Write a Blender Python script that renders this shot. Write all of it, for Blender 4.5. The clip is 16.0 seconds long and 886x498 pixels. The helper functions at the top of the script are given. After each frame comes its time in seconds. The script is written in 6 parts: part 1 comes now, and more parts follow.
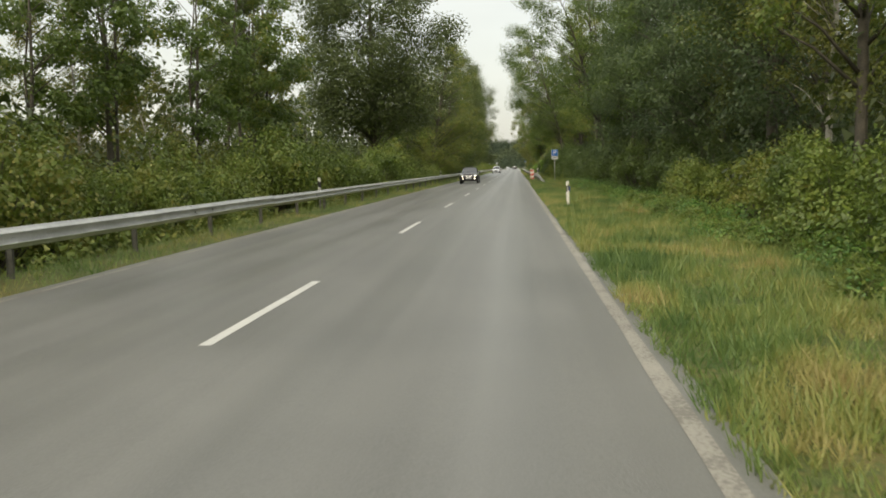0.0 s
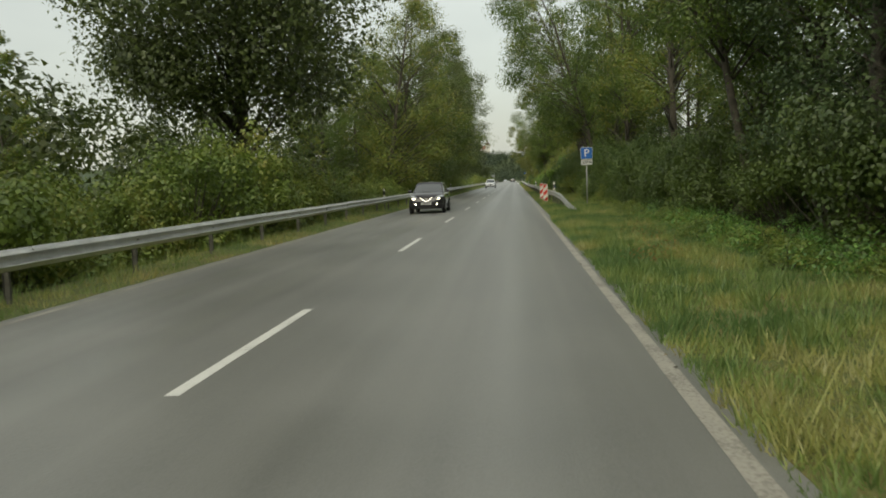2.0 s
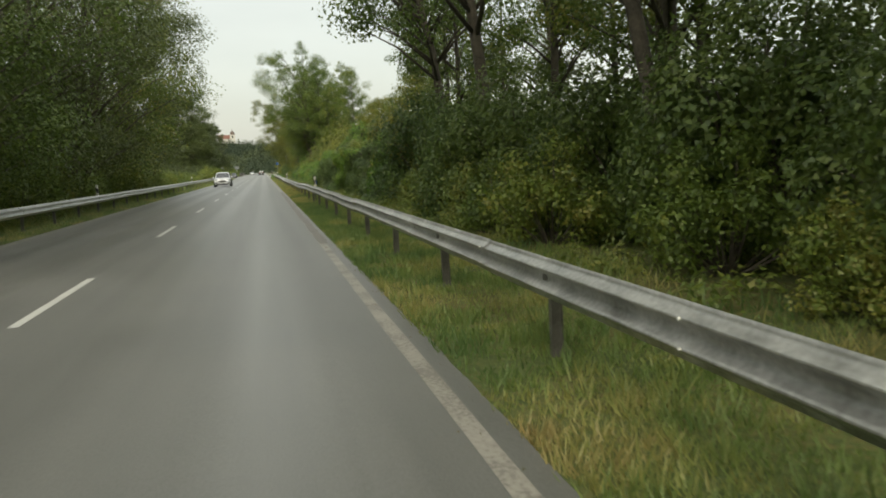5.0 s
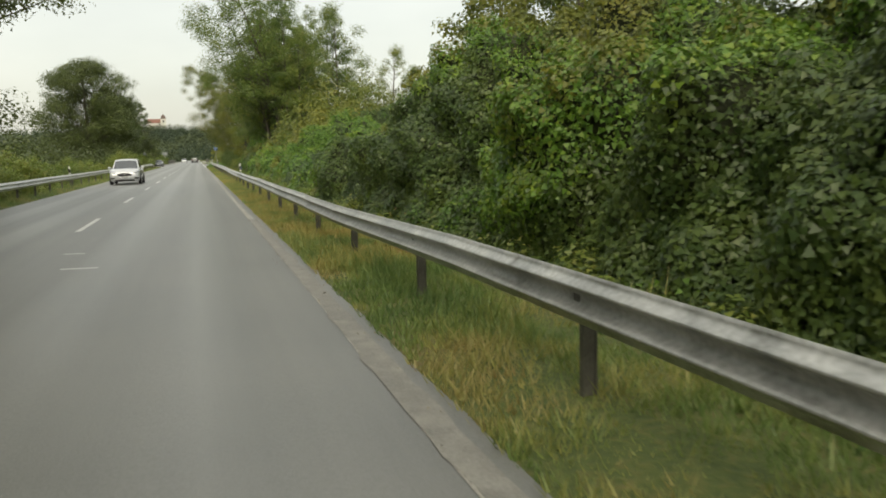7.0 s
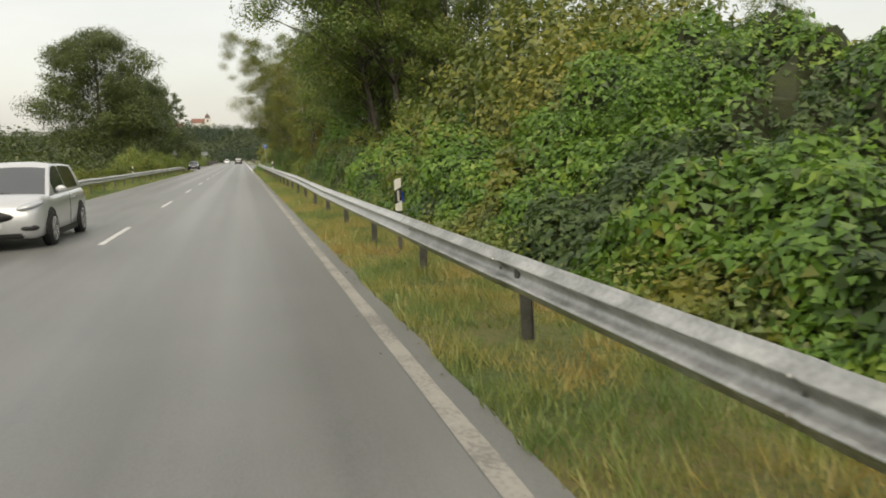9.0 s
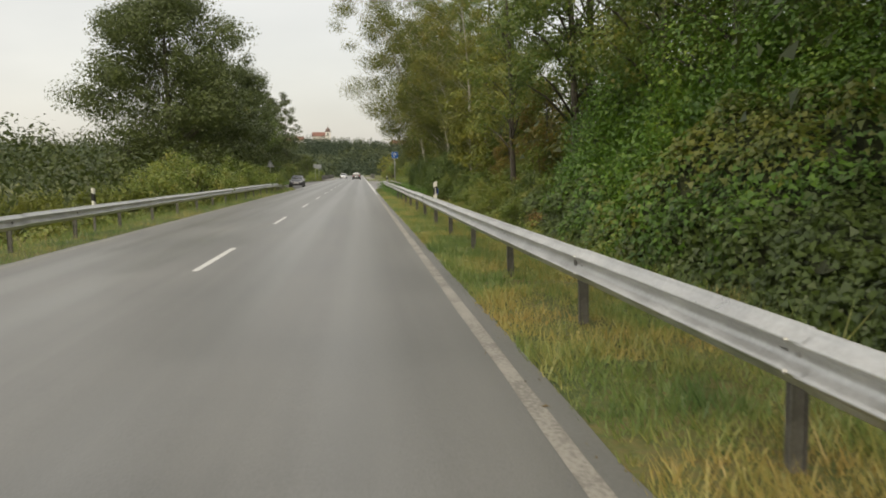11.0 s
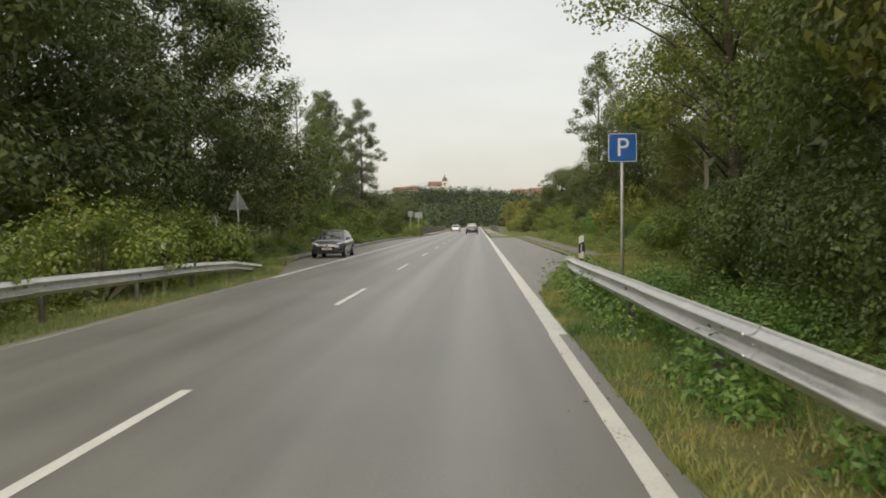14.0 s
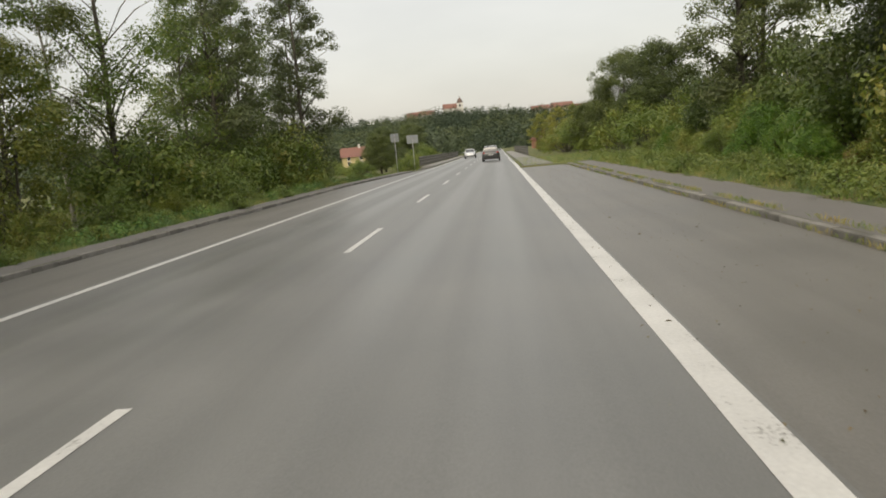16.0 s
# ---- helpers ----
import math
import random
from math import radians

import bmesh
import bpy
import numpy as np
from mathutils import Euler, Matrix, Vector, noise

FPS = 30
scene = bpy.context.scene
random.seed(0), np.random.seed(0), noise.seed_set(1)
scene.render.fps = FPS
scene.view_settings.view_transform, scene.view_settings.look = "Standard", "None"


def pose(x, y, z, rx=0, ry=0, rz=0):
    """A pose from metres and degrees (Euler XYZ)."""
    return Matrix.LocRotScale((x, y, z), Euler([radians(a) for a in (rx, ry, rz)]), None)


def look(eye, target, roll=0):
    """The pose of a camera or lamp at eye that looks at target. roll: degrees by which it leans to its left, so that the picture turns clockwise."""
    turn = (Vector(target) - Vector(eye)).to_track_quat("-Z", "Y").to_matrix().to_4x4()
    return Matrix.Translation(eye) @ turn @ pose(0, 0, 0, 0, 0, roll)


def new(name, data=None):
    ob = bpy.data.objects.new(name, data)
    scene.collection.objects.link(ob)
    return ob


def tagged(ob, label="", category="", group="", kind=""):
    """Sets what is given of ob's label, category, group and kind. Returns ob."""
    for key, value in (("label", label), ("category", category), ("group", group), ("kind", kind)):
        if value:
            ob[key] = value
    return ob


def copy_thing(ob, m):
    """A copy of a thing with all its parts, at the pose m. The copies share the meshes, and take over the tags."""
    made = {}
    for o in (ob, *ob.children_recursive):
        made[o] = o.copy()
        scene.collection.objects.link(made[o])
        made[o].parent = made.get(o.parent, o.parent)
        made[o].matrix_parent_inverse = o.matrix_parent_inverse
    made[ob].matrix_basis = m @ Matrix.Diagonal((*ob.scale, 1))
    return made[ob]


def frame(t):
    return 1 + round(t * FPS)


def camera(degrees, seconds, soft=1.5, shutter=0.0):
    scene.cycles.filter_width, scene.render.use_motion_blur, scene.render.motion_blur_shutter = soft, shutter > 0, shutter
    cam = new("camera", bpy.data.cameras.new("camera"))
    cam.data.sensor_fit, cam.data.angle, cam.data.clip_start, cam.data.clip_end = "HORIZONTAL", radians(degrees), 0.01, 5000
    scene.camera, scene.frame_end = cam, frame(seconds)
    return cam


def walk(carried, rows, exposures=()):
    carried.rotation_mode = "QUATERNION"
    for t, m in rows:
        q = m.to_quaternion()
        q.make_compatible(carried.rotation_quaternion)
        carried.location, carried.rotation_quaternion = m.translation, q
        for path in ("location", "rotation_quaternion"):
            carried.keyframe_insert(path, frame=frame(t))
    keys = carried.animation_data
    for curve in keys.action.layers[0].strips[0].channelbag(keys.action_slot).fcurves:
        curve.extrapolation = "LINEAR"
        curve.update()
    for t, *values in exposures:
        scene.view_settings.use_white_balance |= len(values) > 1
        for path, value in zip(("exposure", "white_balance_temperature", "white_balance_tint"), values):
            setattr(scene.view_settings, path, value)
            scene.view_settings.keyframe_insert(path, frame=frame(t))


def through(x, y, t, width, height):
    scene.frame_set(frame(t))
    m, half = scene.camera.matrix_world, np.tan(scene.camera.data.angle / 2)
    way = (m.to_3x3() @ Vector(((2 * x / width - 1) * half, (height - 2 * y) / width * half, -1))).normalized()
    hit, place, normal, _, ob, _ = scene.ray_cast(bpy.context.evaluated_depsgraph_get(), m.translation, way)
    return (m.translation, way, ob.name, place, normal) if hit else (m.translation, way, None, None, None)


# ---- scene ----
from collections import defaultdict

# ---------------------------------------------------------------- camera
# The road runs straight along +y; x = 0 is its dashed centre line.
cam = camera(58.51, 16.0, soft=1.8, shutter=0.05)
EYE = 1.544
PATH = [
    # seconds, x, y, heading, tilt, lean
    (0.0, 2.794, -6.719, 5.39, -5.87, 1.09),
    (0.5, 2.729, 2.346, 5.84, -5.36, 1.66),
    (1.0, 2.659, 11.610, 6.31, -4.44, 2.42),
    (1.5, 2.643, 20.906, 6.86, -3.11, 1.13),
    (2.0, 2.621, 30.361, 5.31, -4.89, 1.99),
    (2.5, 2.669, 39.707, 3.35, -7.29, 3.08),
    (3.0, 2.674, 49.016, 2.81, -5.66, 2.71),
    (3.5, 2.676, 58.566, 2.83, -3.84, 2.33),
    (4.0, 2.624, 67.903, 2.62, -3.94, 1.98),
    (4.5, 2.762, 77.338, -4.17, -6.20, 3.84),
    (4.7, 2.750, 81.148, -10.05, -6.16, 3.20),
    (6.8, 2.670, 121.150, -16.70, -7.05, 1.60),
    (7.0, 2.626, 124.960, -16.97, -7.06, 1.64),
    (7.5, 2.636, 134.535, -16.88, -7.73, 3.10),
    (8.0, 2.672, 144.398, -15.45, -7.60, 2.40),
    (8.2, 2.700, 148.300, -15.15, -7.29, 2.20),
    (10.3, 2.700, 189.268, -10.52, -7.05, 1.60),
    (10.5, 2.715, 193.170, -9.63, -7.23, 1.48),
    (11.0, 2.714, 202.899, -5.85, -5.61, 1.03),
    (11.5, 2.706, 211.999, -3.05, -2.76, 0.35),
    (12.0, 2.780, 221.735, -0.55, -2.14, 1.12),
    (12.5, 2.872, 231.491, 0.91, -2.89, 1.72),
    (13.0, 2.847, 241.182, 1.65, -2.84, 1.70),
    (13.5, 2.806, 250.906, 2.33, -1.97, 1.23),
    (14.0, 2.830, 260.544, 2.58, -1.77, 1.17),
    (14.5, 2.860, 270.122, 3.36, -1.82, 0.40),
    (15.0, 2.808, 280.057, 5.30, -2.27, 0.21),
    (15.5, 2.763, 289.617, 4.94, -4.68, 3.89),
    (16.0, 2.701, 298.925, 4.65, -7.04, 5.50),
]

walk(cam, [(t, pose(x, y, EYE, 90 + tilt, 0, head) @ pose(0, 0, 0, 0, 0, -lean)) for t, x, y, head, tilt, lean in PATH],
     exposures=[(0.0, 0.25, 7650, 2), (1.0, 0.16, 7650, 2), (2.0, -0.08, 7500, -3), (2.5, 0.08, 7550, -1), (3.0, 0.3, 7600, 1), (3.5, 0.42, 7600, 1), (4.0, 0.26, 7600, 0), (4.7, 0.15, 7550, -1), (8.2, 0.27, 7700, 3), (10.3, 0.10, 7600, 7), (14.0, 0.06, 7650, 6), (16.0, 0.05, 7600, 7)])

# ---------------------------------------------------------------- sky and light: closed overcast
world = bpy.data.worlds.new("overcast")
scene.world = world
world.use_nodes = True
wn, wl = world.node_tree.nodes, world.node_tree.links
wn.clear()
SUN_EL, SUN_ROT = radians(48), radians(200)
sky = wn.new("ShaderNodeTexSky")
sky.sky_type, sky.sun_disc = "NISHITA", False
sky.sun_elevation, sky.sun_rotation = SUN_EL, SUN_ROT
sky.dust_density, sky.air_density = 4.0, 1.0
sky_bg = wn.new("ShaderNodeBackground")
sky_bg.inputs["Strength"].default_value = 0.06
wl.new(sky.outputs[0], sky_bg.inputs[0])
cloud_bg = wn.new("ShaderNodeBackground")
tc = wn.new("ShaderNodeTexCoord")
cn = wn.new("ShaderNodeTexNoise")
cn.inputs["Scale"].default_value, cn.inputs["Detail"].default_value = 2.2, 5.0
mp = wn.new("ShaderNodeMapping")
mp.inputs["Scale"].default_value = (1, 1, 3.0)
wl.new(tc.outputs["Generated"], mp.inputs[0])
wl.new(mp.outputs[0], cn.inputs["Vector"])
cr = wn.new("ShaderNodeValToRGB")
cr.color_ramp.elements[0].position, cr.color_ramp.elements[0].color = 0.3, (0.68, 0.69, 0.73, 1)
cr.color_ramp.elements[1].position, cr.color_ramp.elements[1].color = 0.72, (0.89, 0.90, 0.95, 1)
wl.new(cn.outputs[0], cr.inputs[0])
wl.new(cr.outputs[0], cloud_bg.inputs[0])
cloud_bg.inputs["Strength"].default_value = 0.74
both = wn.new("ShaderNodeAddShader")
wl.new(sky_bg.outputs[0], both.inputs[0])
wl.new(cloud_bg.outputs[0], both.inputs[1])
wo = wn.new("ShaderNodeOutputWorld")
wl.new(both.outputs[0], wo.inputs[0])

sun_data = bpy.data.lights.new("sun", "SUN")
sun_data.energy, sun_data.angle, sun_data.color = 1.5, radians(60), (1.0, 0.97, 0.92)
sun = new("sun", sun_data)
sun.matrix_world = look((0, 0, 60), (60 * math.sin(SUN_ROT) * -0.9, 60 * math.cos(SUN_ROT) * -0.9, 0))

# ---------------------------------------------------------------- materials
def ramp(n, stops):
    node = n.new("ShaderNodeValToRGB")
    el = node.color_ramp.elements
    while len(el) < len(stops):
        el.new(0.5)
    for e, (pos, col) in zip(el, stops):
        e.position, e.color = pos, (*col, 1)
    return node


def base_mat(name):
    m = bpy.data.materials.new(name)
    m.use_nodes = True
    n, l = m.node_tree.nodes, m.node_tree.links
    return m, n, l, n["Principled BSDF"]


def surface(name, dark, light, rough=0.7, scale=6.0, fine=80.0, bump=0.15, metal=0.0, rough_var=0.15, spec=0.5, coat=0.0, per_object=0.0):
    """A weathered surface: blotches and grain in colour, roughness and relief, in metres."""
    m, n, l, p = base_mat(name)
    tc = n.new("ShaderNodeTexCoord")
    a, b = n.new("ShaderNodeTexNoise"), n.new("ShaderNodeTexNoise")
    a.inputs["Scale"].default_value, a.inputs["Detail"].default_value = scale, 4
    b.inputs["Scale"].default_value, b.inputs["Detail"].default_value = fine, 3
    where = tc.outputs["Object"]
    if per_object:
        at, shift = n.new("ShaderNodeObjectInfo"), n.new("ShaderNodeVectorMath")
        l.new(where, shift.inputs[0])
        l.new(at.outputs["Location"], shift.inputs[1])
        where = shift.outputs[0]
    for t in (a, b):
        l.new(where, t.inputs["Vector"])
    mix = n.new("ShaderNodeMath")
    mix.operation = "MULTIPLY_ADD"
    mix.inputs[1].default_value = 0.35
    l.new(b.outputs[0], mix.inputs[0])
    sc = n.new("ShaderNodeMath")
    sc.operation = "MULTIPLY"
    sc.inputs[1].default_value = 0.65
    l.new(a.outputs[0], sc.inputs[0])
    l.new(sc.outputs[0], mix.inputs[2])
    last = mix.outputs[0]
    if per_object:
        oi = n.new("ShaderNodeObjectInfo")
        ad = n.new("ShaderNodeMath")
        ad.operation = "MULTIPLY_ADD"
        ad.inputs[1].default_value = per_object
        l.new(oi.outputs["Random"], ad.inputs[0])
        l.new(last, ad.inputs[2])
        sb = n.new("ShaderNodeMath")
        sb.operation = "SUBTRACT"
        sb.inputs[1].default_value = per_object / 2
        l.new(ad.outputs[0], sb.inputs[0])
        last = sb.outputs[0]
    r = ramp(n, [(0.32, dark), (0.68, light)])
    l.new(last, r.inputs[0])
    l.new(r.outputs[0], p.inputs["Base Color"])
    rr = n.new("ShaderNodeMapRange")
    rr.inputs[1].default_value, rr.inputs[2].default_value = 0.3, 0.7
    rr.inputs[3].default_value, rr.inputs[4].default_value = max(0.03, rough - rough_var), min(1, rough + rough_var)
    l.new(a.outputs[0], rr.inputs[0])
    l.new(rr.outputs[0], p.inputs["Roughness"])
    p.inputs["Metallic"].default_value = metal
    p.inputs["Specular IOR Level"].default_value = spec
    p.inputs["Coat Weight"].default_value = coat
    if bump:
        bm = n.new("ShaderNodeBump")
        bm.inputs["Strength"].default_value, bm.inputs["Distance"].default_value = bump, 0.02
        l.new(b.outputs[0], bm.inputs["Height"])
        l.new(bm.outputs[0], p.inputs["Normal"])
    return m


def plain(name, col, rough=0.5, metal=0.0, coat=0.0, spec=0.5):
    m, n, l, p = base_mat(name)
    p.inputs["Base Color"].default_value = (*col, 1)
    p.inputs["Roughness"].default_value, p.inputs["Metallic"].default_value = rough, metal
    p.inputs["Coat Weight"].default_value = coat
    p.inputs["Specular IOR Level"].default_value = spec
    return m


def leaf_mat(name, cols, rough=0.4, through=0.3, tree_var=0.5):
    """Foliage: every leaf its own shade, every plant its own tint, some light through the blade."""
    m, n, l, p = base_mat(name)
    g, oi = n.new("ShaderNodeNewGeometry"), n.new("ShaderNodeObjectInfo")
    mix = n.new("ShaderNodeMath")
    mix.operation = "MULTIPLY_ADD"
    mix.inputs[1].default_value = 1 - tree_var
    tv = n.new("ShaderNodeMath")
    tv.operation = "MULTIPLY"
    tv.inputs[1].default_value = tree_var
    l.new(oi.outputs["Random"], tv.inputs[0])
    l.new(g.outputs["Random Per Island"], mix.inputs[0])
    l.new(tv.outputs[0], mix.inputs[2])
    tc, pt = n.new("ShaderNodeTexCoord"), n.new("ShaderNodeTexNoise")
    pt.inputs["Scale"].default_value, pt.inputs["Detail"].default_value = 1.1, 3
    l.new(tc.outputs["Object"], pt.inputs["Vector"])
    pm = n.new("ShaderNodeMapRange")
    pm.inputs[1].default_value, pm.inputs[2].default_value = 0.3, 0.7
    pm.inputs[3].default_value, pm.inputs[4].default_value = -0.3, 0.3
    l.new(pt.outputs[0], pm.inputs[0])
    ad = n.new("ShaderNodeMath")
    l.new(mix.outputs[0], ad.inputs[0])
    l.new(pm.outputs[0], ad.inputs[1])
    k = len(cols)
    r = ramp(n, [(i / (k - 1), c) for i, c in enumerate(cols)])
    l.new(ad.outputs[0], r.inputs[0])
    l.new(r.outputs[0], p.inputs["Base Color"])
    p.inputs["Roughness"].default_value = rough
    p.inputs["Specular IOR Level"].default_value = 0.5
    tr = n.new("ShaderNodeBsdfTranslucent")
    l.new(r.outputs[0], tr.inputs[0])
    ms = n.new("ShaderNodeMixShader")
    ms.inputs[0].default_value = through
    l.new(p.outputs[0], ms.inputs[1])
    l.new(tr.outputs[0], ms.inputs[2])
    l.new(ms.outputs[0], n["Material Output"].inputs[0])
    return m


def asphalt_mat(name, dark, light, tracks):
    """Damp worn asphalt: grain, blotches, streaks along the road, wheel tracks polished smoother."""
    m, n, l, p = base_mat(name)
    tc = n.new("ShaderNodeTexCoord")
    big, grit, streak = (n.new("ShaderNodeTexNoise") for _ in range(3))
    big.inputs["Scale"].default_value, big.inputs["Detail"].default_value = 0.35, 5
    grit.inputs["Scale"].default_value, grit.inputs["Detail"].default_value = 55, 3
    mp = n.new("ShaderNodeMapping")
    mp.inputs["Scale"].default_value = (2.2, 0.05, 1)
    l.new(tc.outputs["Object"], mp.inputs[0])
    l.new(mp.outputs[0], streak.inputs["Vector"])
    streak.inputs["Scale"].default_value, streak.inputs["Detail"].default_value = 1.0, 4
    for t in (big, grit):
        l.new(tc.outputs["Object"], t.inputs["Vector"])
    s1, s2 = n.new("ShaderNodeMath"), n.new("ShaderNodeMath")
    s1.operation = s2.operation = "MULTIPLY_ADD"
    s1.inputs[1].default_value, s2.inputs[1].default_value = 0.4, 0.3
    s3 = n.new("ShaderNodeMath")
    s3.operation = "MULTIPLY"
    s3.inputs[1].default_value = 0.3
    l.new(grit.outputs[0], s3.inputs[0])
    l.new(big.outputs[0], s1.inputs[0])
    l.new(s3.outputs[0], s1.inputs[2])
    l.new(streak.outputs[0], s2.inputs[0])
    l.new(s1.outputs[0], s2.inputs[2])
    r = ramp(n, [(0.34, dark), (0.66, light)])
    l.new(s2.outputs[0], r.inputs[0])
    l.new(r.outputs[0], p.inputs["Base Color"])
    # roughness: lower in the wheel tracks
    sep = n.new("ShaderNodeSeparateXYZ")
    l.new(tc.outputs["Object"], sep.inputs[0])
    ab = n.new("ShaderNodeMath")
    ab.operation = "ABSOLUTE"
    l.new(sep.outputs[0], ab.inputs[0])
    lane = n.new("ShaderNodeMath")
    lane.operation = "SUBTRACT"
    lane.inputs[1].default_value = 1.95
    l.new(ab.outputs[0], lane.inputs[0])
    ab2 = n.new("ShaderNodeMath")
    ab2.operation = "ABSOLUTE"
    l.new(lane.outputs[0], ab2.inputs[0])
    off = n.new("ShaderNodeMath")
    off.operation = "SUBTRACT"
    off.inputs[1].default_value = 0.75
    l.new(ab2.outputs[0], off.inputs[0])
    ab3 = n.new("ShaderNodeMath")
    ab3.operation = "ABSOLUTE"
    l.new(off.outputs[0], ab3.inputs[0])
    mr = n.new("ShaderNodeMapRange")
    mr.interpolation_type = "SMOOTHSTEP"
    mr.inputs[1].default_value, mr.inputs[2].default_value = 0.12, 0.55
    mr.inputs[3].default_value, mr.inputs[4].default_value = 0.35 if tracks else 0.46, 0.42 if tracks else 0.46
    l.new(ab3.outputs[0], mr.inputs[0])
    ra = n.new("ShaderNodeMath")
    ra.operation = "MULTIPLY_ADD"
    ra.inputs[1].default_value = 0.12
    l.new(big.outputs[0], ra.inputs[0])
    l.new(mr.outputs[0], ra.inputs[2])
    sb = n.new("ShaderNodeMath")
    sb.operation = "SUBTRACT"
    sb.inputs[1].default_value = 0.06
    l.new(ra.outputs[0], sb.inputs[0])
    l.new(sb.outputs[0], p.inputs["Roughness"])
    p.inputs["Specular IOR Level"].default_value = 0.5
    bm = n.new("ShaderNodeBump")
    bm.inputs["Strength"].default_value, bm.inputs["Distance"].default_value = 0.35, 0.006
    l.new(grit.outputs[0], bm.inputs["Height"])
    l.new(bm.outputs[0], p.inputs["Normal"])
    return m


def paint_mat(name, col, wear_col, wear=0.42, rough=0.5):
    """Road paint, worn through to the asphalt in places."""
    m, n, l, p = base_mat(name)
    tc = n.new("ShaderNodeTexCoord")
    a, b = n.new("ShaderNodeTexNoise"), n.new("ShaderNodeTexNoise")
    a.inputs["Scale"].default_value, a.inputs["Detail"].default_value = 1.6, 6
    b.inputs["Scale"].default_value, b.inputs["Detail"].default_value = 28, 5
    for t in (a, b):
        l.new(tc.outputs["Object"], t.inputs["Vector"])
    s = n.new("ShaderNodeMath")
    s.operation = "MULTIPLY_ADD"
    s.inputs[1].default_value = 0.5
    h = n.new("ShaderNodeMath")
    h.operation = "MULTIPLY"
    h.inputs[1].default_value = 0.5
    l.new(b.outputs[0], h.inputs[0])
    l.new(a.outputs[0], s.inputs[0])
    l.new(h.outputs[0], s.inputs[2])
    r = ramp(n, [(wear - 0.05, wear_col), (wear + 0.04, tuple(c * 0.8 for c in col)), (0.7, col)])
    l.new(s.outputs[0], r.inputs[0])
    l.new(r.outputs[0], p.inputs["Base Color"])
    p.inputs["Roughness"].default_value = rough
    return m


def ground_mat(name):
    """Turf and leaf litter: green, straw and brown in patches."""
    m, n, l, p = base_mat(name)
    tc = n.new("ShaderNodeTexCoord")
    a, b = n.new("ShaderNodeTexNoise"), n.new("ShaderNodeTexNoise")
    a.inputs["Scale"].default_value, a.inputs["Detail"].default_value = 0.5, 5
    b.inputs["Scale"].default_value, b.inputs["Detail"].default_value = 14, 5
    for t in (a, b):
        l.new(tc.outputs["Object"], t.inputs["Vector"])
    s = n.new("ShaderNodeMath")
    s.operation = "MULTIPLY_ADD"
    s.inputs[1].default_value = 0.5
    h = n.new("ShaderNodeMath")
    h.operation = "MULTIPLY"
    h.inputs[1].default_value = 0.5
    l.new(b.outputs[0], h.inputs[0])
    l.new(a.outputs[0], s.inputs[0])
    l.new(h.outputs[0], s.inputs[2])
    r = ramp(n, [(0.3, (0.045, 0.068, 0.018)), (0.45, (0.080, 0.108, 0.027)), (0.56, (0.135, 0.130, 0.040)), (0.7, (0.155, 0.105, 0.046))])
    l.new(s.outputs[0], r.inputs[0])
    l.new(r.outputs[0], p.inputs["Base Color"])
    p.inputs["Roughness"].default_value = 0.9
    bm = n.new("ShaderNodeBump")
    bm.inputs["Strength"].default_value, bm.inputs["Distance"].default_value = 0.8, 0.06
    l.new(b.outputs[0], bm.inputs["Height"])
    l.new(bm.outputs[0], p.inputs["Normal"])
    return m


def grass_mat(name, dry=0.0, straw=((0.47, 0.38, 0.13), (0.41, 0.29, 0.10))):
    """Grass blades: each its own shade; straw-coloured patches a metre or two across."""
    m, n, l, p = base_mat(name)
    g, tc = n.new("ShaderNodeNewGeometry"), n.new("ShaderNodeTexCoord")
    a = n.new("ShaderNodeTexNoise")
    a.inputs["Scale"].default_value, a.inputs["Detail"].default_value = 0.55, 4
    l.new(tc.outputs["Object"], a.inputs["Vector"])
    s = n.new("ShaderNodeMath")
    s.operation = "MULTIPLY_ADD"
    s.inputs[1].default_value = 0.28
    l.new(g.outputs["Random Per Island"], s.inputs[0])
    w = n.new("ShaderNodeMapRange")
    w.inputs[1].default_value, w.inputs[2].default_value = 0.36, 0.66
    w.inputs[3].default_value, w.inputs[4].default_value = dry, 0.68 + dry * 0.4
    l.new(a.outputs[0], w.inputs[0])
    l.new(w.outputs[0], s.inputs[2])
    r = ramp(n, [(0.0, (0.100, 0.178, 0.055)), (0.35, (0.205, 0.285, 0.085)), (0.6, (0.35, 0.35, 0.115)), (0.8, straw[0]), (1.0, straw[1])])
    b = n.new("ShaderNodeTexNoise")
    b.inputs["Scale"].default_value, b.inputs["Detail"].default_value = 2.1, 4
    l.new(tc.outputs["Object"], b.inputs["Vector"])
    fine = n.new("ShaderNodeMapRange")
    fine.inputs[1].default_value, fine.inputs[2].default_value = 0.3, 0.7
    fine.inputs[3].default_value, fine.inputs[4].default_value = -0.18, 0.18
    l.new(b.outputs[0], fine.inputs[0])
    both = n.new("ShaderNodeMath")
    l.new(s.outputs[0], both.inputs[0])
    l.new(fine.outputs[0], both.inputs[1])
    l.new(both.outputs[0], r.inputs[0])
    l.new(r.outputs[0], p.inputs["Base Color"])
    p.inputs["Roughness"].default_value = 0.45
    tr = n.new("ShaderNodeBsdfTranslucent")
    l.new(r.outputs[0], tr.inputs[0])
    ms = n.new("ShaderNodeMixShader")
    ms.inputs[0].default_value = 0.3
    l.new(p.outputs[0], ms.inputs[1])
    l.new(tr.outputs[0], ms.inputs[2])
    l.new(ms.outputs[0], n["Material Output"].inputs[0])
    return m


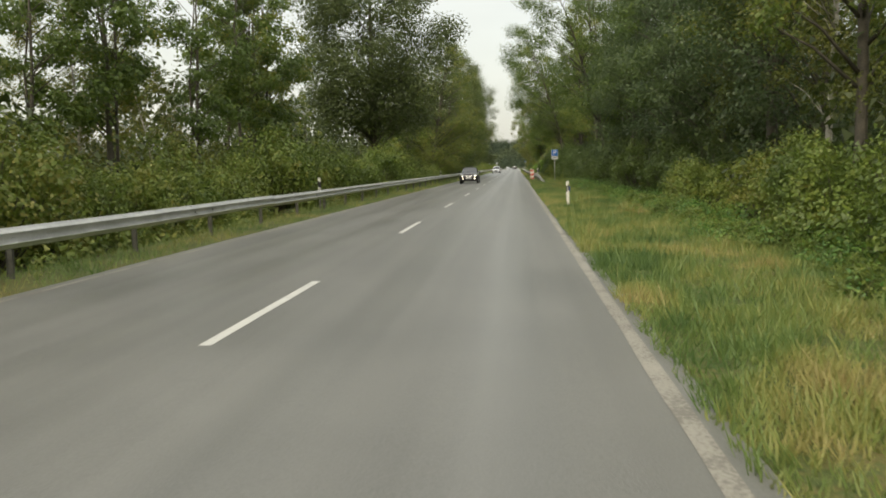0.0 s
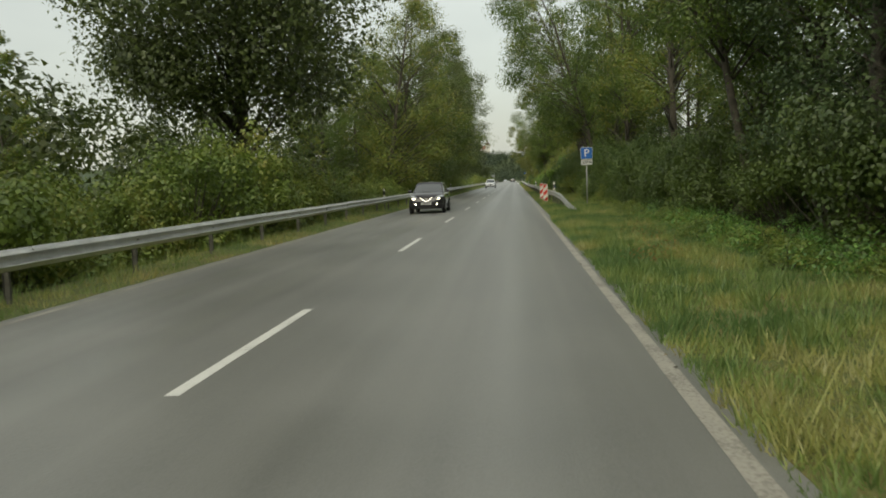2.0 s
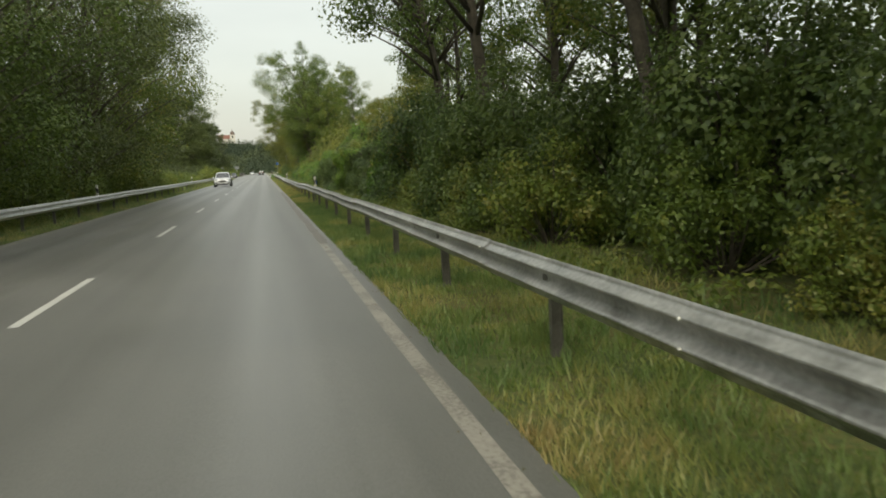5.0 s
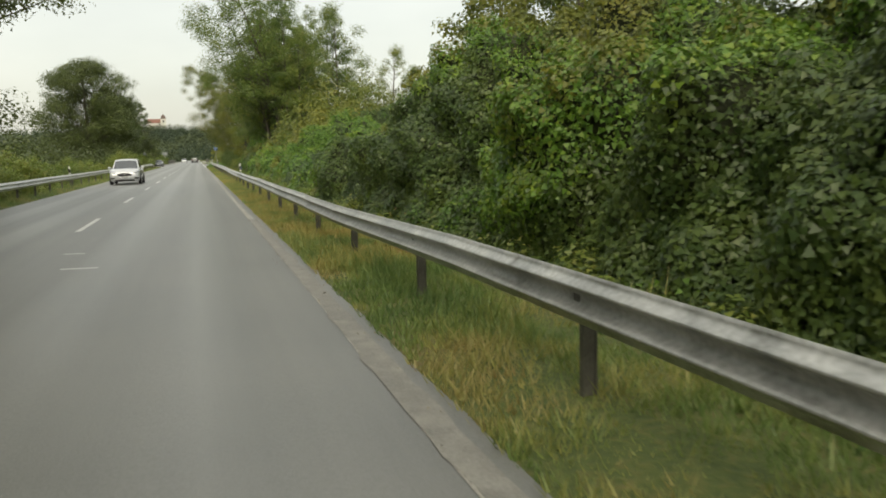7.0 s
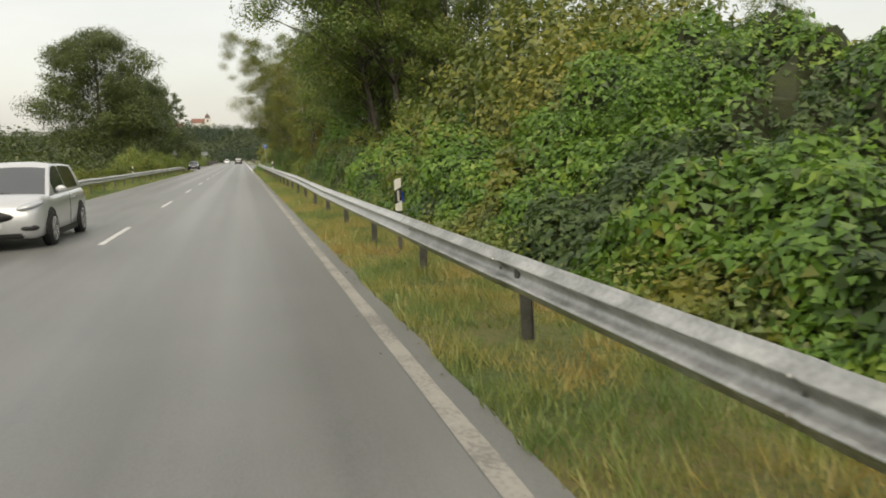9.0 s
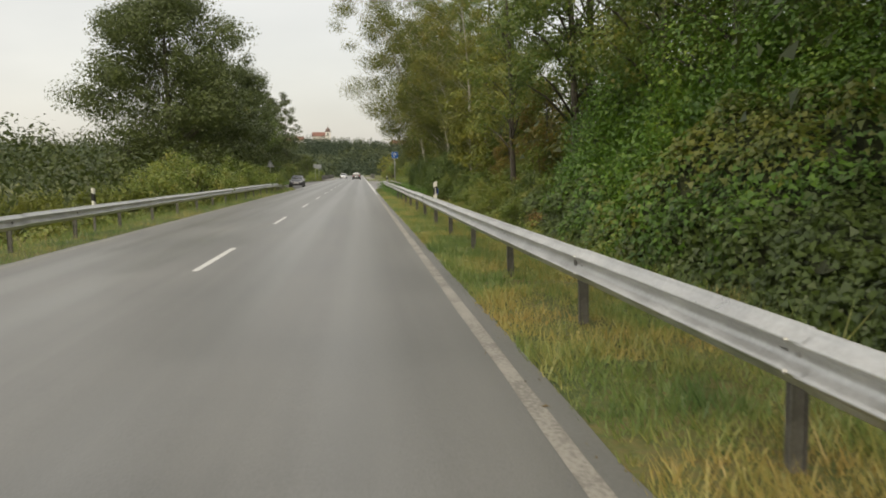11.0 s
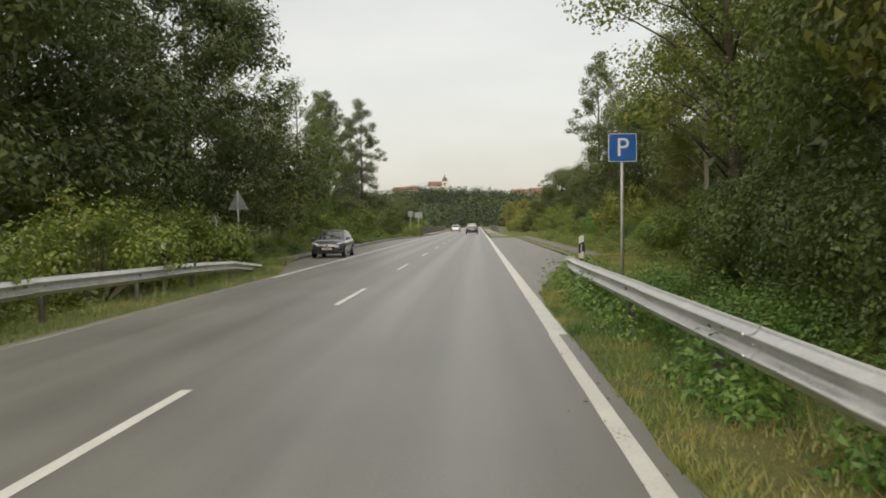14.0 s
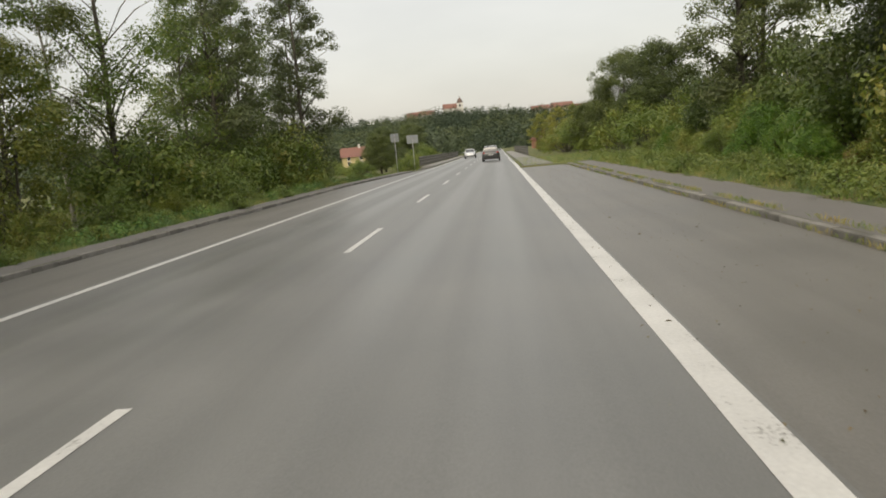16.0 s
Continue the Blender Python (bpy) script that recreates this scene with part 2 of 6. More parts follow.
def lamp_mat(name, col, strength):
    m, n, l, p = base_mat(name)
    p.inputs["Base Color"].default_value = (*col, 1)
    p.inputs["Emission Color"].default_value = (*col, 1)
    p.inputs["Emission Strength"].default_value = strength
    return m


ASPHALT = asphalt_mat("asphalt", (0.120, 0.122, 0.117), (0.222, 0.222, 0.213), True)
ASPHALT_BAY = asphalt_mat("asphalt_bay", (0.112, 0.108, 0.098), (0.215, 0.207, 0.190), False)
CONCRETE_EDGE = surface("edge_strip", (0.15, 0.145, 0.135), (0.32, 0.31, 0.285), rough=0.7, scale=4.5, fine=40, bump=0.5)
PAINT = paint_mat("road_paint", (0.72, 0.72, 0.70), (0.16, 0.155, 0.145), wear=0.36)
PAINT_EDGE = paint_mat("edge_paint", (0.41, 0.39, 0.35), (0.20, 0.19, 0.17), wear=0.47)
KERB = surface("kerb_stone", (0.12, 0.115, 0.10), (0.29, 0.28, 0.255), rough=0.8, scale=3, fine=45, bump=0.4, per_object=0.25)
PAVING = surface("path_asphalt", (0.13, 0.125, 0.115), (0.20, 0.19, 0.18), rough=0.8, scale=1.5, fine=70, bump=0.3)
TURF = ground_mat("turf")
HILLSIDE = surface("hillside", (0.028, 0.048, 0.018), (0.06, 0.09, 0.03), rough=0.95, scale=0.02, fine=0.3, bump=0.0)
GRASS = grass_mat("grass_blades", -0.14, straw=((0.43, 0.37, 0.16), (0.38, 0.29, 0.12)))
GRASS_DRY = grass_mat("grass_blades_dry", 0.06)
GRASS_STRAW = grass_mat("grass_blades_straw", 0.17)
GRASS_GREEN = grass_mat("grass_blades_green", -0.30, straw=((0.38, 0.37, 0.17), (0.35, 0.32, 0.16)))
GALV = surface("galvanised_beam", (0.46, 0.46, 0.445), (0.74, 0.745, 0.73), rough=0.42, scale=2.2, fine=30, bump=0.10, metal=0.72, per_object=0.08)
GALV_OLD = surface("galvanised_beam_dirty", (0.24, 0.24, 0.22), (0.68, 0.68, 0.66), rough=0.44, scale=2.6, fine=24, bump=0.10, metal=0.72, per_object=0.08)
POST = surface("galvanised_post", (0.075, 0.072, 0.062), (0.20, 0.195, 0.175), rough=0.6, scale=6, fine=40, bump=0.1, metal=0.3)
POLE = surface("sign_pole", (0.28, 0.285, 0.28), (0.44, 0.445, 0.44), rough=0.45, scale=5, fine=50, bump=0.05, metal=0.5)
SIGN_BLUE = surface("sign_blue", (0.012, 0.10, 0.38), (0.02, 0.14, 0.48), rough=0.4, scale=3, fine=30, bump=0.0)
SIGN_WHITE = surface("sign_white", (0.68, 0.69, 0.69), (0.82, 0.82, 0.82), rough=0.4, scale=3, fine=30, bump=0.0)
PLATE_BACK = surface("plate_back", (0.20, 0.22, 0.23), (0.29, 0.31, 0.32), rough=0.5, scale=3, fine=30, bump=0.0)
PLATE_GREY = surface("plate_grey", (0.45, 0.46, 0.45), (0.6, 0.6, 0.59), rough=0.5, scale=3, fine=30, bump=0.0)
SIGN_RED = surface("sign_red", (0.55, 0.03, 0.02), (0.68, 0.05, 0.035), rough=0.4, scale=5, fine=30, bump=0.0)
INK = plain("ink", (0.02, 0.02, 0.02), 0.5)
PLASTIC_WHITE = surface("post_white", (0.60, 0.59, 0.53), (0.76, 0.75, 0.70), rough=0.5, scale=7, fine=40, bump=0.05)
PLASTIC_BLACK = plain("post_black", (0.018, 0.018, 0.018), 0.45)
PLASTIC_BLUE = plain("reflector_blue", (0.012, 0.05, 0.30), 0.3)
REFLECTOR = plain("reflector", (0.65, 0.65, 0.6), 0.25, 0.3)
RUBBER = surface("rubber", (0.016, 0.016, 0.016), (0.035, 0.035, 0.034), rough=0.75, scale=8, fine=60, bump=0.1)
BARK = surface("bark", (0.045, 0.038, 0.03), (0.13, 0.115, 0.09), rough=0.9, scale=3, fine=22, bump=0.8)
BARK_BIRCH = surface("birch_bark", (0.18, 0.16, 0.13), (0.56, 0.53, 0.47), rough=0.75, scale=2.2, fine=16, bump=0.4)
LEAF_TREE = leaf_mat("tree_leaves", [(0.065, 0.107, 0.023), (0.104, 0.162, 0.030), (0.151, 0.210, 0.039), (0.265, 0.259, 0.055)])
LEAF_OAK = leaf_mat("oak_leaves", [(0.058, 0.084, 0.026), (0.092, 0.122, 0.033), (0.136, 0.166, 0.044)])
LEAF_BIRCH = leaf_mat("birch_leaves", [(0.079, 0.099, 0.022), (0.122, 0.152, 0.032), (0.183, 0.200, 0.041), (0.262, 0.224, 0.048)])
LEAF_DARK = leaf_mat("dark_shrub_leaves", [(0.054, 0.086, 0.022), (0.088, 0.132, 0.029), (0.131, 0.182, 0.040)])
LEAF_VINE = leaf_mat("vine_leaves", [(0.055, 0.121, 0.020), (0.097, 0.199, 0.026), (0.153, 0.282, 0.038), (0.267, 0.363, 0.050)], tree_var=0.4)
LEAF_GOLD = leaf_mat("yellowing_leaves", [(0.089, 0.125, 0.025), (0.152, 0.185, 0.034), (0.236, 0.245, 0.042), (0.326, 0.285, 0.050)])
LEAF_SHRUB = leaf_mat("shrub_leaves", [(0.080, 0.128, 0.026), (0.132, 0.195, 0.037), (0.193, 0.249, 0.048), (0.281, 0.270, 0.063)])
LEAF_HERB = leaf_mat("herb_leaves", [(0.084, 0.135, 0.028), (0.142, 0.205, 0.042), (0.210, 0.265, 0.056), (0.284, 0.290, 0.070)], tree_var=0.3)
LEAF_RUST = leaf_mat("rusty_leaves", [(0.16, 0.15, 0.045), (0.27, 0.185, 0.055), (0.32, 0.17, 0.05), (0.20, 0.10, 0.04)], tree_var=0.0)
LEAF_NETTLE = leaf_mat("nettle_leaves", [(0.058, 0.140, 0.030), (0.100, 0.215, 0.045), (0.165, 0.300, 0.062), (0.250, 0.350, 0.080)], tree_var=0.2)
LEAF_HEDGE = leaf_mat("hedge_leaves", [(0.040, 0.078, 0.022), (0.070, 0.118, 0.030), (0.108, 0.162, 0.038), (0.152, 0.200, 0.050)])
LEAF_COOL = leaf_mat("cool_leaves", [(0.046, 0.080, 0.033), (0.078, 0.122, 0.046), (0.120, 0.166, 0.060)])
LEAF_WILLOW = leaf_mat("willow_leaves", [(0.118, 0.152, 0.025), (0.181, 0.217, 0.034), (0.258, 0.268, 0.045)])
LEAF_AUTUMN = leaf_mat("autumn_leaves", [(0.116, 0.140, 0.028), (0.200, 0.200, 0.034), (0.262, 0.180, 0.040), (0.190, 0.098, 0.042)], tree_var=0.4)
# far woods: distance haze is mixed into the leaf colour, greyer and bluer
LEAF_HILL_HAZED = leaf_mat("hill_leaves_hazed", [(0.058, 0.080, 0.043), (0.072, 0.097, 0.050), (0.088, 0.113, 0.057)], rough=0.7, tree_var=0.1)
LEAF_HILL_LIGHT = leaf_mat("hill_leaves_light", [(0.085, 0.105, 0.044), (0.105, 0.128, 0.052), (0.128, 0.148, 0.060)], rough=0.7, tree_var=0.1)
LEAF_HILL_DEEP = leaf_mat("hill_leaves_deep", [(0.040, 0.060, 0.036), (0.050, 0.074, 0.042), (0.062, 0.087, 0.048)], rough=0.7, tree_var=0.1)
LEAF_POPLAR = leaf_mat("poplar_leaves", [(0.075, 0.098, 0.036), (0.110, 0.138, 0.050), (0.155, 0.180, 0.068)])
LEAF_SCRUB = leaf_mat("scrub_leaves", [(0.098, 0.111, 0.040), (0.149, 0.169, 0.055), (0.207, 0.221, 0.069), (0.196, 0.156, 0.069)], tree_var=0.1)
LEAF_FAR = leaf_mat("far_leaves", [(0.039, 0.059, 0.017), (0.065, 0.091, 0.024), (0.099, 0.121, 0.031)], tree_var=0.1)

# ---------------------------------------------------------------- builders
def gz(x):
    """The road surface: it falls off to both sides."""
    return -0.02 * min(abs(x), 4.12)


def thing(name, label, category, group="", m=None):
    ob = tagged(new(name), label, category, group)
    if m is not None:
        ob.matrix_basis = m
    return ob


def mesh_from(name, verts, faces, material, smooth=False):
    me = bpy.data.meshes.new(name)
    me.from_pydata([tuple(v) for v in verts], [], [tuple(f) for f in faces])
    me.materials.append(material)
    if smooth:
        me.polygons.foreach_set("use_smooth", [True] * len(me.polygons))
    me.update()
    return me


def part(name, data, material, parent, label="", smooth=False, m=None):
    """Links a bmesh or a mesh as one mesh object under a thing or a part."""
    if isinstance(data, bmesh.types.BMesh):
        me = bpy.data.meshes.new(name)
        data.to_mesh(me)
        data.free()
        me.materials.append(material)
        if smooth:
            me.polygons.foreach_set("use_smooth", [True] * len(me.polygons))
    else:
        me = data
    ob = tagged(new(name, me), label)
    ob.parent = parent
    if m is not None:
        ob.matrix_basis = m
    return ob


def box(x0, x1, y0, y1, z0, z1, bevel=0.0):
    bm = bmesh.new()
    bmesh.ops.create_cube(bm, size=1)
    for v in bm.verts:
        v.co = Vector(((x0 + x1) / 2 + v.co.x * (x1 - x0), (y0 + y1) / 2 + v.co.y * (y1 - y0), (z0 + z1) / 2 + v.co.z * (z1 - z0)))
    if bevel:
        bmesh.ops.bevel(bm, geom=bm.edges[:], offset=bevel, segments=2, affect="EDGES", clamp_overlap=True)
    return bm


def merge(*bms):
    out = bmesh.new()
    for b in bms:
        tmp = bpy.data.meshes.new("tmp")
        b.to_mesh(tmp)
        b.free()
        out.from_mesh(tmp)
        bpy.data.meshes.remove(tmp)
    return out


def tube_np(points, radii, sides=7):
    """Verts and faces of a tapered tube along a line of points."""
    pts = [Vector(p) for p in points]
    verts, faces = [], []
    for i, p in enumerate(pts):
        d = (pts[min(i + 1, len(pts) - 1)] - pts[max(i - 1, 0)]).normalized()
        a = d.orthogonal().normalized() if abs(d.z) < 0.9 else Vector((1, 0, 0))
        a = (a - d * a.dot(d)).normalized()
        b = d.cross(a)
        for k in range(sides):
            w = 2 * math.pi * k / sides
            verts.append(p + (a * math.cos(w) + b * math.sin(w)) * radii[i])
    for i in range(len(pts) - 1):
        for k in range(sides):
            q = (k + 1) % sides
            faces.append((i * sides + k, i * sides + q, (i + 1) * sides + q, (i + 1) * sides + k))
    faces.append(tuple(range(sides - 1, -1, -1)))
    faces.append(tuple((len(pts) - 1) * sides + k for k in range(sides)))
    return verts, faces


def tube(points, radii, sides=12):
    v, f = tube_np(points, radii if hasattr(radii, "__len__") else [radii] * len(points), sides)
    bm = bmesh.new()
    vs = [bm.verts.new(p) for p in v]
    for face in f:
        bm.faces.new([vs[i] for i in face])
    return bm


def join_lists(chunks):
    verts, faces = [], []
    for v, f in chunks:
        o = len(verts)
        verts += list(v)
        faces += [tuple(i + o for i in face) for face in f]
    return verts, faces


def extrude_profile(profile, stations, name, material, closed=True, smooth=False, caps=True):
    """Sweeps a cross-section (x, z) along stations (x, y, z)."""
    verts, faces, k = [], [], len(profile)
    for sx, sy, sz in stations:
        verts += [(sx + px, sy, sz + pz) for px, pz in profile]
    for i in range(len(stations) - 1):
        for j in range(k if closed else k - 1):
            q = (j + 1) % k
            faces.append((i * k + j, (i + 1) * k + j, (i + 1) * k + q, i * k + q))
    if closed and caps:
        faces.append(tuple(range(k)))
        faces.append(tuple((len(stations) - 1) * k + j for j in range(k - 1, -1, -1)))
    return mesh_from(name, verts, faces, material, smooth)


def prism(outline, z0, z1):
    """A flat slab from an outline (x, y), anticlockwise."""
    bm = bmesh.new()
    lo = [bm.verts.new((x, y, z0)) for x, y in outline]
    hi = [bm.verts.new((x, y, z1)) for x, y in outline]
    bm.faces.new(hi)
    bm.faces.new(lo[::-1])
    for i in range(len(lo)):
        j = (i + 1) % len(lo)
        bm.faces.new((lo[i], lo[j], hi[j], hi[i]))
    return bm


def text_mesh(text, size, material, depth=0.002):
    cu = bpy.data.curves.new("text", "FONT")
    cu.body, cu.size, cu.extrude = text, size, depth
    cu.align_x, cu.align_y = "CENTER", "CENTER"
    tmp = bpy.data.objects.new("text", cu)
    me = bpy.data.meshes.new_from_object(tmp)
    bpy.data.objects.remove(tmp)
    me.materials.clear()
    me.materials.append(material)
    return me


# ---------------------------------------------------------------- foliage
def leaves_np(rng, centres, radii, n, size, slim=0.55, up=0.4, shell=0.45, droop=0.0, corners=4):
    """n leaf blades scattered over clumps, with three or four corners, each at its own turn and size."""
    centres, radii = np.asarray(centres, float), np.asarray(radii, float)
    if radii.ndim == 1:
        radii = np.repeat(radii[:, None], 3, 1)
    weight = radii.prod(1) ** (2 / 3)
    idx = rng.choice(len(centres), n, p=weight / weight.sum())
    d = rng.normal(size=(n, 3))
    d /= np.linalg.norm(d, axis=1)[:, None]
    rad = shell + (1.3 - shell) * rng.random(n)
    pos = centres[idx] + d * radii[idx] * rad[:, None]
    nor = d * 1.0 + rng.normal(size=(n, 3)) * 0.42 + np.array([0, 0, up])
    nor /= np.linalg.norm(nor, axis=1)[:, None]
    tan = np.cross(nor, rng.normal(size=(n, 3)))
    tan[:, 2] -= droop
    tan -= nor * (tan * nor).sum(1)[:, None]
    tan /= np.linalg.norm(tan, axis=1)[:, None] + 1e-9
    bit = np.cross(nor, tan)
    s = size * (0.55 + 0.9 * rng.random(n))[:, None]
    v = np.empty((n, corners, 3))
    if corners == 3:
        v[:, 0] = pos - tan * s * 0.4 + bit * s * slim * 0.5
        v[:, 1] = pos + tan * s * 0.6
        v[:, 2] = pos - tan * s * 0.3 - bit * s * slim * 0.5
        return v
    v[:, 0] = pos - tan * s * 0.5
    v[:, 1] = pos + bit * s * slim * 0.5 - tan * s * 0.08 + nor * s * 0.10
    v[:, 2] = pos + tan * s * 0.5
    v[:, 3] = pos - bit * s * slim * 0.5 - tan * s * 0.08 + nor * s * 0.10
    return v


def blades_mesh(name, v, material):
    n, k = v.shape[:2]
    me = bpy.data.meshes.new(name)
    me.vertices.add(k * n)
    me.vertices.foreach_set("co", v.astype(np.float32).ravel())
    me.loops.add(k * n)
    me.loops.foreach_set("vertex_index", np.arange(k * n, dtype=np.int32))
    me.polygons.add(n)
    me.polygons.foreach_set("loop_start", np.arange(0, k * n, k, dtype=np.int32))
    me.materials.append(material)
    me.update(calc_edges=True)
    me.validate()
    return me


def make_tree(seed, height, radius, base, clumps, leaves, size, leaf, bark, lean=0.0, trunk_r=0.18, form=1.0, droop=0.0, slim=0.75, stems=1,
              label="", name="tree", bow=2.0, dome=False):
    """A tree: tapered stem, limbs to every clump, a crown of separate leaves. lean: metres that the crown leans to -x; bow: 2 for a curved stem, 1 for a slanting one; dome: a broad rounded head."""
    rng = np.random.default_rng(seed)
    ob = thing(name, label, "tree")
    wood = []
    tops = []
    for s in range(stems):
        ox, oy = (rng.normal(0, 0.35, 2) if s else (0, 0))
        pts, rad = [], []
        for i in range(9):
            f = i / 8
            pts.append((ox - lean * f ** bow * 0.8 + rng.normal(0, 0.10) * f, oy + rng.normal(0, 0.12) * f, height * 0.93 * f))
            rad.append(trunk_r * (1 - 0.86 * f) * (1.35 if i == 0 else 1) * (1 if s == 0 else 0.7))
        wood.append(tube_np(pts, rad, 7))
        tops.append(pts)
    centres, radii = [], []
    for i in range(clumps):
        f = (i + rng.random()) / clumps
        z = base + (height - base) * f
        prof = max(0.12, math.sin(math.pi * min(1, (0.12 + 0.88 * f) ** form)) ** 0.7) * radius
        if dome:
            prof = radius * max(0.05, 1 - abs((f - 0.4) / 0.62) ** 2.4) ** 0.5
        ang = rng.random() * 2 * math.pi
        r = prof * (0.35 + 0.7 * rng.random())
        t = (z / height)
        c = np.array([math.cos(ang) * r - lean * t ** bow, math.sin(ang) * r, z])
        cr = radius * (0.08 + 0.20 * rng.random() ** 1.4 if dome else (0.13 + 0.17 * rng.random()) * (1.15 - 0.45 * f))
        centres.append(c)
        radii.append((cr * rng.uniform(0.8, 1.3), cr * rng.uniform(0.8, 1.3), cr * 0.72))
        stem = tops[i % stems]
        zz = max(base * 0.55, z - r * 0.75)
        k = min(7.999, zz / (height * 0.93) * 8)
        a, b = stem[int(k)], stem[int(k) + 1]
        w = k - int(k)
        start = np.array([a[j] * (1 - w) + b[j] * w for j in range(3)])
        mid = start * 0.5 + c * 0.5 + np.array([0, 0, r * 0.10])
        lr = max(0.018, trunk_r * (0.16 if trunk_r > 0.3 else 0.2 if droop else 0.34) * (1.1 - 0.8 * f))
        wood.append(tube_np([start, mid, c], [lr, lr * 0.6, lr * 0.22], 4))
    v, f = join_lists(wood)
    part("trunk", mesh_from("trunk", v, f, bark, True), bark, ob)
    part("crown", blades_mesh("crown", leaves_np(rng, centres, radii, leaves, size, slim, droop=droop, corners=3), leaf), leaf, ob)
    return ob


def weld(v, f):
    """Joins points that fall together, so that stems from one root are one piece."""
    seen, index = {}, []
    for p in v:
        key = (round(p[0], 5), round(p[1], 5), round(p[2], 5))
        index.append(seen.setdefault(key, len(seen)))
    faces = []
    for face in f:
        g = list(dict.fromkeys(index[i] for i in face))
        if len(g) > 2:
            faces.append(tuple(g))
    return list(seen), faces


def make_bush(seed, height, radius, clumps, leaves, size, leaf, label, upright=False, slim=0.7, name="bush", corners=3):
    rng = np.random.default_rng(seed)
    ob = thing(name, label, "herbs" if name == "weeds" else "bush")
    centres, radii, wood = [], [], []
    for i in range(clumps):
        ang, q = rng.random() * 2 * math.pi, math.sqrt(rng.random())
        r = radius * q * 0.85
        top = height * (1 - 0.55 * q ** 2) * (0.75 + 0.3 * rng.random())
        z = top * (0.15 + 0.78 * rng.random() ** 0.7)
        cr = radius * (0.17 + 0.15 * rng.random())
        centres.append((math.cos(ang) * r, math.sin(ang) * r, max(z, 0.25)))
        radii.append((cr * 0.55, cr * 0.55, cr * 1.6) if upright else (cr, cr, cr * 0.8))
        wood.append(tube_np([(0, 0, -0.3), (math.cos(ang) * r * 0.3, math.sin(ang) * r * 0.3, z * 0.2), (math.cos(ang) * r * 0.6, math.sin(ang) * r * 0.6, z * 0.5),
                             centres[-1]], [0.0, 0.03, 0.022, 0.008], 3))
    v, f = weld(*join_lists(wood))
    part("stem", mesh_from("stem", v, f, BARK), BARK, ob)
    part("foliage", blades_mesh("foliage", leaves_np(rng, centres, radii, leaves, size, slim, up=0.45, shell=0.3, corners=corners,
                                                    droop=-1.2 if upright else 0.0), leaf), leaf, ob)
    return ob


def make_mound(seed, height, radius, lobes, leaves, size, leaf, label, name="overgrown_thicket"):
    """A shrub smothered in climbers: rounded lobes down to the ground, leaves thick on the side to the light (-x), a looser inside."""
    rng = np.random.default_rng(seed)
    ob = thing(name, label, "thicket")
    ctr, rad, wood = [], [], []
    for i in range(lobes):
        ang, el = rng.random() * 2 * math.pi, math.asin(rng.random() ** 0.8)
        k = 0.62 + 0.30 * rng.random()
        cr = radius * (0.15 + 0.23 * rng.random() ** 1.5)
        c = (math.cos(ang) * math.cos(el) * radius * k, math.sin(ang) * math.cos(el) * radius * k, max(0.12 * height, math.sin(el) * height * k))
        ctr.append(c)
        rad.append((cr, cr, cr * (0.75 + 0.35 * rng.random())))
        wood.append(tube_np([(0, 0, -0.3), (c[0] * 0.4, c[1] * 0.4, c[2] * 0.35), c], [0.0, 0.035, 0.01], 3))
    C, R = np.array(ctr), np.array(rad)
    v = leaves_np(rng, C, R, int(leaves * 3.2), size, 0.8, up=0.35, shell=0.70, corners=3)
    mid = v.mean(1)
    inside = np.zeros(len(v), bool)
    for c, r in zip(C, R):
        inside |= (((mid - c) / (r * 0.78)) ** 2).sum(1) < 1
    v = v[(~inside) & (mid[:, 2] > -0.05) & (mid[:, 0] < radius * 0.45)][:leaves]
    core = leaves_np(rng, C * 0.78, R * 0.8, leaves // 5, size * 1.9, 0.85, shell=0.5, corners=3)
    # trailing shoots that break the outline
    m = leaves // 12
    j = rng.integers(len(C), size=m)
    d = rng.normal(size=(m, 3))
    d /= np.linalg.norm(d, axis=1)[:, None]
    d[:, 2] = np.abs(d[:, 2])
    tip = leaves_np(rng, C[j] + d * R[j] * rng.uniform(1.0, 1.45, (m, 1)), np.full(m, 0.05), m, size, 0.7, corners=3)
    vv, f = weld(*join_lists(wood))
    part("stem", mesh_from("stem", vv, f, BARK), BARK, ob)
    part("foliage", blades_mesh("foliage", np.concatenate([v, core, tip]), leaf), leaf, ob)
    return ob


def place(proto, x, y, z=0.0, turn=0.0, scale=1.0, tall=1.0):
    return copy_thing(proto, pose(x, y, z, 0, 0, turn) @ Matrix.Diagonal((scale, scale, scale * tall, 1)))


# ---------------------------------------------------------------- the road and the ground
def pieces(y, table):
    for (y0, x0), (y1, x1) in zip(table, table[1:]):
        if y0 <= y <= y1:
            return x0 + (x1 - x0) * (y - y0) / (y1 - y0)
    return table[0][1] if y < table[0][0] else table[-1][1]


EDGE_R = [(276, 4.12), (279, 4.25), (286, 5.25), (291, 6.1), (295, 6.9), (298, 7.1), (352.4, 7.1), (353.0, 4.12)]
EDGE_L = [(287.5, -4.12), (290, -4.6), (293, -5.3), (297, -6.1), (303, -6.5), (318, -6.9), (350, -6.9), (372, -5.1), (384, -4.12)]


def edge_r(y):
    return pieces(y, EDGE_R)


def edge_l(y):
    return pieces(y, EDGE_L)


def ease(t):
    t = max(0.0, min(1.0, t))
    return t * t * (3 - 2 * t)


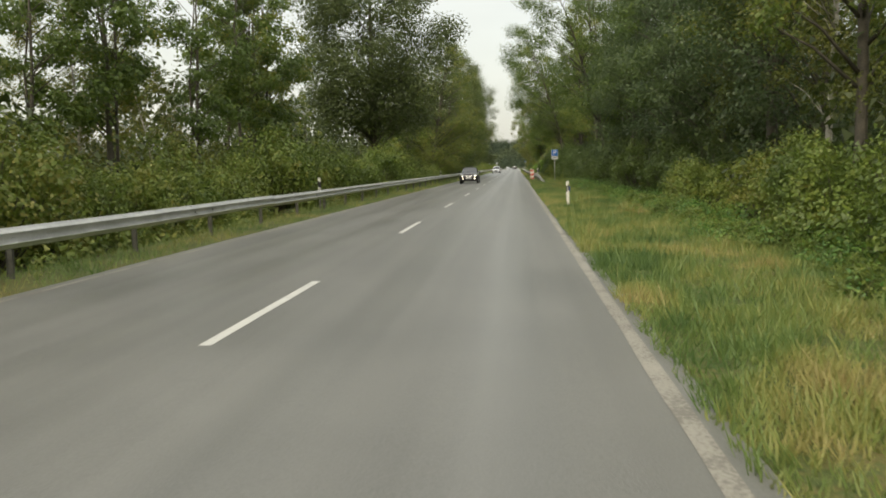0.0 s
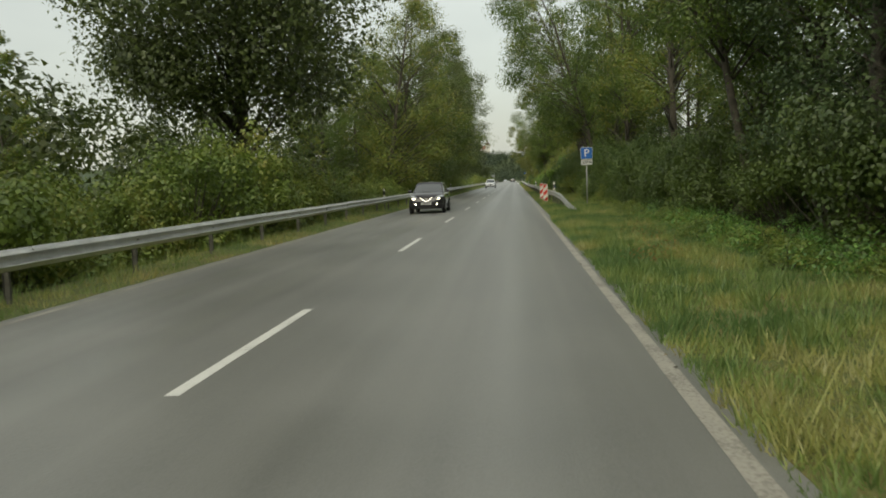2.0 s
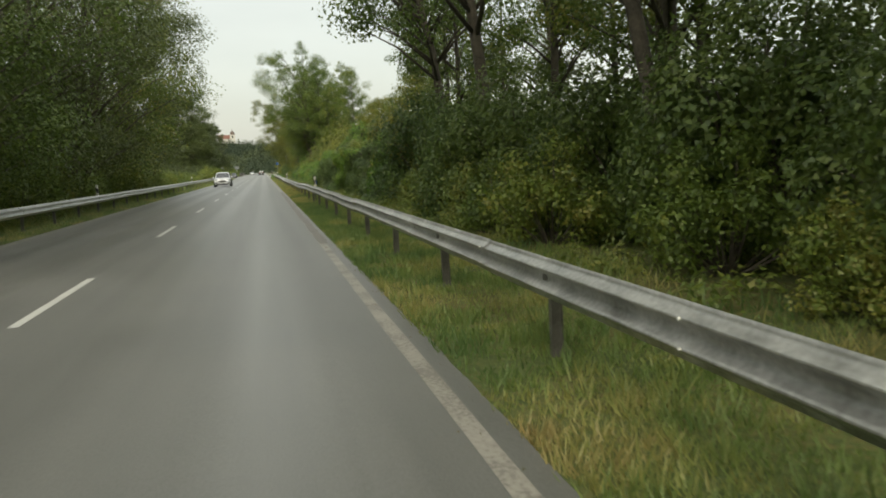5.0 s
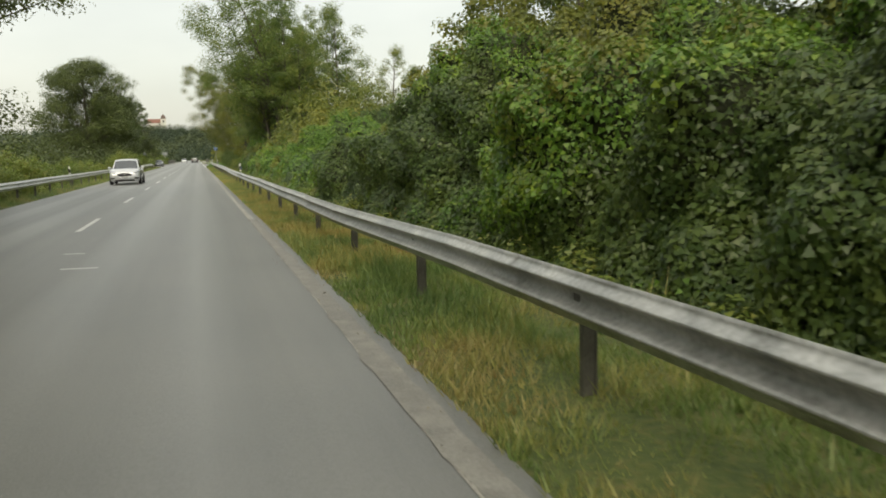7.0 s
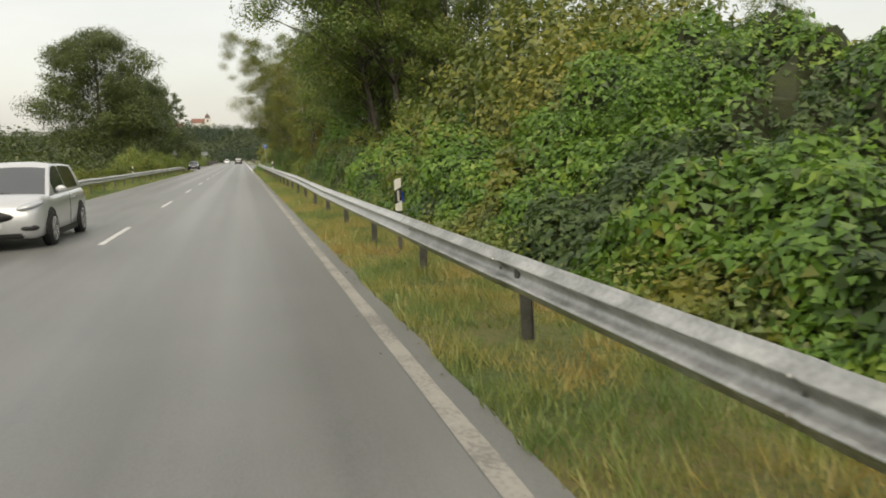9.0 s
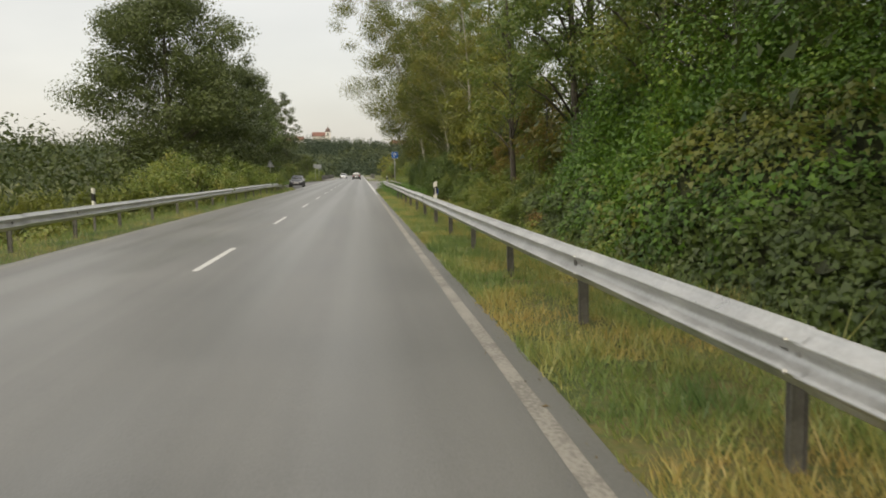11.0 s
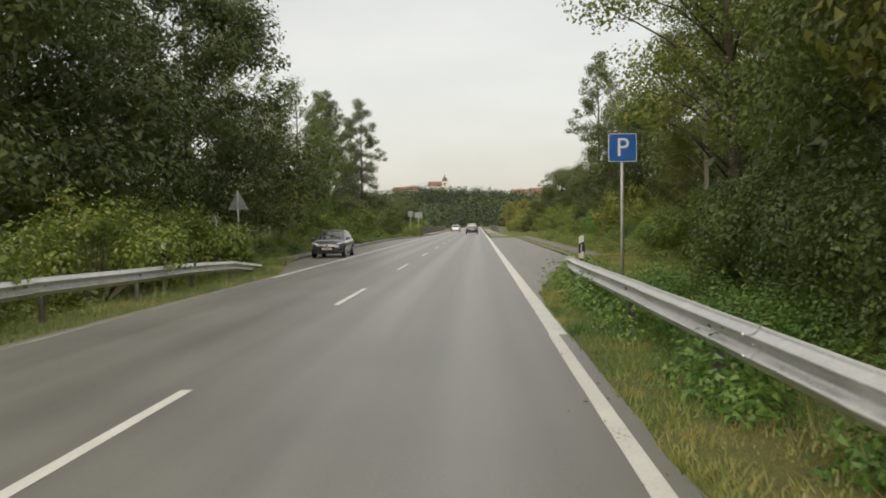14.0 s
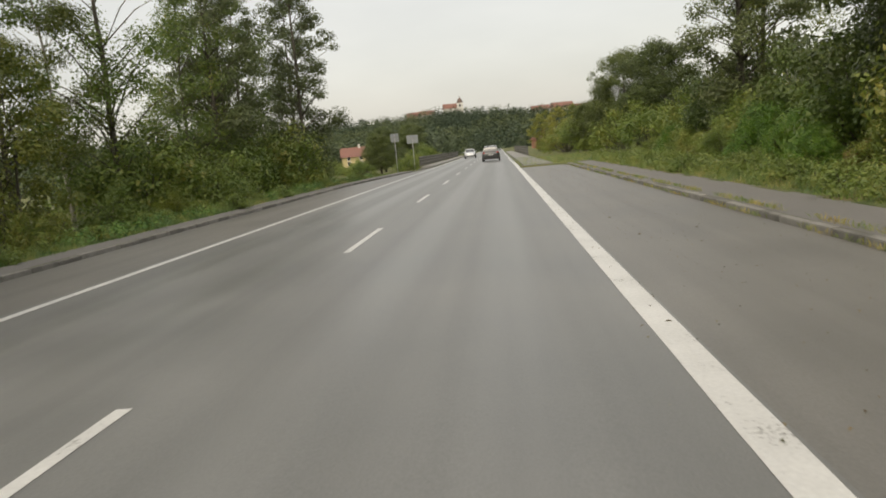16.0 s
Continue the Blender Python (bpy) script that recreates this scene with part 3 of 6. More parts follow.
def ground_z(x, y):
    side = 1 if x >= 0 else -1
    e = edge_r(y) if side > 0 else -edge_l(y)
    x = abs(x)
    bay = e > 4.2
    y0, y1 = (297.3, 351.4) if side > 0 else (299.3, 370.6)
    if bay and y < y0:
        e += 0.07 * noise.noise(Vector((y * 1.1, side * 4, 0)))
    d = x - e
    if d < -0.3:
        return -0.4
    if y0 < y < y1 and d < (1.5 if side > 0 else 0.95):
        return -0.25
    z = gz(4.12) - 0.008 * (e - 4.12) + 0.012 if bay else -0.095
    z += 0.105 * ease((y - y0 + 8) / 8) * ease((y1 + 6 - y) / 5)
    if side > 0:
        z += (0.10 * min(1, max(0, d - 3) / 5) if y < 120 or y > 285 else -0.12 * min(1, max(0, d - 1) / 4)) - 0.0012 * max(0, d - 10)
    else:
        z += -0.75 * min(1, max(0, d - 1.0) / 4.5) ** 1.2 - 0.001 * max(0, d - 10)
    return -0.4 + (z + 0.4) * ease((d + 0.3) / 0.28)


def graded(lo, hi, fine_lo, fine_hi, fine, coarse):
    out = [lo]
    while out[-1] < hi - 1e-6:
        a = out[-1]
        out.append(min(hi, a + (fine if fine_lo - 1e-6 <= a < fine_hi else coarse)))
    return out


gx = [-900, -500, -250, -120, -60, -35, -22, -16] + [round(-12 + 0.4 * i, 3) for i in range(11)] + [round(-7.6 + 0.2 * i, 3) for i in range(19)]
gx += [-3.0, 3.0] + [round(4.0 + 0.1 * i, 3) for i in range(51)] + [round(9.2 + 0.2 * i, 3) for i in range(5)] + [11, 12, 14, 18, 24, 35, 60, 120, 250, 500, 900]
gy = graded(-300, 276, -20, 276, 1.0, 30.0) + graded(276.25, 302, 276, 303, 0.25, 1.0) + graded(303, 1500, 303, 400, 1.0, 30.0)
gv = []
rng = np.random.default_rng(5)
for y in gy:
    for x in gx:
        z = ground_z(x, y)
        rough = 0.02 if abs(x) > 4.3 and z > -0.24 else 0
        gv.append((x, y, z + rough * noise.noise(Vector((x * 0.9, y * 0.9, 0))) * 2))
gf = [(j * len(gx) + i, j * len(gx) + i + 1, (j + 1) * len(gx) + i + 1, (j + 1) * len(gx) + i) for j in range(len(gy) - 1) for i in range(len(gx) - 1)]
tagged(new("ground", mesh_from("ground", gv, gf, TURF, True)), "grassy roadside earth with straw-coloured patches and leaf litter", "ground", kind="structure")

# carriageway: uneven asphalt edges, a skirt down into the ground
ry = graded(-60, 1000, -60, 400, 0.5, 25.0)
rv, rf, lanes = [], [], 9
for y in ry:
    el, er = -4.12 + 0.035 * noise.noise(Vector((y * 0.9, 3, 0))), 4.12 + 0.05 * noise.noise(Vector((y * 0.9, 7, 0)))
    if 286 < y < 385:
        el = -4.12
    if 275 < y < 354:
        er = 4.12
    xs = [el, -3.4, -2.5, -1.3, 0, 1.3, 2.5, 3.4, er]
    rv += [(el, y, -0.35)] + [(x, y, gz(x)) for x in xs] + [(er, y, -0.35)]
for j in range(len(ry) - 1):
    for i in range(lanes + 1):
        a = j * (lanes + 2) + i
        rf.append((a, a + 1, a + lanes + 3, a + lanes + 2))
road = tagged(new("road", mesh_from("road", rv, rf, ASPHALT)), "damp grey worn asphalt country road with two lanes", "road", kind="structure")

# lay-bys on both sides
def bay(name, edge, y0, y1, inner, label):
    ys = graded(y0, y1, y0, y1, 0.5, 0.5)
    v, f = [], []
    s = 1 if inner > 0 else -1
    for y in ys:
        e = edge(y) + 0.0
        e = max(abs(e), abs(inner) + 0.002) * s
        xs = [inner + (e - inner) * k / 4 for k in range(5)]
        z0 = gz(inner)
        v += [(x, y, z0 - 0.008 * abs(x - inner)) for x in xs] + [(e, y, -0.38)]
    for j in range(len(ys) - 1):
        for i in range(5):
            a = j * 6 + i
            q = (a, a + 1, a + 7, a + 6)
            f.append(q if s > 0 else q[::-1])
    return tagged(new(name, mesh_from(name, v, f, ASPHALT_BAY)), label, "lay-by", kind="structure")


bay("layby_right", edge_r, 276.0, 353.0, 4.12, "grey asphalt lay-by beside the lane with gravel and fallen leaves")
bay("layby_left", edge_l, 287.5, 384.0, -4.12, "grey asphalt lay-by with a parked car on it")

# markings, a few millimetres proud of the asphalt
marking = tagged(new("road_marking"), "white painted centre dashes and edge lines, worn in places", "road marking", kind="structure")


def strip(name, x0, x1, y0, y1, material, parent, step=2.0, wob=0.006, lift=0.004):
    n = max(1, int(round((y1 - y0) / step)))
    v, f = [], []
    for i in range(n + 1):
        y = y0 + (y1 - y0) * i / n
        a, b = x0 + wob * noise.noise(Vector((y * 1.7, x0, 1))), x1 + wob * noise.noise(Vector((y * 1.7, x1, 5)))
        v += [(a, y, gz(a) + lift), (b, y, gz(b) + lift)]
        if i:
            k = 2 * i
            f.append((k - 2, k - 1, k + 1, k))
    return part(name, mesh_from(name, v, f, material), material, parent)


for k in range(-2, 62):
    strip("centre_dash", -0.06, 0.06, 12 * k, 12 * k + 4, PAINT, marking, 0.5)
strip("edge_line", 3.79, 3.935, -40, 262, PAINT_EDGE, marking, 1.0, 0.02)
strip("edge_line", 3.81, 3.965, 262.0, 272, PAINT, marking, 1.0, 0.01)
strip("bay_line", 3.83, 4.09, 272.0, 372, PAINT, marking, 1.0, 0.01)
strip("edge_line", 3.79, 3.93, 372, 700, PAINT, marking, 4.0)
strip("edge_line", -3.93, -3.81, -40, 286, PAINT_EDGE, marking, 1.0, 0.015)
strip("edge_line", -3.96, -3.78, 286, 700, PAINT, marking, 1.0, 0.008)

# crumbled pale edge strip over the worn line, and two short survey marks
strip("edge_repair", 3.79, 4.0, 104, 146, CONCRETE_EDGE, marking, 0.35, 0.06, 0.007)
strip("survey_mark", 0.62, 1.13, 137.46, 137.56, PAINT, marking, 0.1, 0.0)
strip("survey_mark", 0.37, 0.70, 139.47, 139.56, PAINT, marking, 0.1, 0.0)

# kerb stones, one by one, with the footpaths behind them
kerb_right = tagged(new("kerb_right"), "row of grey concrete kerb stones along the lay-by", "kerb", kind="structure")
kerb_left = tagged(new("kerb_left"), "row of grey concrete kerb stones along the lay-by", "kerb", kind="structure")
stone_me = bpy.data.meshes.new("kerb_stone")
sb = box(0, 0.16, 0.008, 0.992, -0.35, 0.105, 0.014)
sb.to_mesh(stone_me)
sb.free()
stone_me.materials.append(KERB)
rng = np.random.default_rng(11)


def kerb_row(parent, edge, y0, y1, s):
    y = y0
    while y < y1:
        xa, xb = edge(y), edge(y + 1)
        ln = math.hypot(xb - xa, 1)
        turn = math.degrees(math.atan2(-(xb - xa), 1))
        x = xa if s > 0 else xa - 0.16
        z = gz(4.12) - 0.008 * (abs(xa) - 4.12)
        part("kerb_stone", stone_me, KERB, parent,
             m=pose(x + rng.normal(0, 0.006), y, z + rng.normal(0, 0.006), rng.normal(0, 0.3), rng.normal(0, 1.2), turn) @ Matrix.Diagonal((1, ln, 1, 1)))
        y += 1.0


kerb_row(kerb_right, edge_r, 295, 352, 1)
kerb_row(kerb_left, edge_l, 297, 384, -1)


def path(name, edge, y0, y1, width, s, label):
    v, f = [], []
    ys = graded(y0, y1, y0, y1, 1.0, 1.0)
    for i, y in enumerate(ys):
        a = edge(y) + s * 0.165
        b = a + s * (width + 0.08 * noise.noise(Vector((y * 0.7, 2, 2))))
        v += [(a, y, -0.002), (b, y, 0.012), (b, y, -0.3)]
        if i:
            k = 3 * i
            for q in ((k - 3, k - 2, k + 1, k), (k - 2, k - 1, k + 2, k + 1)):
                f.append(q if s > 0 else q[::-1])
    return tagged(new(name, mesh_from(name, v, f, PAVING)), label, "footpath", kind="structure")


path("pavement_right", edge_r, 297, 351.8, 1.45, 1, "grey asphalt footpath behind the kerb with weeds at its edge")
path("pavement_left", edge_l, 299, 371, 0.9, -1, "narrow grey footpath behind the kerb")

# raised pale pavements that lead on to the bridge, with the bridge railings
tagged(new("pavement_bridge_right", mesh_from("pavement", *[
    [(4.35, 353.4, -0.3), (6.3, 353.4, -0.3), (5.7, 480, -0.3), (4.35, 480, -0.3), (4.35, 353.4, 0.06), (6.3, 353.4, 0.06), (5.7, 480, 0.06), (4.35, 480, 0.06)],
    [(4, 5, 6, 7), (0, 1, 5, 4), (1, 2, 6, 5), (2, 3, 7, 6), (3, 0, 4, 7)]], CONCRETE_EDGE)), "pale concrete raised pavement leading to the bridge", "pavement", kind="structure")
tagged(new("pavement_bridge_left", mesh_from("pavement", *[
    [(-5.9, 386, -0.3), (-4.4, 386, -0.3), (-4.4, 480, -0.3), (-5.9, 480, -0.3), (-5.9, 386, 0.06), (-4.4, 386, 0.06), (-4.4, 480, 0.06), (-5.9, 480, 0.06)],
    [(4, 5, 6, 7), (0, 1, 5, 4), (1, 2, 6, 5), (2, 3, 7, 6), (3, 0, 4, 7)]], CONCRETE_EDGE)), "pale concrete raised pavement leading to the bridge", "pavement", kind="structure")

# ---------------------------------------------------------------- crash barriers
W_BEAM = [(0.041 * (1 + math.cos(4 * math.pi * i / 20)) ** (1.0 if i % 20 else 0.9), 0.75 - 0.335 * (i / 20) - 0.012 * math.sin(4 * math.pi * i / 20)) for i in range(21)]
W_BEAM = W_BEAM + [(x + 0.006, z) for x, z in reversed(W_BEAM)]


def crisp(me, k=len(W_BEAM)):
    """Flat lips on an otherwise rounded beam."""
    for i, p in enumerate(me.polygons):
        if i % k in (k // 2 - 1, k - 1):
            p.use_smooth = False
    return me


bolt_me = bpy.data.meshes.new("bolt")
bb = bmesh.new()
bmesh.ops.create_cone(bb, cap_ends=True, segments=8, radius1=0.017, radius2=0.011, depth=0.016)
bmesh.ops.rotate(bb, verts=bb.verts[:], matrix=Matrix.Rotation(radians(-90), 3, "Y"))
bb.to_mesh(bolt_me)
bb.free()
bolt_me.materials.append(GALV_OLD)


def barrier(name, side, y0, y1, offset, ground, label):
    """W-beam on posts 4 m apart. offset(y): beam's distance from the centre line; ground(y): how far the beam has sunk."""
    ob = thing(name, label, "crash barrier")
    prof = [(x * side, z) for x, z in W_BEAM]
    if side < 0:
        prof = prof[::-1]
    y = y0
    straight = {}
    while y < y1 - 0.1:
        e = min(y + 4.0, y1)
        steel = GALV_OLD if side > 0 and y < 172 else GALV
        flat = abs(offset(y) - offset(e)) < 1e-6 and abs(ground(y) - ground(e)) < 1e-6 and e - y > 3.99
        if flat:
            if steel.name not in straight:
                straight[steel.name] = crisp(extrude_profile(prof, [(0, 0, 0), (0, 4.06, 0)], "beam", steel, smooth=True, caps=False))
            m = pose(side * offset(y) + random.gauss(0, 0.004), y, random.gauss(0, 0.006) - 0.005 * (int(y) % 2) - ground(y), 0, 0, random.gauss(0, 0.05))
            beam = part("beam", straight[steel.name], steel, ob, m=m)
            if side > 0:
                for bz, bx in ((0.5825, 0.074), (0.665, -0.004), (0.50, -0.004)):
                    part("bolt", bolt_me, steel, beam, m=pose(bx, 0.14, bz))
        else:
            st = [(side * offset(y + (e + 0.06 - y) * i / 8), y + (e + 0.06 - y) * i / 8, -ground(y + (e - y) * i / 8)) for i in range(9)]
            part("beam", crisp(extrude_profile(prof, st, "beam", steel, smooth=True, caps=False)), steel, ob)
        y = e
    return ob


post_bm = merge(box(-0.05, 0.05, -0.004, 0.004, -0.5, 0.70), box(-0.05, -0.042, -0.03, 0.03, -0.5, 0.70), box(0.042, 0.05, -0.03, 0.03, -0.5, 0.70),
                box(-0.085, -0.05, -0.045, 0.045, 0.50, 0.68))
post_me = bpy.data.meshes.new("post")
post_bm.to_mesh(post_me)
post_bm.free()
post_me.materials.append(POST)


def off_r(y):
    return pieces(y, [(66.5, 5.5), (69.5, 5.12), (74, 5.02), (82, 4.83), (277.5, 4.83), (280.5, 4.98), (284, 5.5), (288.5, 6.35)])


def sink_r(y):
    return pieces(y, [(66.5, 0.85), (69.5, 0.38), (73.6, 0.10), (78.5, 0.0), (132, 0.0), (138, 0.085), (186, 0.085), (198, 0.0), (278.5, 0.0), (282, 0.08), (285, 0.30), (288.5, 0.66)])


def off_l(y):
    return pieces(y, [(-60, 4.95), (278, 4.95), (291, 5.6)])


def sink_l(y):
    return pieces(y, [(-60, 0.0), (274.0, 0.0), (282.3, 0.14), (287.0, 0.30), (291, 0.62)])


rail_right = barrier("crash_barrier", 1, 66.5, 288.5, off_r, sink_r, "weathered galvanised steel crash barrier, both ends ramped into the grass")
rail_left = barrier("crash_barrier", -1, -50, 291, off_l, sink_l, "weathered galvanised steel crash barrier, its end ramped down")
for y in [71.4, 73.3, 75.2, 77.1, 78.9] + [80.72 + 4.067 * k for k in range(51)]:
    if y < 287:
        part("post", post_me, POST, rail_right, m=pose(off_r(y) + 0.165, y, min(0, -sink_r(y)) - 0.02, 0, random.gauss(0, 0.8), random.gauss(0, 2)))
y = -48.2
while y < 288:
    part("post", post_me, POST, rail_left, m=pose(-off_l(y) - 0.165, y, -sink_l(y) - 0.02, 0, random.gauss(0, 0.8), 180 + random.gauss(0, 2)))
    y += 4.085

# ---------------------------------------------------------------- delineator posts
def delineator_kind(with_blue, on_rail=False):
    ob = thing("delineator_post", "white delineator post with black band" + (" and blue reflector" if with_blue else ""), "delineator post",
               "delineator posts along the road")
    w, d = 0.06, 0.05
    outline = [(-w, -d), (w, -d), (w * 0.55, d), (-w * 0.55, d)]

    def section(z0, z1, slope0=0.0, slope1=0.0, grow=0.0):
        bm = bmesh.new()
        pts = [(x * (1 + grow), y * (1 + grow)) for x, y in outline]
        lo = [bm.verts.new((x, y, z0 + slope0 * x)) for x, y in pts]
        hi = [bm.verts.new((x, y, z1 + slope1 * x)) for x, y in pts]
        bm.faces.new(hi)
        bm.faces.new(lo[::-1])
        for i in range(4):
            bm.faces.new((lo[i], lo[(i + 1) % 4], hi[(i + 1) % 4], hi[i]))
        bmesh.ops.bevel(bm, geom=bm.edges[:], offset=0.006, segments=2, affect="EDGES", clamp_overlap=True)
        return bm

    part("body", section(0.52 if on_rail else -0.3, 1.05, 0, 0.35), PLASTIC_WHITE, ob)
    if on_rail:
        part("bracket", box(-0.035, 0.035, -0.02, 0.02, -0.5, 0.6, 0.006), POST, ob, "dark steel bracket behind the barrier")
    part("band", section(0.66, 0.90, 0.5, 0.5, 0.03), PLASTIC_BLACK, ob, "black slanting band")
    part("reflector", box(-0.018, 0.018, -d - 0.008, -d + 0.01, 0.68, 0.86, 0.004), REFLECTOR, ob, "pale oblong reflector")
    if with_blue:
        part("blue_reflector", box(w * 0.75, w + 0.035, -d * 0.6, d * 0.9, 0.66, 0.84, 0.006), PLASTIC_BLUE, ob, "blue wildlife reflector")
    return ob


del_ground, del_blue, del_white = delineator_kind(True), delineator_kind(True, True), delineator_kind(False, True)
del_ground.matrix_basis = pose(4.8, 24.6, -0.12, 0, -2, 0)
del_blue.matrix_basis = pose(5.08, 81.3, 0.21, 0, 2, 0)
for x, y, z, lean in ((5.16, 126.5, 0.16, 0), (5.2, 176.9, 0.13, -1), (4.99, 227.3, 0.24, 1), (5.22, 279.3, 0.22, 1.5)):
    copy_thing(del_blue, pose(x, y, z - 0.06, 0, lean, 0))
del_white.matrix_basis = pose(-5.3, 25.4, 0.18, 0, 1, 180)
for y in (78.2, 128.6, 181.1, 227.7, 280.6):
    copy_thing(del_white, pose(-5.3, y, 0.18, 0, random.gauss(0, 1.0), 180))

# ---------------------------------------------------------------- signs
def sign_post(name, x, y, top, ground, label, lean=0.0, r=0.038):
    ob = thing(name, label, "road sign", m=pose(x, y, ground, 0, lean, 0))
    part("pole", tube([(0, 0, -0.4), (0, 0, 1.2), (0, 0, top - ground)], r, 14), POLE, ob, smooth=True)
    return ob


def rounded(w, h, r, n=5):
    pts = []
    for cx, cy, a0 in ((w / 2 - r, h / 2 - r, 0), (-w / 2 + r, h / 2 - r, 90), (-w / 2 + r, -h / 2 + r, 180), (w / 2 - r, -h / 2 + r, 270)):
        for i in range(n):
            a = radians(a0 + 90 * i / (n - 1))
            pts.append((cx + r * math.cos(a), cy + r * math.sin(a)))
    return pts


UP = Matrix.Rotation(radians(90), 4, "X")  # stands a flat outline upright, facing -y


def parking_sign(x, y, w, z_top, ground, distance_plate, lean):
    ob = sign_post("parking_sign", x, y, z_top + 0.0, ground,
                   "blue parking sign on a grey pole" + (" above a distance plate" if distance_plate else ""), lean)
    zc = z_top - ground - w / 2
    part("plate", prism(rounded(w, w, 0.04), 0, 0.012), SIGN_WHITE, ob, "white rim of the plate", m=pose(0, -0.042, zc) @ UP)
    part("field", prism(rounded(w - 0.03, w - 0.03, 0.03), 0, 0.004), SIGN_BLUE, ob, "blue field", m=pose(0, -0.055, zc) @ UP)
    part("letter", text_mesh("P", w * 0.92, SIGN_WHITE), SIGN_WHITE, ob, "white letter P", m=pose(0, -0.0615, zc - 0.01) @ UP)
    if distance_plate:
        zp = zc - w / 2 - 0.03 - 0.15
        part("distance_plate", prism(rounded(w * 0.97, 0.29, 0.03), 0, 0.012), PLATE_GREY, ob, "pale grey distance plate", m=pose(0, -0.042, zp) @ UP)
        part("number", text_mesh("200", 0.22, INK), INK, ob, m=pose(-0.075, -0.0565, zp) @ UP)
        part("unit", text_mesh("m", 0.22, INK), INK, ob, m=pose(0.205, -0.0565, zp) @ UP)
    for zb in (zc + w * 0.3, zc - w * 0.3):
        part("clamp", box(-0.06, 0.06, -0.045, 0.045, zb - 0.02, zb + 0.02, 0.006), POLE, ob)
    return ob


parking_sign(6.72, 76.0, 0.66, 3.18, -0.1, True, 0.0)
parking_sign(5.95, 278.0, 0.61, 3.44, -0.12, False, 0.8)


def backside_sign(x, y, top, ground, shape, w, h, label, lean=0.0):
    ob = sign_post("road_sign", x, y, top, ground, label, lean, 0.032)
    zc = top - ground - h / 2
    if shape == "triangle":
        pts = [(-w / 2, -h / 2), (w / 2, -h / 2), (0, h / 2)]
    elif shape == "round":
        pts = [(w / 2 * math.cos(a * math.pi / 12), w / 2 * math.sin(a * math.pi / 12)) for a in range(24)]
    else:
        pts = rounded(w, h, 0.04)
    part("plate", prism(pts, 0, 0.01), PLATE_BACK, ob, "bare grey back of the plate", m=pose(0, 0.05, zc) @ UP)
    part("brace", box(-w * 0.35, w * 0.35, 0.0, 0.038, zc - h * 0.2, zc - h * 0.2 + 0.04, 0.004), POLE, ob)
    return ob


backside_sign(-7.3, 293.6, 3.15, -0.5, "triangle", 0.9, 0.8, "triangular warning sign seen from its grey back")
backside_sign(-8.6, 295.0, 2.15, -0.6, "round", 0.42, 0.42, "small round sign seen from its grey back", -3)
backside_sign(-6.6, 371.0, 3.5, -0.3, "plate", 0.75, 0.75, "square road sign seen from its grey back")
backside_sign(-6.7, 387.0, 3.6, -0.3, "plate", 1.25, 0.9, "broad road sign seen from its grey back")


def warning_board(x, y, z, turn):
    ob = thing("warning_board", "red and white striped hazard board standing in the verge", "hazard board", "hazard boards at the barrier", m=pose(x, y, z, 0, 0, turn))
    w, h = 0.26, 1.04
    part("panel", box(-w / 2 - 0.012, w / 2 + 0.012, 0, 0.045, 0.0, h + 0.02, 0.006), PLASTIC_WHITE, ob)
    # red stripes falling from right to left, clipped to the panel
    for k in range(3):
        z0 = -0.20 + k * 0.49
        poly = [(-w / 2, z0), (w / 2, z0 + 0.235), (w / 2, z0 + 0.48), (-w / 2, z0 + 0.245)]
        bm = bmesh.new()
        vs = [bm.verts.new((px, -0.003, pz)) for px, pz in poly]
        bm.faces.new(vs)
        for co, no in (((0, 0, 0.015), (0, 0, -1)), ((0, 0, h), (0, 0, 1))):
            bmesh.ops.bisect_plane(bm, geom=bm.verts[:] + bm.edges[:] + bm.faces[:], plane_co=co, plane_no=no, clear_outer=True)
        if bm.faces:
            r = bmesh.ops.extrude_face_region(bm, geom=bm.faces[:])
            for v in r["geom"]:
                if isinstance(v, bmesh.types.BMVert):
                    v.co.y += 0.002
            bmesh.ops.recalc_face_normals(bm, faces=bm.faces[:])
            part("stripe", bm, SIGN_RED, ob, "red slanting stripe")
    part("stub", tube([(0, 0.03, h), (0, 0.03, h + 0.09)], 0.022, 10), POLE, ob)
    part("post", tube([(0, 0.03, -0.5), (0, 0.03, 0.1)], 0.025, 10), POLE, ob)
    part("foot", box(-0.2, 0.2, -0.35, 0.4, -0.32, -0.165, 0.03), RUBBER, ob, "dark recycled rubber foot")
    return ob


warning_board(4.58, 81.55, 0.07, 0)
warning_board(4.53, 86.6, 0.09, 2)

# bridge railings
def railing(x, y0, y1, label):
    ob = thing("bridge_railing", label, "railing")
    for zz in (0.45, 0.8, 1.12):
        part("rail", tube([(x, y0, zz), (x, y1, zz)], 0.035, 8), POST, ob)
    yy = y0
    while yy <= y1:
        part("post", tube([(x, yy, 0.0), (x, yy, 1.12)], 0.04, 8), POST, ob)
        yy += 2.5
    yy = y0 + 0.25
    bars = []
    while yy < y1:
        bars.append(tube_np([(x, yy, 0.1), (x, yy, 1.1)], [0.012, 0.012], 4))
        yy += 0.25
    v, f = join_lists(bars)
    tagged(part("bars", mesh_from("bars", v, f, POST), POST, ob), kind="stuff")
    return ob


railing(-6.0, 386, 470, "dark steel bridge railing with close bars")
railing(6.1, 392, 470, "dark steel bridge railing with close bars")

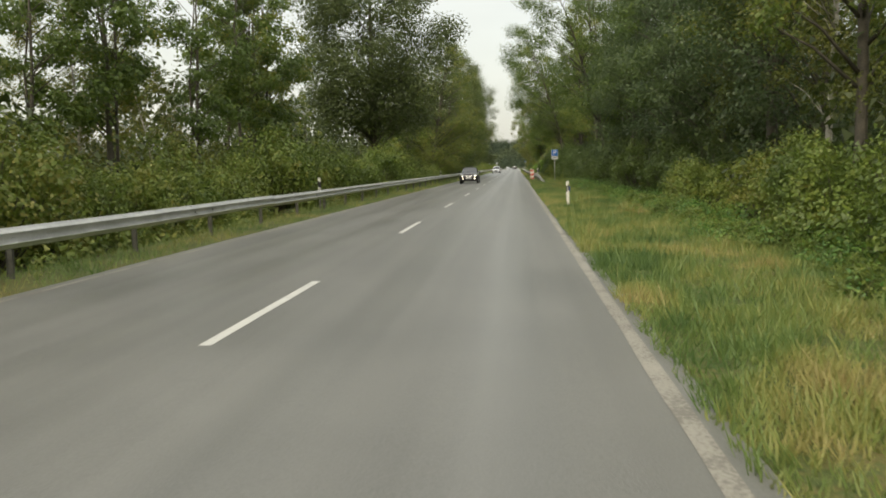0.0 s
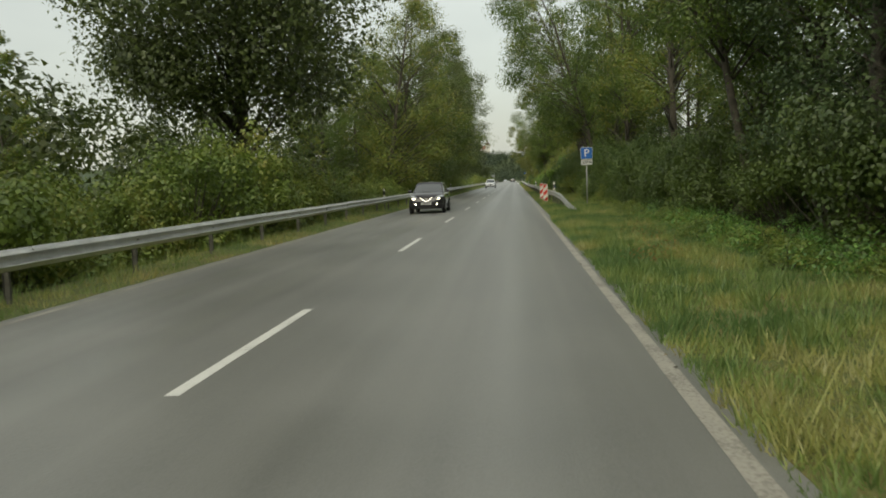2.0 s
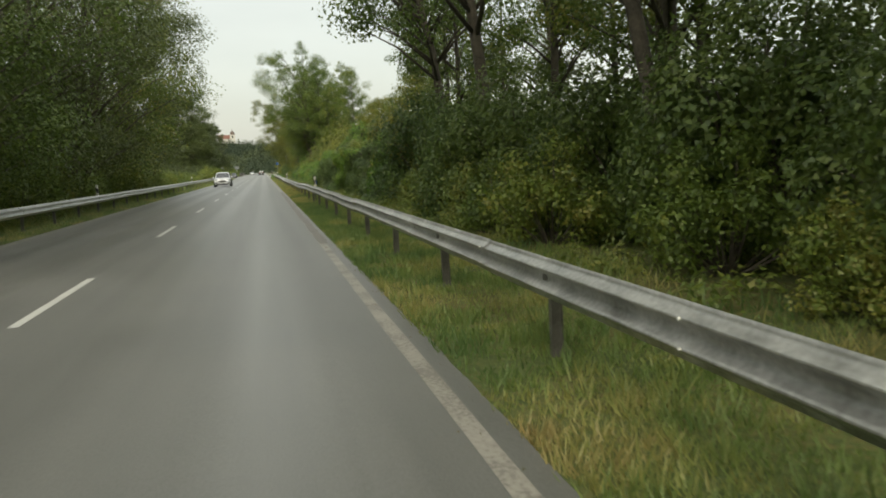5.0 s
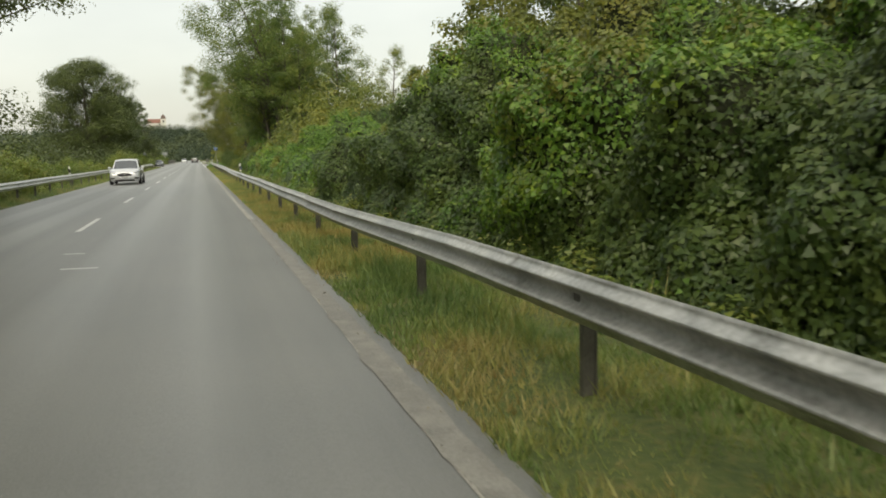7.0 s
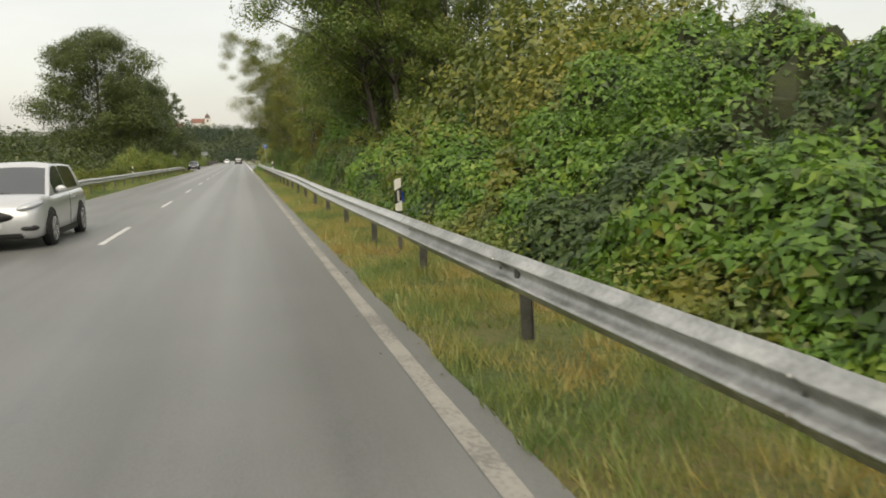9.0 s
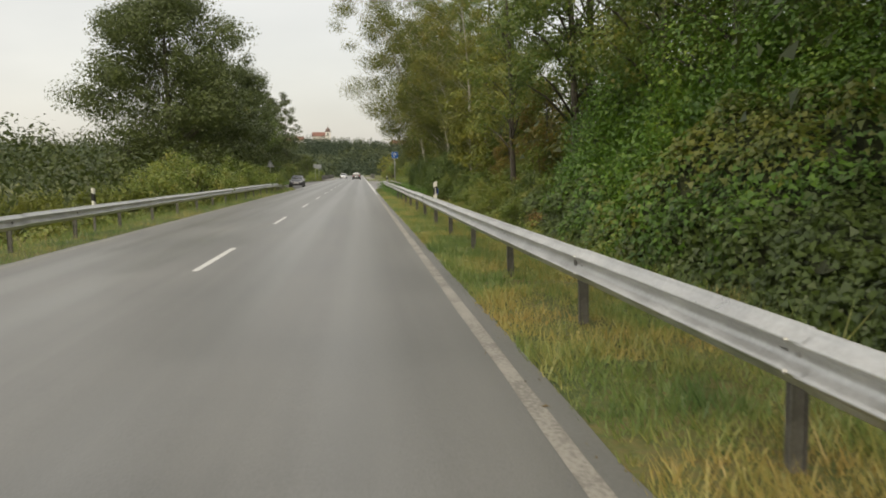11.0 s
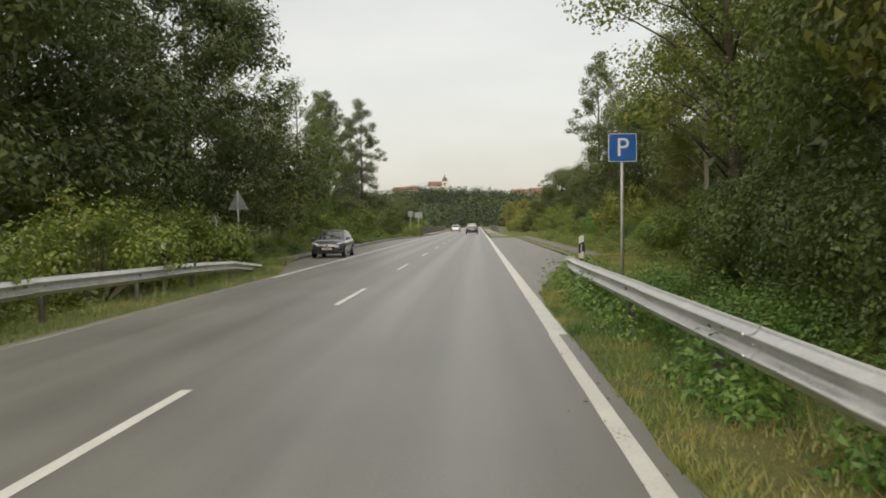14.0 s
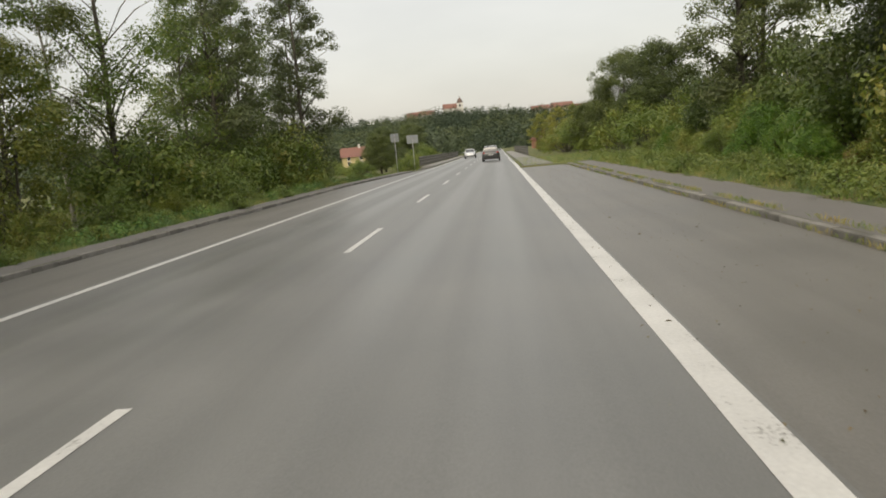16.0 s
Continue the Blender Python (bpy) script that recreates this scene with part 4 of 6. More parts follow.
# ---------------------------------------------------------------- cars
GLASS_CAR = plain("car_glass", (0.02, 0.024, 0.026), 0.05, 0.0, 0.0, 1.0)
GLASS_CAR.node_tree.nodes["Principled BSDF"].inputs["IOR"].default_value = 1.9
CHROME = plain("chrome", (0.75, 0.75, 0.76), 0.15, 1.0)
LENS = plain("lamp_glass", (0.55, 0.57, 0.6), 0.08, 0.4)
LENS_RED = plain("tail_lamp", (0.30, 0.012, 0.01), 0.15)
LAMP_ON = lamp_mat("headlamp_lit", (1.0, 0.93, 0.78), 6.0)
TRIM = plain("black_trim", (0.014, 0.014, 0.015), 0.5)
ALLOY = surface("alloy", (0.48, 0.48, 0.49), (0.62, 0.62, 0.63), rough=0.35, scale=9, fine=60, bump=0.0, metal=0.8)
CAR_GREY = plain("paint_grey", (0.085, 0.092, 0.108), 0.28, 0.6, 1.0)
CAR_BLACK = plain("paint_black", (0.016, 0.013, 0.018), 0.3, 0.2, 1.0)
CAR_SILVER = plain("paint_silver", (0.62, 0.63, 0.65), 0.32, 0.35, 1.0)
CAR_DARK = plain("paint_dark", (0.07, 0.072, 0.075), 0.35, 0.5, 1.0)


def loft(rings, material, name, cap=True):
    k = len(rings[0])
    v = [p for r in rings for p in r]
    f = [(i * k + j, i * k + (j + 1) % k, (i + 1) * k + (j + 1) % k, (i + 1) * k + j) for i in range(len(rings) - 1) for j in range(k)]
    if cap:
        f += [tuple(range(k - 1, -1, -1)), tuple((len(rings) - 1) * k + j for j in range(k))]
    return mesh_from(name, v, f, material, True)


def smooth_table(table, y):
    for a, b in zip(table, table[1:]):
        if a[0] <= y <= b[0]:
            t = (y - a[0]) / (b[0] - a[0])
            t = t * t * (3 - 2 * t)
            return [p + (q - p) * t for p, q in zip(a[1:], b[1:])]
    return list(table[0][1:] if y < table[0][0] else table[-1][1:])


PLATE_INK = plain("plate_bar", (0.16, 0.16, 0.165), 0.5)


def prism_front(outline, y0, y1):
    """A slab from an outline (x, z) between y0 and y1."""
    bm = prism(outline, -y1, -y0)
    bmesh.ops.rotate(bm, verts=bm.verts[:], matrix=Matrix.Rotation(radians(90), 3, "X"))
    return bm


def make_car(name, label, paint, length, width, height, hood_z, belt_z, hatch, lit=False, clear=0.20, wheel_r=0.31, wheelbase=2.55, grille="wide", tall_tail=False):
    """A car with its nose to +y, standing on z = 0, centred on its axles."""
    ob = thing(name, label, "car")
    hl, hw = length / 2, width / 2
    f_ov = (length - wheelbase) * 0.46
    yf, yr = hl - f_ov, hl - f_ov - wheelbase
    # lower body: y, half width, bottom, top
    low = [(-hl, hw * 0.80, clear + 0.16, belt_z - 0.22), (-hl + 0.10, hw * 0.93, clear + 0.04, belt_z - 0.05), (-hl + 0.45, hw, clear, belt_z), (0.0, hw, clear - 0.02, belt_z - 0.02),
           (yf - 0.45, hw, clear, belt_z - 0.05), (yf + 0.10, hw * 0.99, clear, hood_z), (hl - 0.30, hw * 0.965, clear + 0.01, hood_z - 0.09),
           (hl - 0.08, hw * 0.90, clear + 0.03, hood_z - 0.22), (hl, hw * 0.78, clear + 0.10, hood_z - 0.33)]
    rings = []
    for i in range(33):
        y = -hl + length * i / 32
        w, zb, zt = smooth_table(low, y)
        h = zt - zb
        half = [(0.0, zb), (w * 0.86, zb), (w * 0.955, zb + 0.06), (w * 0.985, zb + 0.30 * h), (w, zb + 0.55 * h), (w * 0.985, zb + 0.80 * h), (w * 0.93, zt - 0.02), (w * 0.80, zt + 0.005), (w * 0.4, zt + 0.025), (0.0, zt + 0.03)]
        ring = [(x, y, z) for x, z in half] + [(-x, y, z) for x, z in reversed(half[1:-1])]
        rings.append(ring)
    part("body", loft(rings, paint, "body"), paint, ob)
    # cabin: one painted shell, the windows let in as panels of their own
    ws0, ws1 = yf - 0.30, yf - 1.16           # windscreen foot and head
    tail = -hl + (0.10 if hatch else 0.40)
    knots = [(tail, 0.0), (tail + 0.16, 0.42), (tail + 0.50, 0.80), (tail + 0.95, 0.94), (-0.35, 1.0), (0.15, 0.985), (ws1, 0.88), ((ws0 + ws1) / 2, 0.46), (ws0, 0.0)]
    if tall_tail:
        knots[1:4] = [(tail + 0.10, 0.45), (tail + 0.30, 0.86), (tail + 0.75, 0.96)]
    zb = belt_z - 0.07

    def rise(y):
        for i in range(len(knots) - 1):
            if knots[i][0] <= y <= knots[i + 1][0]:
                p0, p1 = knots[i], knots[i + 1]
                m0 = (p1[1] - knots[max(0, i - 1)][1]) / max(1e-6, p1[0] - knots[max(0, i - 1)][0])
                m1 = (knots[min(len(knots) - 1, i + 2)][1] - p0[1]) / max(1e-6, knots[min(len(knots) - 1, i + 2)][0] - p0[0])
                d = p1[0] - p0[0]
                t = (y - p0[0]) / d
                return (2 * t ** 3 - 3 * t * t + 1) * p0[1] + (t ** 3 - 2 * t * t + t) * d * m0 + (3 * t * t - 2 * t ** 3) * p1[1] + (t ** 3 - t * t) * d * m1
        return 0.0

    def skin(y, u, out=0.0):
        """Cabin surface: u = 0 at the belt, 1 at the roof's middle; out: proud of it."""
        k = max(0.0, rise(y))
        w = hw * (0.93 - 0.08 * ((y + 0.3) / hl) ** 2)
        h = max(0.02, (height - zb) * k)
        if u < 0.6:
            q = u / 0.6
            return (w - 0.205 * hw * k * q ** 1.25 + out, y, zb + h * 0.90 * q)
        q = (u - 0.6) / 0.4
        a = q * math.pi / 2
        xr = (w - 0.205 * hw * k)
        return (xr * (1 - q) ** 0.62 if q < 1 else 0.0, y + out * 0.6 * (1 if y > 0 else -1) * (k < 0.95), zb + h * (0.90 + 0.10 * math.sin(a) ** 0.8) + out)

    us = [0, 0.12, 0.25, 0.38, 0.5, 0.6, 0.63, 0.68, 0.76, 0.88, 1.0]
    rings = []
    for i in range(45):
        y = tail + (ws0 - tail) * i / 44
        half = [skin(y, u) for u in us]
        rings.append(half + [(-p[0], p[1], p[2]) for p in reversed(half[:-1])])
    part("cabin", loft(rings, paint, "cabin"), paint, ob)

    def pane(name, rows, label):
        k = len(rows[0])
        v = [p for r in rows for p in r]
        f = [(i * k + j, i * k + j + 1, (i + 1) * k + j + 1, (i + 1) * k + j) for i in range(len(rows) - 1) for j in range(k - 1)]
        part(name, mesh_from(name, v, f, GLASS_CAR, True), GLASS_CAR, ob, label)

    cross = [0.66, 0.70, 0.76, 0.85, 1.0]
    for name, y0, y1 in (("windscreen", ws1 + 0.05, ws0 - 0.03), ("rear_window", tail + 0.10, tail + (0.40 if tall_tail else 0.72))):
        rows = []
        for i in range(9):
            y = y0 + (y1 - y0) * i / 8
            half = [skin(y, u, 0.008) for u in cross]
            rows.append(half + [(-p[0], p[1], p[2]) for p in reversed(half[:-1])])
        pane(name, rows, "tinted glass with the sky in it")
    for s in (1, -1):
        for y0, y1 in ((-0.22, ws1 + 0.42), (tail + 0.62, -0.30)):
            rows = []
            for i in range(11):
                y = y0 + (y1 - y0) * i / 10
                top = zb + max(0.02, (height - zb) * rise(y)) * 0.86
                foot = belt_z + 0.035 + 0.05 * max(0.0, -(y + 0.2) / hl)
                h = (height - zb) * max(0.05, rise(y)) * 0.90
                if top - foot > 0.015:
                    rows.append([(s * skin(y, 0.6 * (foot + (top - foot) * j / 3 - zb) / h, 0.006)[0], y, foot + (top - foot) * j / 3) for j in range(4)])
            if len(rows) > 1:
                pane("side_window", rows, "dark tinted window")
        part("window_trim", tube([(s * (skin(y, 0.16)[0] + 0.006), y, belt_z + 0.022 + 0.05 * max(0.0, -(y + 0.2) / hl)) for y in [tail + 0.55 + (ws1 + 0.40 - tail - 0.55) * i / 8 for i in range(9)]], 0.011, 6),
             CHROME if paint is CAR_GREY else TRIM, ob)
        part("door_seam", tube([(s * (hw * 0.99), -0.26, belt_z - 0.06), (s * (hw + 0.001), -0.24, belt_z - 0.40), (s * hw * 0.985, -0.20, clear + 0.12)], 0.004, 4), TRIM, ob)
        # mirror
        mir = bmesh.new()
        bmesh.ops.create_icosphere(mir, subdivisions=2, radius=1)
        bmesh.ops.scale(mir, vec=(0.11, 0.07, 0.075), verts=mir.verts[:])
        bmesh.ops.translate(mir, vec=(s * (hw + 0.08), ws0 - 0.28, belt_z + 0.06), verts=mir.verts[:])
        part("mirror", mir, paint, ob, smooth=True)
        part("mirror_foot", tube([(s * (hw - 0.06), ws0 - 0.28, belt_z), (s * (hw + 0.05), ws0 - 0.28, belt_z + 0.03)], 0.025, 6), TRIM, ob)
        for yy in (-0.05, -0.95):
            part("door_handle", box(s * (hw + 0.004) - 0.015, s * (hw + 0.004) + 0.015, yy - 0.09, yy + 0.09, belt_z - 0.17, belt_z - 0.14, 0.006), paint, ob)
        part("sill", box(s * hw * 0.965 - 0.02, s * hw * 0.965 + 0.03, yr + 0.40, yf - 0.40, clear - 0.03, clear + 0.09, 0.015), TRIM, ob)
        for yy in (yf, yr):
            # dark arch lip and wheel
            arch = []
            pts = [(s * (hw * 0.975), yy + (wheel_r + 0.055) * math.cos(a), wheel_r + (wheel_r + 0.055) * math.sin(a)) for a in [radians(-12 + 204 * i / 14) for i in range(15)]]
            part("wheel_arch", tube(pts, 0.035, 6), TRIM, ob)
            well = bmesh.new()
            bmesh.ops.create_cone(well, cap_ends=True, segments=24, radius1=wheel_r + 0.045, radius2=wheel_r + 0.045, depth=0.10)
            bmesh.ops.rotate(well, verts=well.verts[:], matrix=Matrix.Rotation(radians(90), 3, "Y"))
            bmesh.ops.translate(well, verts=well.verts[:], vec=(s * (hw - 0.047), yy, wheel_r + 0.01))
            part("wheel_well", well, TRIM, ob)
            wheel = thing("wheel", "", "")
            wheel.parent = ob
            wheel.matrix_basis = pose(s * (hw - 0.06), yy, wheel_r, 0, 0, 0)
            prof = [(-0.09, wheel_r * 0.66), (-0.10, wheel_r * 0.9), (-0.07, wheel_r), (0.07, wheel_r), (0.10, wheel_r * 0.9), (0.09, wheel_r * 0.66)]
            part("tyre", loft([[(px, pr * math.cos(a), pr * math.sin(a)) for px, pr in prof] for a in [2 * math.pi * i / 28 for i in range(29)]], RUBBER, "tyre", False), RUBBER, wheel)
            rim = bmesh.new()
            bmesh.ops.create_cone(rim, cap_ends=True, segments=28, radius1=wheel_r * 0.67, radius2=wheel_r * 0.67, depth=0.14)
            bmesh.ops.rotate(rim, verts=rim.verts[:], matrix=Matrix.Rotation(radians(90), 3, "Y"))
            part("disc", rim, TRIM, wheel)
            for q in range(5):
                a = q * 2 * math.pi / 5 + 0.3
                sp = box(s * 0.082 - 0.014, s * 0.082 + 0.014, -0.045, 0.045, 0.03, wheel_r * 0.66, 0.008)
                bmesh.ops.rotate(sp, verts=sp.verts[:], matrix=Matrix.Rotation(a, 3, "X"))
                part("spoke", sp, ALLOY, wheel)
            ringp = [(s * 0.088, wheel_r * 0.64 * math.cos(a), wheel_r * 0.64 * math.sin(a)) for a in [2 * math.pi * i / 24 for i in range(25)]]
            part("rim", tube(ringp, 0.02, 6), ALLOY, wheel)
        # lamps
        lamp = bmesh.new()
        bmesh.ops.create_icosphere(lamp, subdivisions=3, radius=1)
        bmesh.ops.scale(lamp, vec=(0.26, 0.15, 0.066), verts=lamp.verts[:])
        bmesh.ops.rotate(lamp, verts=lamp.verts[:], matrix=Matrix.Rotation(radians(-s * 14), 3, "Y"))
        bmesh.ops.rotate(lamp, verts=lamp.verts[:], matrix=Matrix.Rotation(radians(-s * 38), 3, "Z"))
        bmesh.ops.translate(lamp, vec=(s * hw * 0.76, hl - 0.20, hood_z - 0.19), verts=lamp.verts[:])
        part("headlamp", lamp, LENS, ob, "clear headlamp", smooth=True)
        if lit:
            for zz, xx, rr in ((hood_z - 0.30, hw * 0.70, 0.085), (clear + 0.24, hw * 0.62, 0.075)):
                bulb = bmesh.new()
                bmesh.ops.create_icosphere(bulb, subdivisions=2, radius=rr)
                bmesh.ops.translate(bulb, vec=(s * xx, hl - 0.10 if zz > 0.5 else hl - 0.05, zz), verts=bulb.verts[:])
                part("lit_lamp", bulb, LAMP_ON, ob, "round lamp switched on", smooth=True)
        fog = bmesh.new()
        bmesh.ops.create_icosphere(fog, subdivisions=2, radius=1)
        bmesh.ops.scale(fog, vec=(0.17, 0.09, 0.06), verts=fog.verts[:])
        bmesh.ops.rotate(fog, verts=fog.verts[:], matrix=Matrix.Rotation(radians(-s * 25), 3, "Z"))
        bmesh.ops.translate(fog, vec=(s * hw * 0.76, hl - 0.07, clear + 0.22), verts=fog.verts[:])
        part("fog_lamp_recess", fog, TRIM, ob, smooth=True)
        tl = bmesh.new()
        bmesh.ops.create_icosphere(tl, subdivisions=2, radius=1)
        bmesh.ops.scale(tl, vec=(0.15, 0.10, 0.11), verts=tl.verts[:])
        bmesh.ops.translate(tl, vec=(s * hw * 0.78, -hl + 0.10, belt_z - 0.16), verts=tl.verts[:])
        part("tail_lamp", tl, LENS_RED, ob, "red tail lamp", smooth=True)
        part("wiper", tube([(s * 0.05 - 0.25, ws0 + 0.02, belt_z - 0.02), (s * 0.05 + 0.32, ws0 - 0.06, belt_z + 0.05)], 0.012, 5), TRIM, ob)
    # nose: grille, lower intake, plates
    gw = hw * (0.60 if grille == "oval" else 0.52 if grille == "wide" else 0.42)
    if grille == "oval":
        gr = bmesh.new()
        bmesh.ops.create_icosphere(gr, subdivisions=3, radius=1)
        bmesh.ops.scale(gr, vec=(gw, 0.135, 0.125), verts=gr.verts[:])
        bmesh.ops.translate(gr, vec=(0, hl - 0.075, hood_z - 0.38), verts=gr.verts[:])
        part("grille", gr, TRIM, ob, "wide dark oval grille", smooth=True)
        for q in (-1, 0, 1):
            part("grille_bar", tube([(-gw * 0.8, hl - 0.02, hood_z - 0.38 + q * 0.045), (0, hl + 0.058, hood_z - 0.38 + q * 0.045), (gw * 0.8, hl - 0.02, hood_z - 0.38 + q * 0.045)], 0.005, 5), POLE, ob)
    elif grille == "hex":
        part("grille", prism_front([(-gw * 1.25, clear + 0.36), (-gw * 0.95, clear + 0.07), (gw * 0.95, clear + 0.07), (gw * 1.25, clear + 0.36)], hl - 0.14, hl + 0.012), TRIM, ob, "dark six-sided grille")
        part("grille_slot", box(-gw * 0.9, gw * 0.9, hl - 0.16, hl + 0.006, hood_z - 0.385, hood_z - 0.345, 0.012), TRIM, ob)
    else:
        part("grille", box(-gw, gw, hl - 0.16, hl - 0.012, hood_z - 0.42, hood_z - 0.26, 0.03), TRIM, ob, "dark grille")
    if grille == "vee":
        for s in (1, -1):
            part("grille_trim", tube([(s * 0.30, hl - 0.05, hood_z - 0.22), (s * 0.10, hl + 0.012, hood_z - 0.40), (0, hl + 0.016, hood_z - 0.41)], 0.025, 6), CHROME, ob, "chrome grille trim")
    elif grille == "wide":
        part("grille_trim", tube([(-gw, hl - 0.10, hood_z - 0.25), (0, hl - 0.015, hood_z - 0.27), (gw, hl - 0.10, hood_z - 0.25)], 0.014, 6), CHROME, ob, "chrome grille trim")
    part("intake", box(-hw * 0.66, hw * 0.66, hl - 0.18, hl + 0.014, clear + 0.03, clear + 0.17, 0.04), TRIM, ob, "dark lower intake")
    part("badge", tube([(0, hl - 0.03, hood_z - 0.30), (0, hl + 0.012, hood_z - 0.30)], 0.045, 12), CHROME, ob)
    for y0, y1, zz in ((hl - 0.02, hl + 0.032, clear + 0.28), (-hl - 0.018, -hl + 0.02, belt_z - 0.38)):
        plate = part("number_plate", box(-0.26, 0.26, y0, y1, zz - 0.055, zz + 0.055, 0.008), SIGN_WHITE, ob, "white number plate")
        yy = y1 + 0.001 if y0 > 0 else y0 - 0.001
        part("plate_bar", box(-0.19, 0.19, yy - 0.001, yy + 0.001, zz - 0.026, zz + 0.026), PLATE_INK, plate)
    part("rear_bumper", box(-hw * 0.84, hw * 0.84, -hl - 0.02, -hl + 0.2, clear + 0.02, clear + 0.20, 0.05), TRIM, ob)
    return ob


def put_car(ob, x, y, turn):
    ob.matrix_basis = pose(x, y, gz(x) if abs(x) < 4.12 else gz(4.12) - 0.008 * (abs(x) - 4.12), 0, 0, turn)


put_car(make_car("parked_car", "dark grey hatchback parked empty in the lay-by", CAR_GREY, 4.03, 1.72, 1.47, 0.93, 0.95, True, grille="hex"), -5.15, 303.85, 180)
put_car(make_car("oncoming_car", "black compact crossover with its headlamps on", CAR_BLACK, 4.14, 1.77, 1.57, 1.02, 1.04, True, lit=True, grille="vee", wheel_r=0.34, clear=0.22), -1.78, 71.6, 180)
put_car(make_car("oncoming_car", "silver-white people carrier on the other lane", CAR_SILVER, 4.80, 1.88, 1.66, 1.02, 1.03, True, wheel_r=0.34, wheelbase=2.85, grille="oval", tall_tail=True), -1.92, 182.4, 180)
put_car(make_car("leading_car", "dark grey sport utility car seen from behind", CAR_DARK, 4.50, 1.86, 1.68, 1.05, 1.06, True, wheel_r=0.35, wheelbase=2.65, clear=0.22, tall_tail=True), 1.85, 385.6, 0)
put_car(make_car("distant_car", "pale car far off on the other lane", CAR_SILVER, 4.40, 1.78, 1.48, 0.95, 0.98, True), -1.9, 428.0, 180)

# ---------------------------------------------------------------- trees and bushes
T_ASH = [make_tree(s, h, r, b, c, n, 0.115, LEAF_TREE, BARK, lean=ln, trunk_r=tr, form=fm, label="tall broad-leaved tree with dark green leaves")
         for s, h, r, b, c, n, ln, tr, fm in ((1, 18, 4.0, 4.2, 66, 26000, 0.8, 0.20, 0.9), (2, 19, 4.3, 4.0, 70, 28000, 1.4, 0.24, 0.85))]
T_BACK = [make_tree(s, h, r, b, c, n, 0.135, LEAF_TREE, BARK, lean=0.5, trunk_r=tr, form=0.9, label="tall broad-leaved tree with dark green leaves")
          for s, h, r, b, c, n, tr in ((3, 17, 4.3, 2.8, 60, 19000, 0.18), (11, 19, 4.8, 2.4, 66, 21000, 0.22))]
T_COOL = make_tree(67, 18, 4.4, 1.6, 90, 40000, 0.11, LEAF_COOL, BARK, lean=0.6, trunk_r=0.22, form=0.95, droop=0.6, label="tall dense tree with cool dark green hanging foliage")
T_HIGH = [make_tree(s, h, r, b, c, n, 0.12, LEAF_TREE, BARK, lean=ln, trunk_r=tr, form=fm, label="tall slim tree with a bare trunk and a thin high crown")
          for s, h, r, b, c, n, ln, tr, fm in ((41, 20, 3.0, 4.6, 54, 15000, 0.8, 0.18, 0.72), (42, 22, 3.3, 5.4, 58, 16000, 1.6, 0.22, 0.72), (43, 17, 2.7, 3.6, 46, 12500, 0.3, 0.14, 0.8))]
T_LEAN = make_tree(13, 19, 4.6, 7.5, 62, 15000, 0.15, LEAF_TREE, BARK, lean=5.0, trunk_r=0.24, form=0.85, label="tall tree leaning over the road")
T_ARCH = [make_tree(s, 18, r, b, 64, 30000, 0.115, LEAF_TREE, BARK, lean=6.0, trunk_r=0.18, form=1.05, bow=1.5, label="tall tree slanting out over the road")
          for s, r, b in ((61, 4.4, 6.2), (62, 4.7, 5.4))]
T_BARCH = make_tree(66, 17, 4.2, 5.6, 66, 34000, 0.095, LEAF_BIRCH, BARK_BIRCH, lean=6.0, trunk_r=0.14, form=1.05, bow=1.5, droop=0.9, label="white-barked birch slanting out over the road")
T_AVENUE = [make_tree(s, h, r, b, 84, 40000, 0.13, LEAF_OAK if s == 63 else LEAF_TREE, BARK, lean=3.2, trunk_r=0.27, form=1.05, bow=1.1, label="tall dark green tree with a spreading crown over the road")
            for s, h, r, b in ((63, 19, 5.4, 3.0), (64, 18, 5.8, 2.6))]
T_THIN = [make_tree(s, h, r, b, c, n, 0.16, LEAF_TREE, BARK, lean=0.8, trunk_r=0.12, label="slender woodland tree with a thin green crown", stems=st)
          for s, h, r, b, c, n, st in ((4, 15, 2.5, 4.5, 38, 7600, 2), (5, 17, 2.7, 6.0, 38, 7800, 1))]
T_OAK = [make_tree(s, h, r, b, c, n, 0.20, LEAF_OAK, BARK, trunk_r=0.38, dome=True, label="broad dark green oak with a rounded crown")
         for s, h, r, b, c, n in ((6, 19, 8.2, 3.0, 190, 110000), (7, 16, 6.9, 2.5, 160, 64000))]
T_GREAT = make_tree(65, 24, 8.3, 6.6, 140, 82000, 0.21, LEAF_OAK, BARK, trunk_r=0.42, form=0.95, label="great dark tree with a high spreading crown")
T_BIRCH = [make_tree(s, h, r, b, c, n, 0.11, LEAF_BIRCH, BARK_BIRCH, lean=ln, trunk_r=0.13, droop=0.9, label="white-barked birch with drooping yellowish green twigs", form=0.9)
           for s, h, r, b, c, n, ln in ((8, 17, 3.4, 4.0, 60, 27000, 1.0), (9, 15, 3.6, 3.2, 56, 26000, 3.6))]
T_POPLAR = make_tree(10, 20, 3.6, 2.0, 84, 26000, 0.16, LEAF_POPLAR, BARK, trunk_r=0.22, form=1.0, label="tall upright tree with greyish green leaves")
T_AUTUMN = make_tree(12, 8.5, 2.8, 1.2, 46, 10500, 0.13, LEAF_AUTUMN, BARK, trunk_r=0.09, stems=2, label="small tree turning autumn yellow and brown")
T_GOLD = make_tree(14, 7.5, 2.6, 0.8, 46, 10500, 0.13, LEAF_GOLD, BARK, trunk_r=0.08, stems=3, label="young tree with yellowish green leaves")

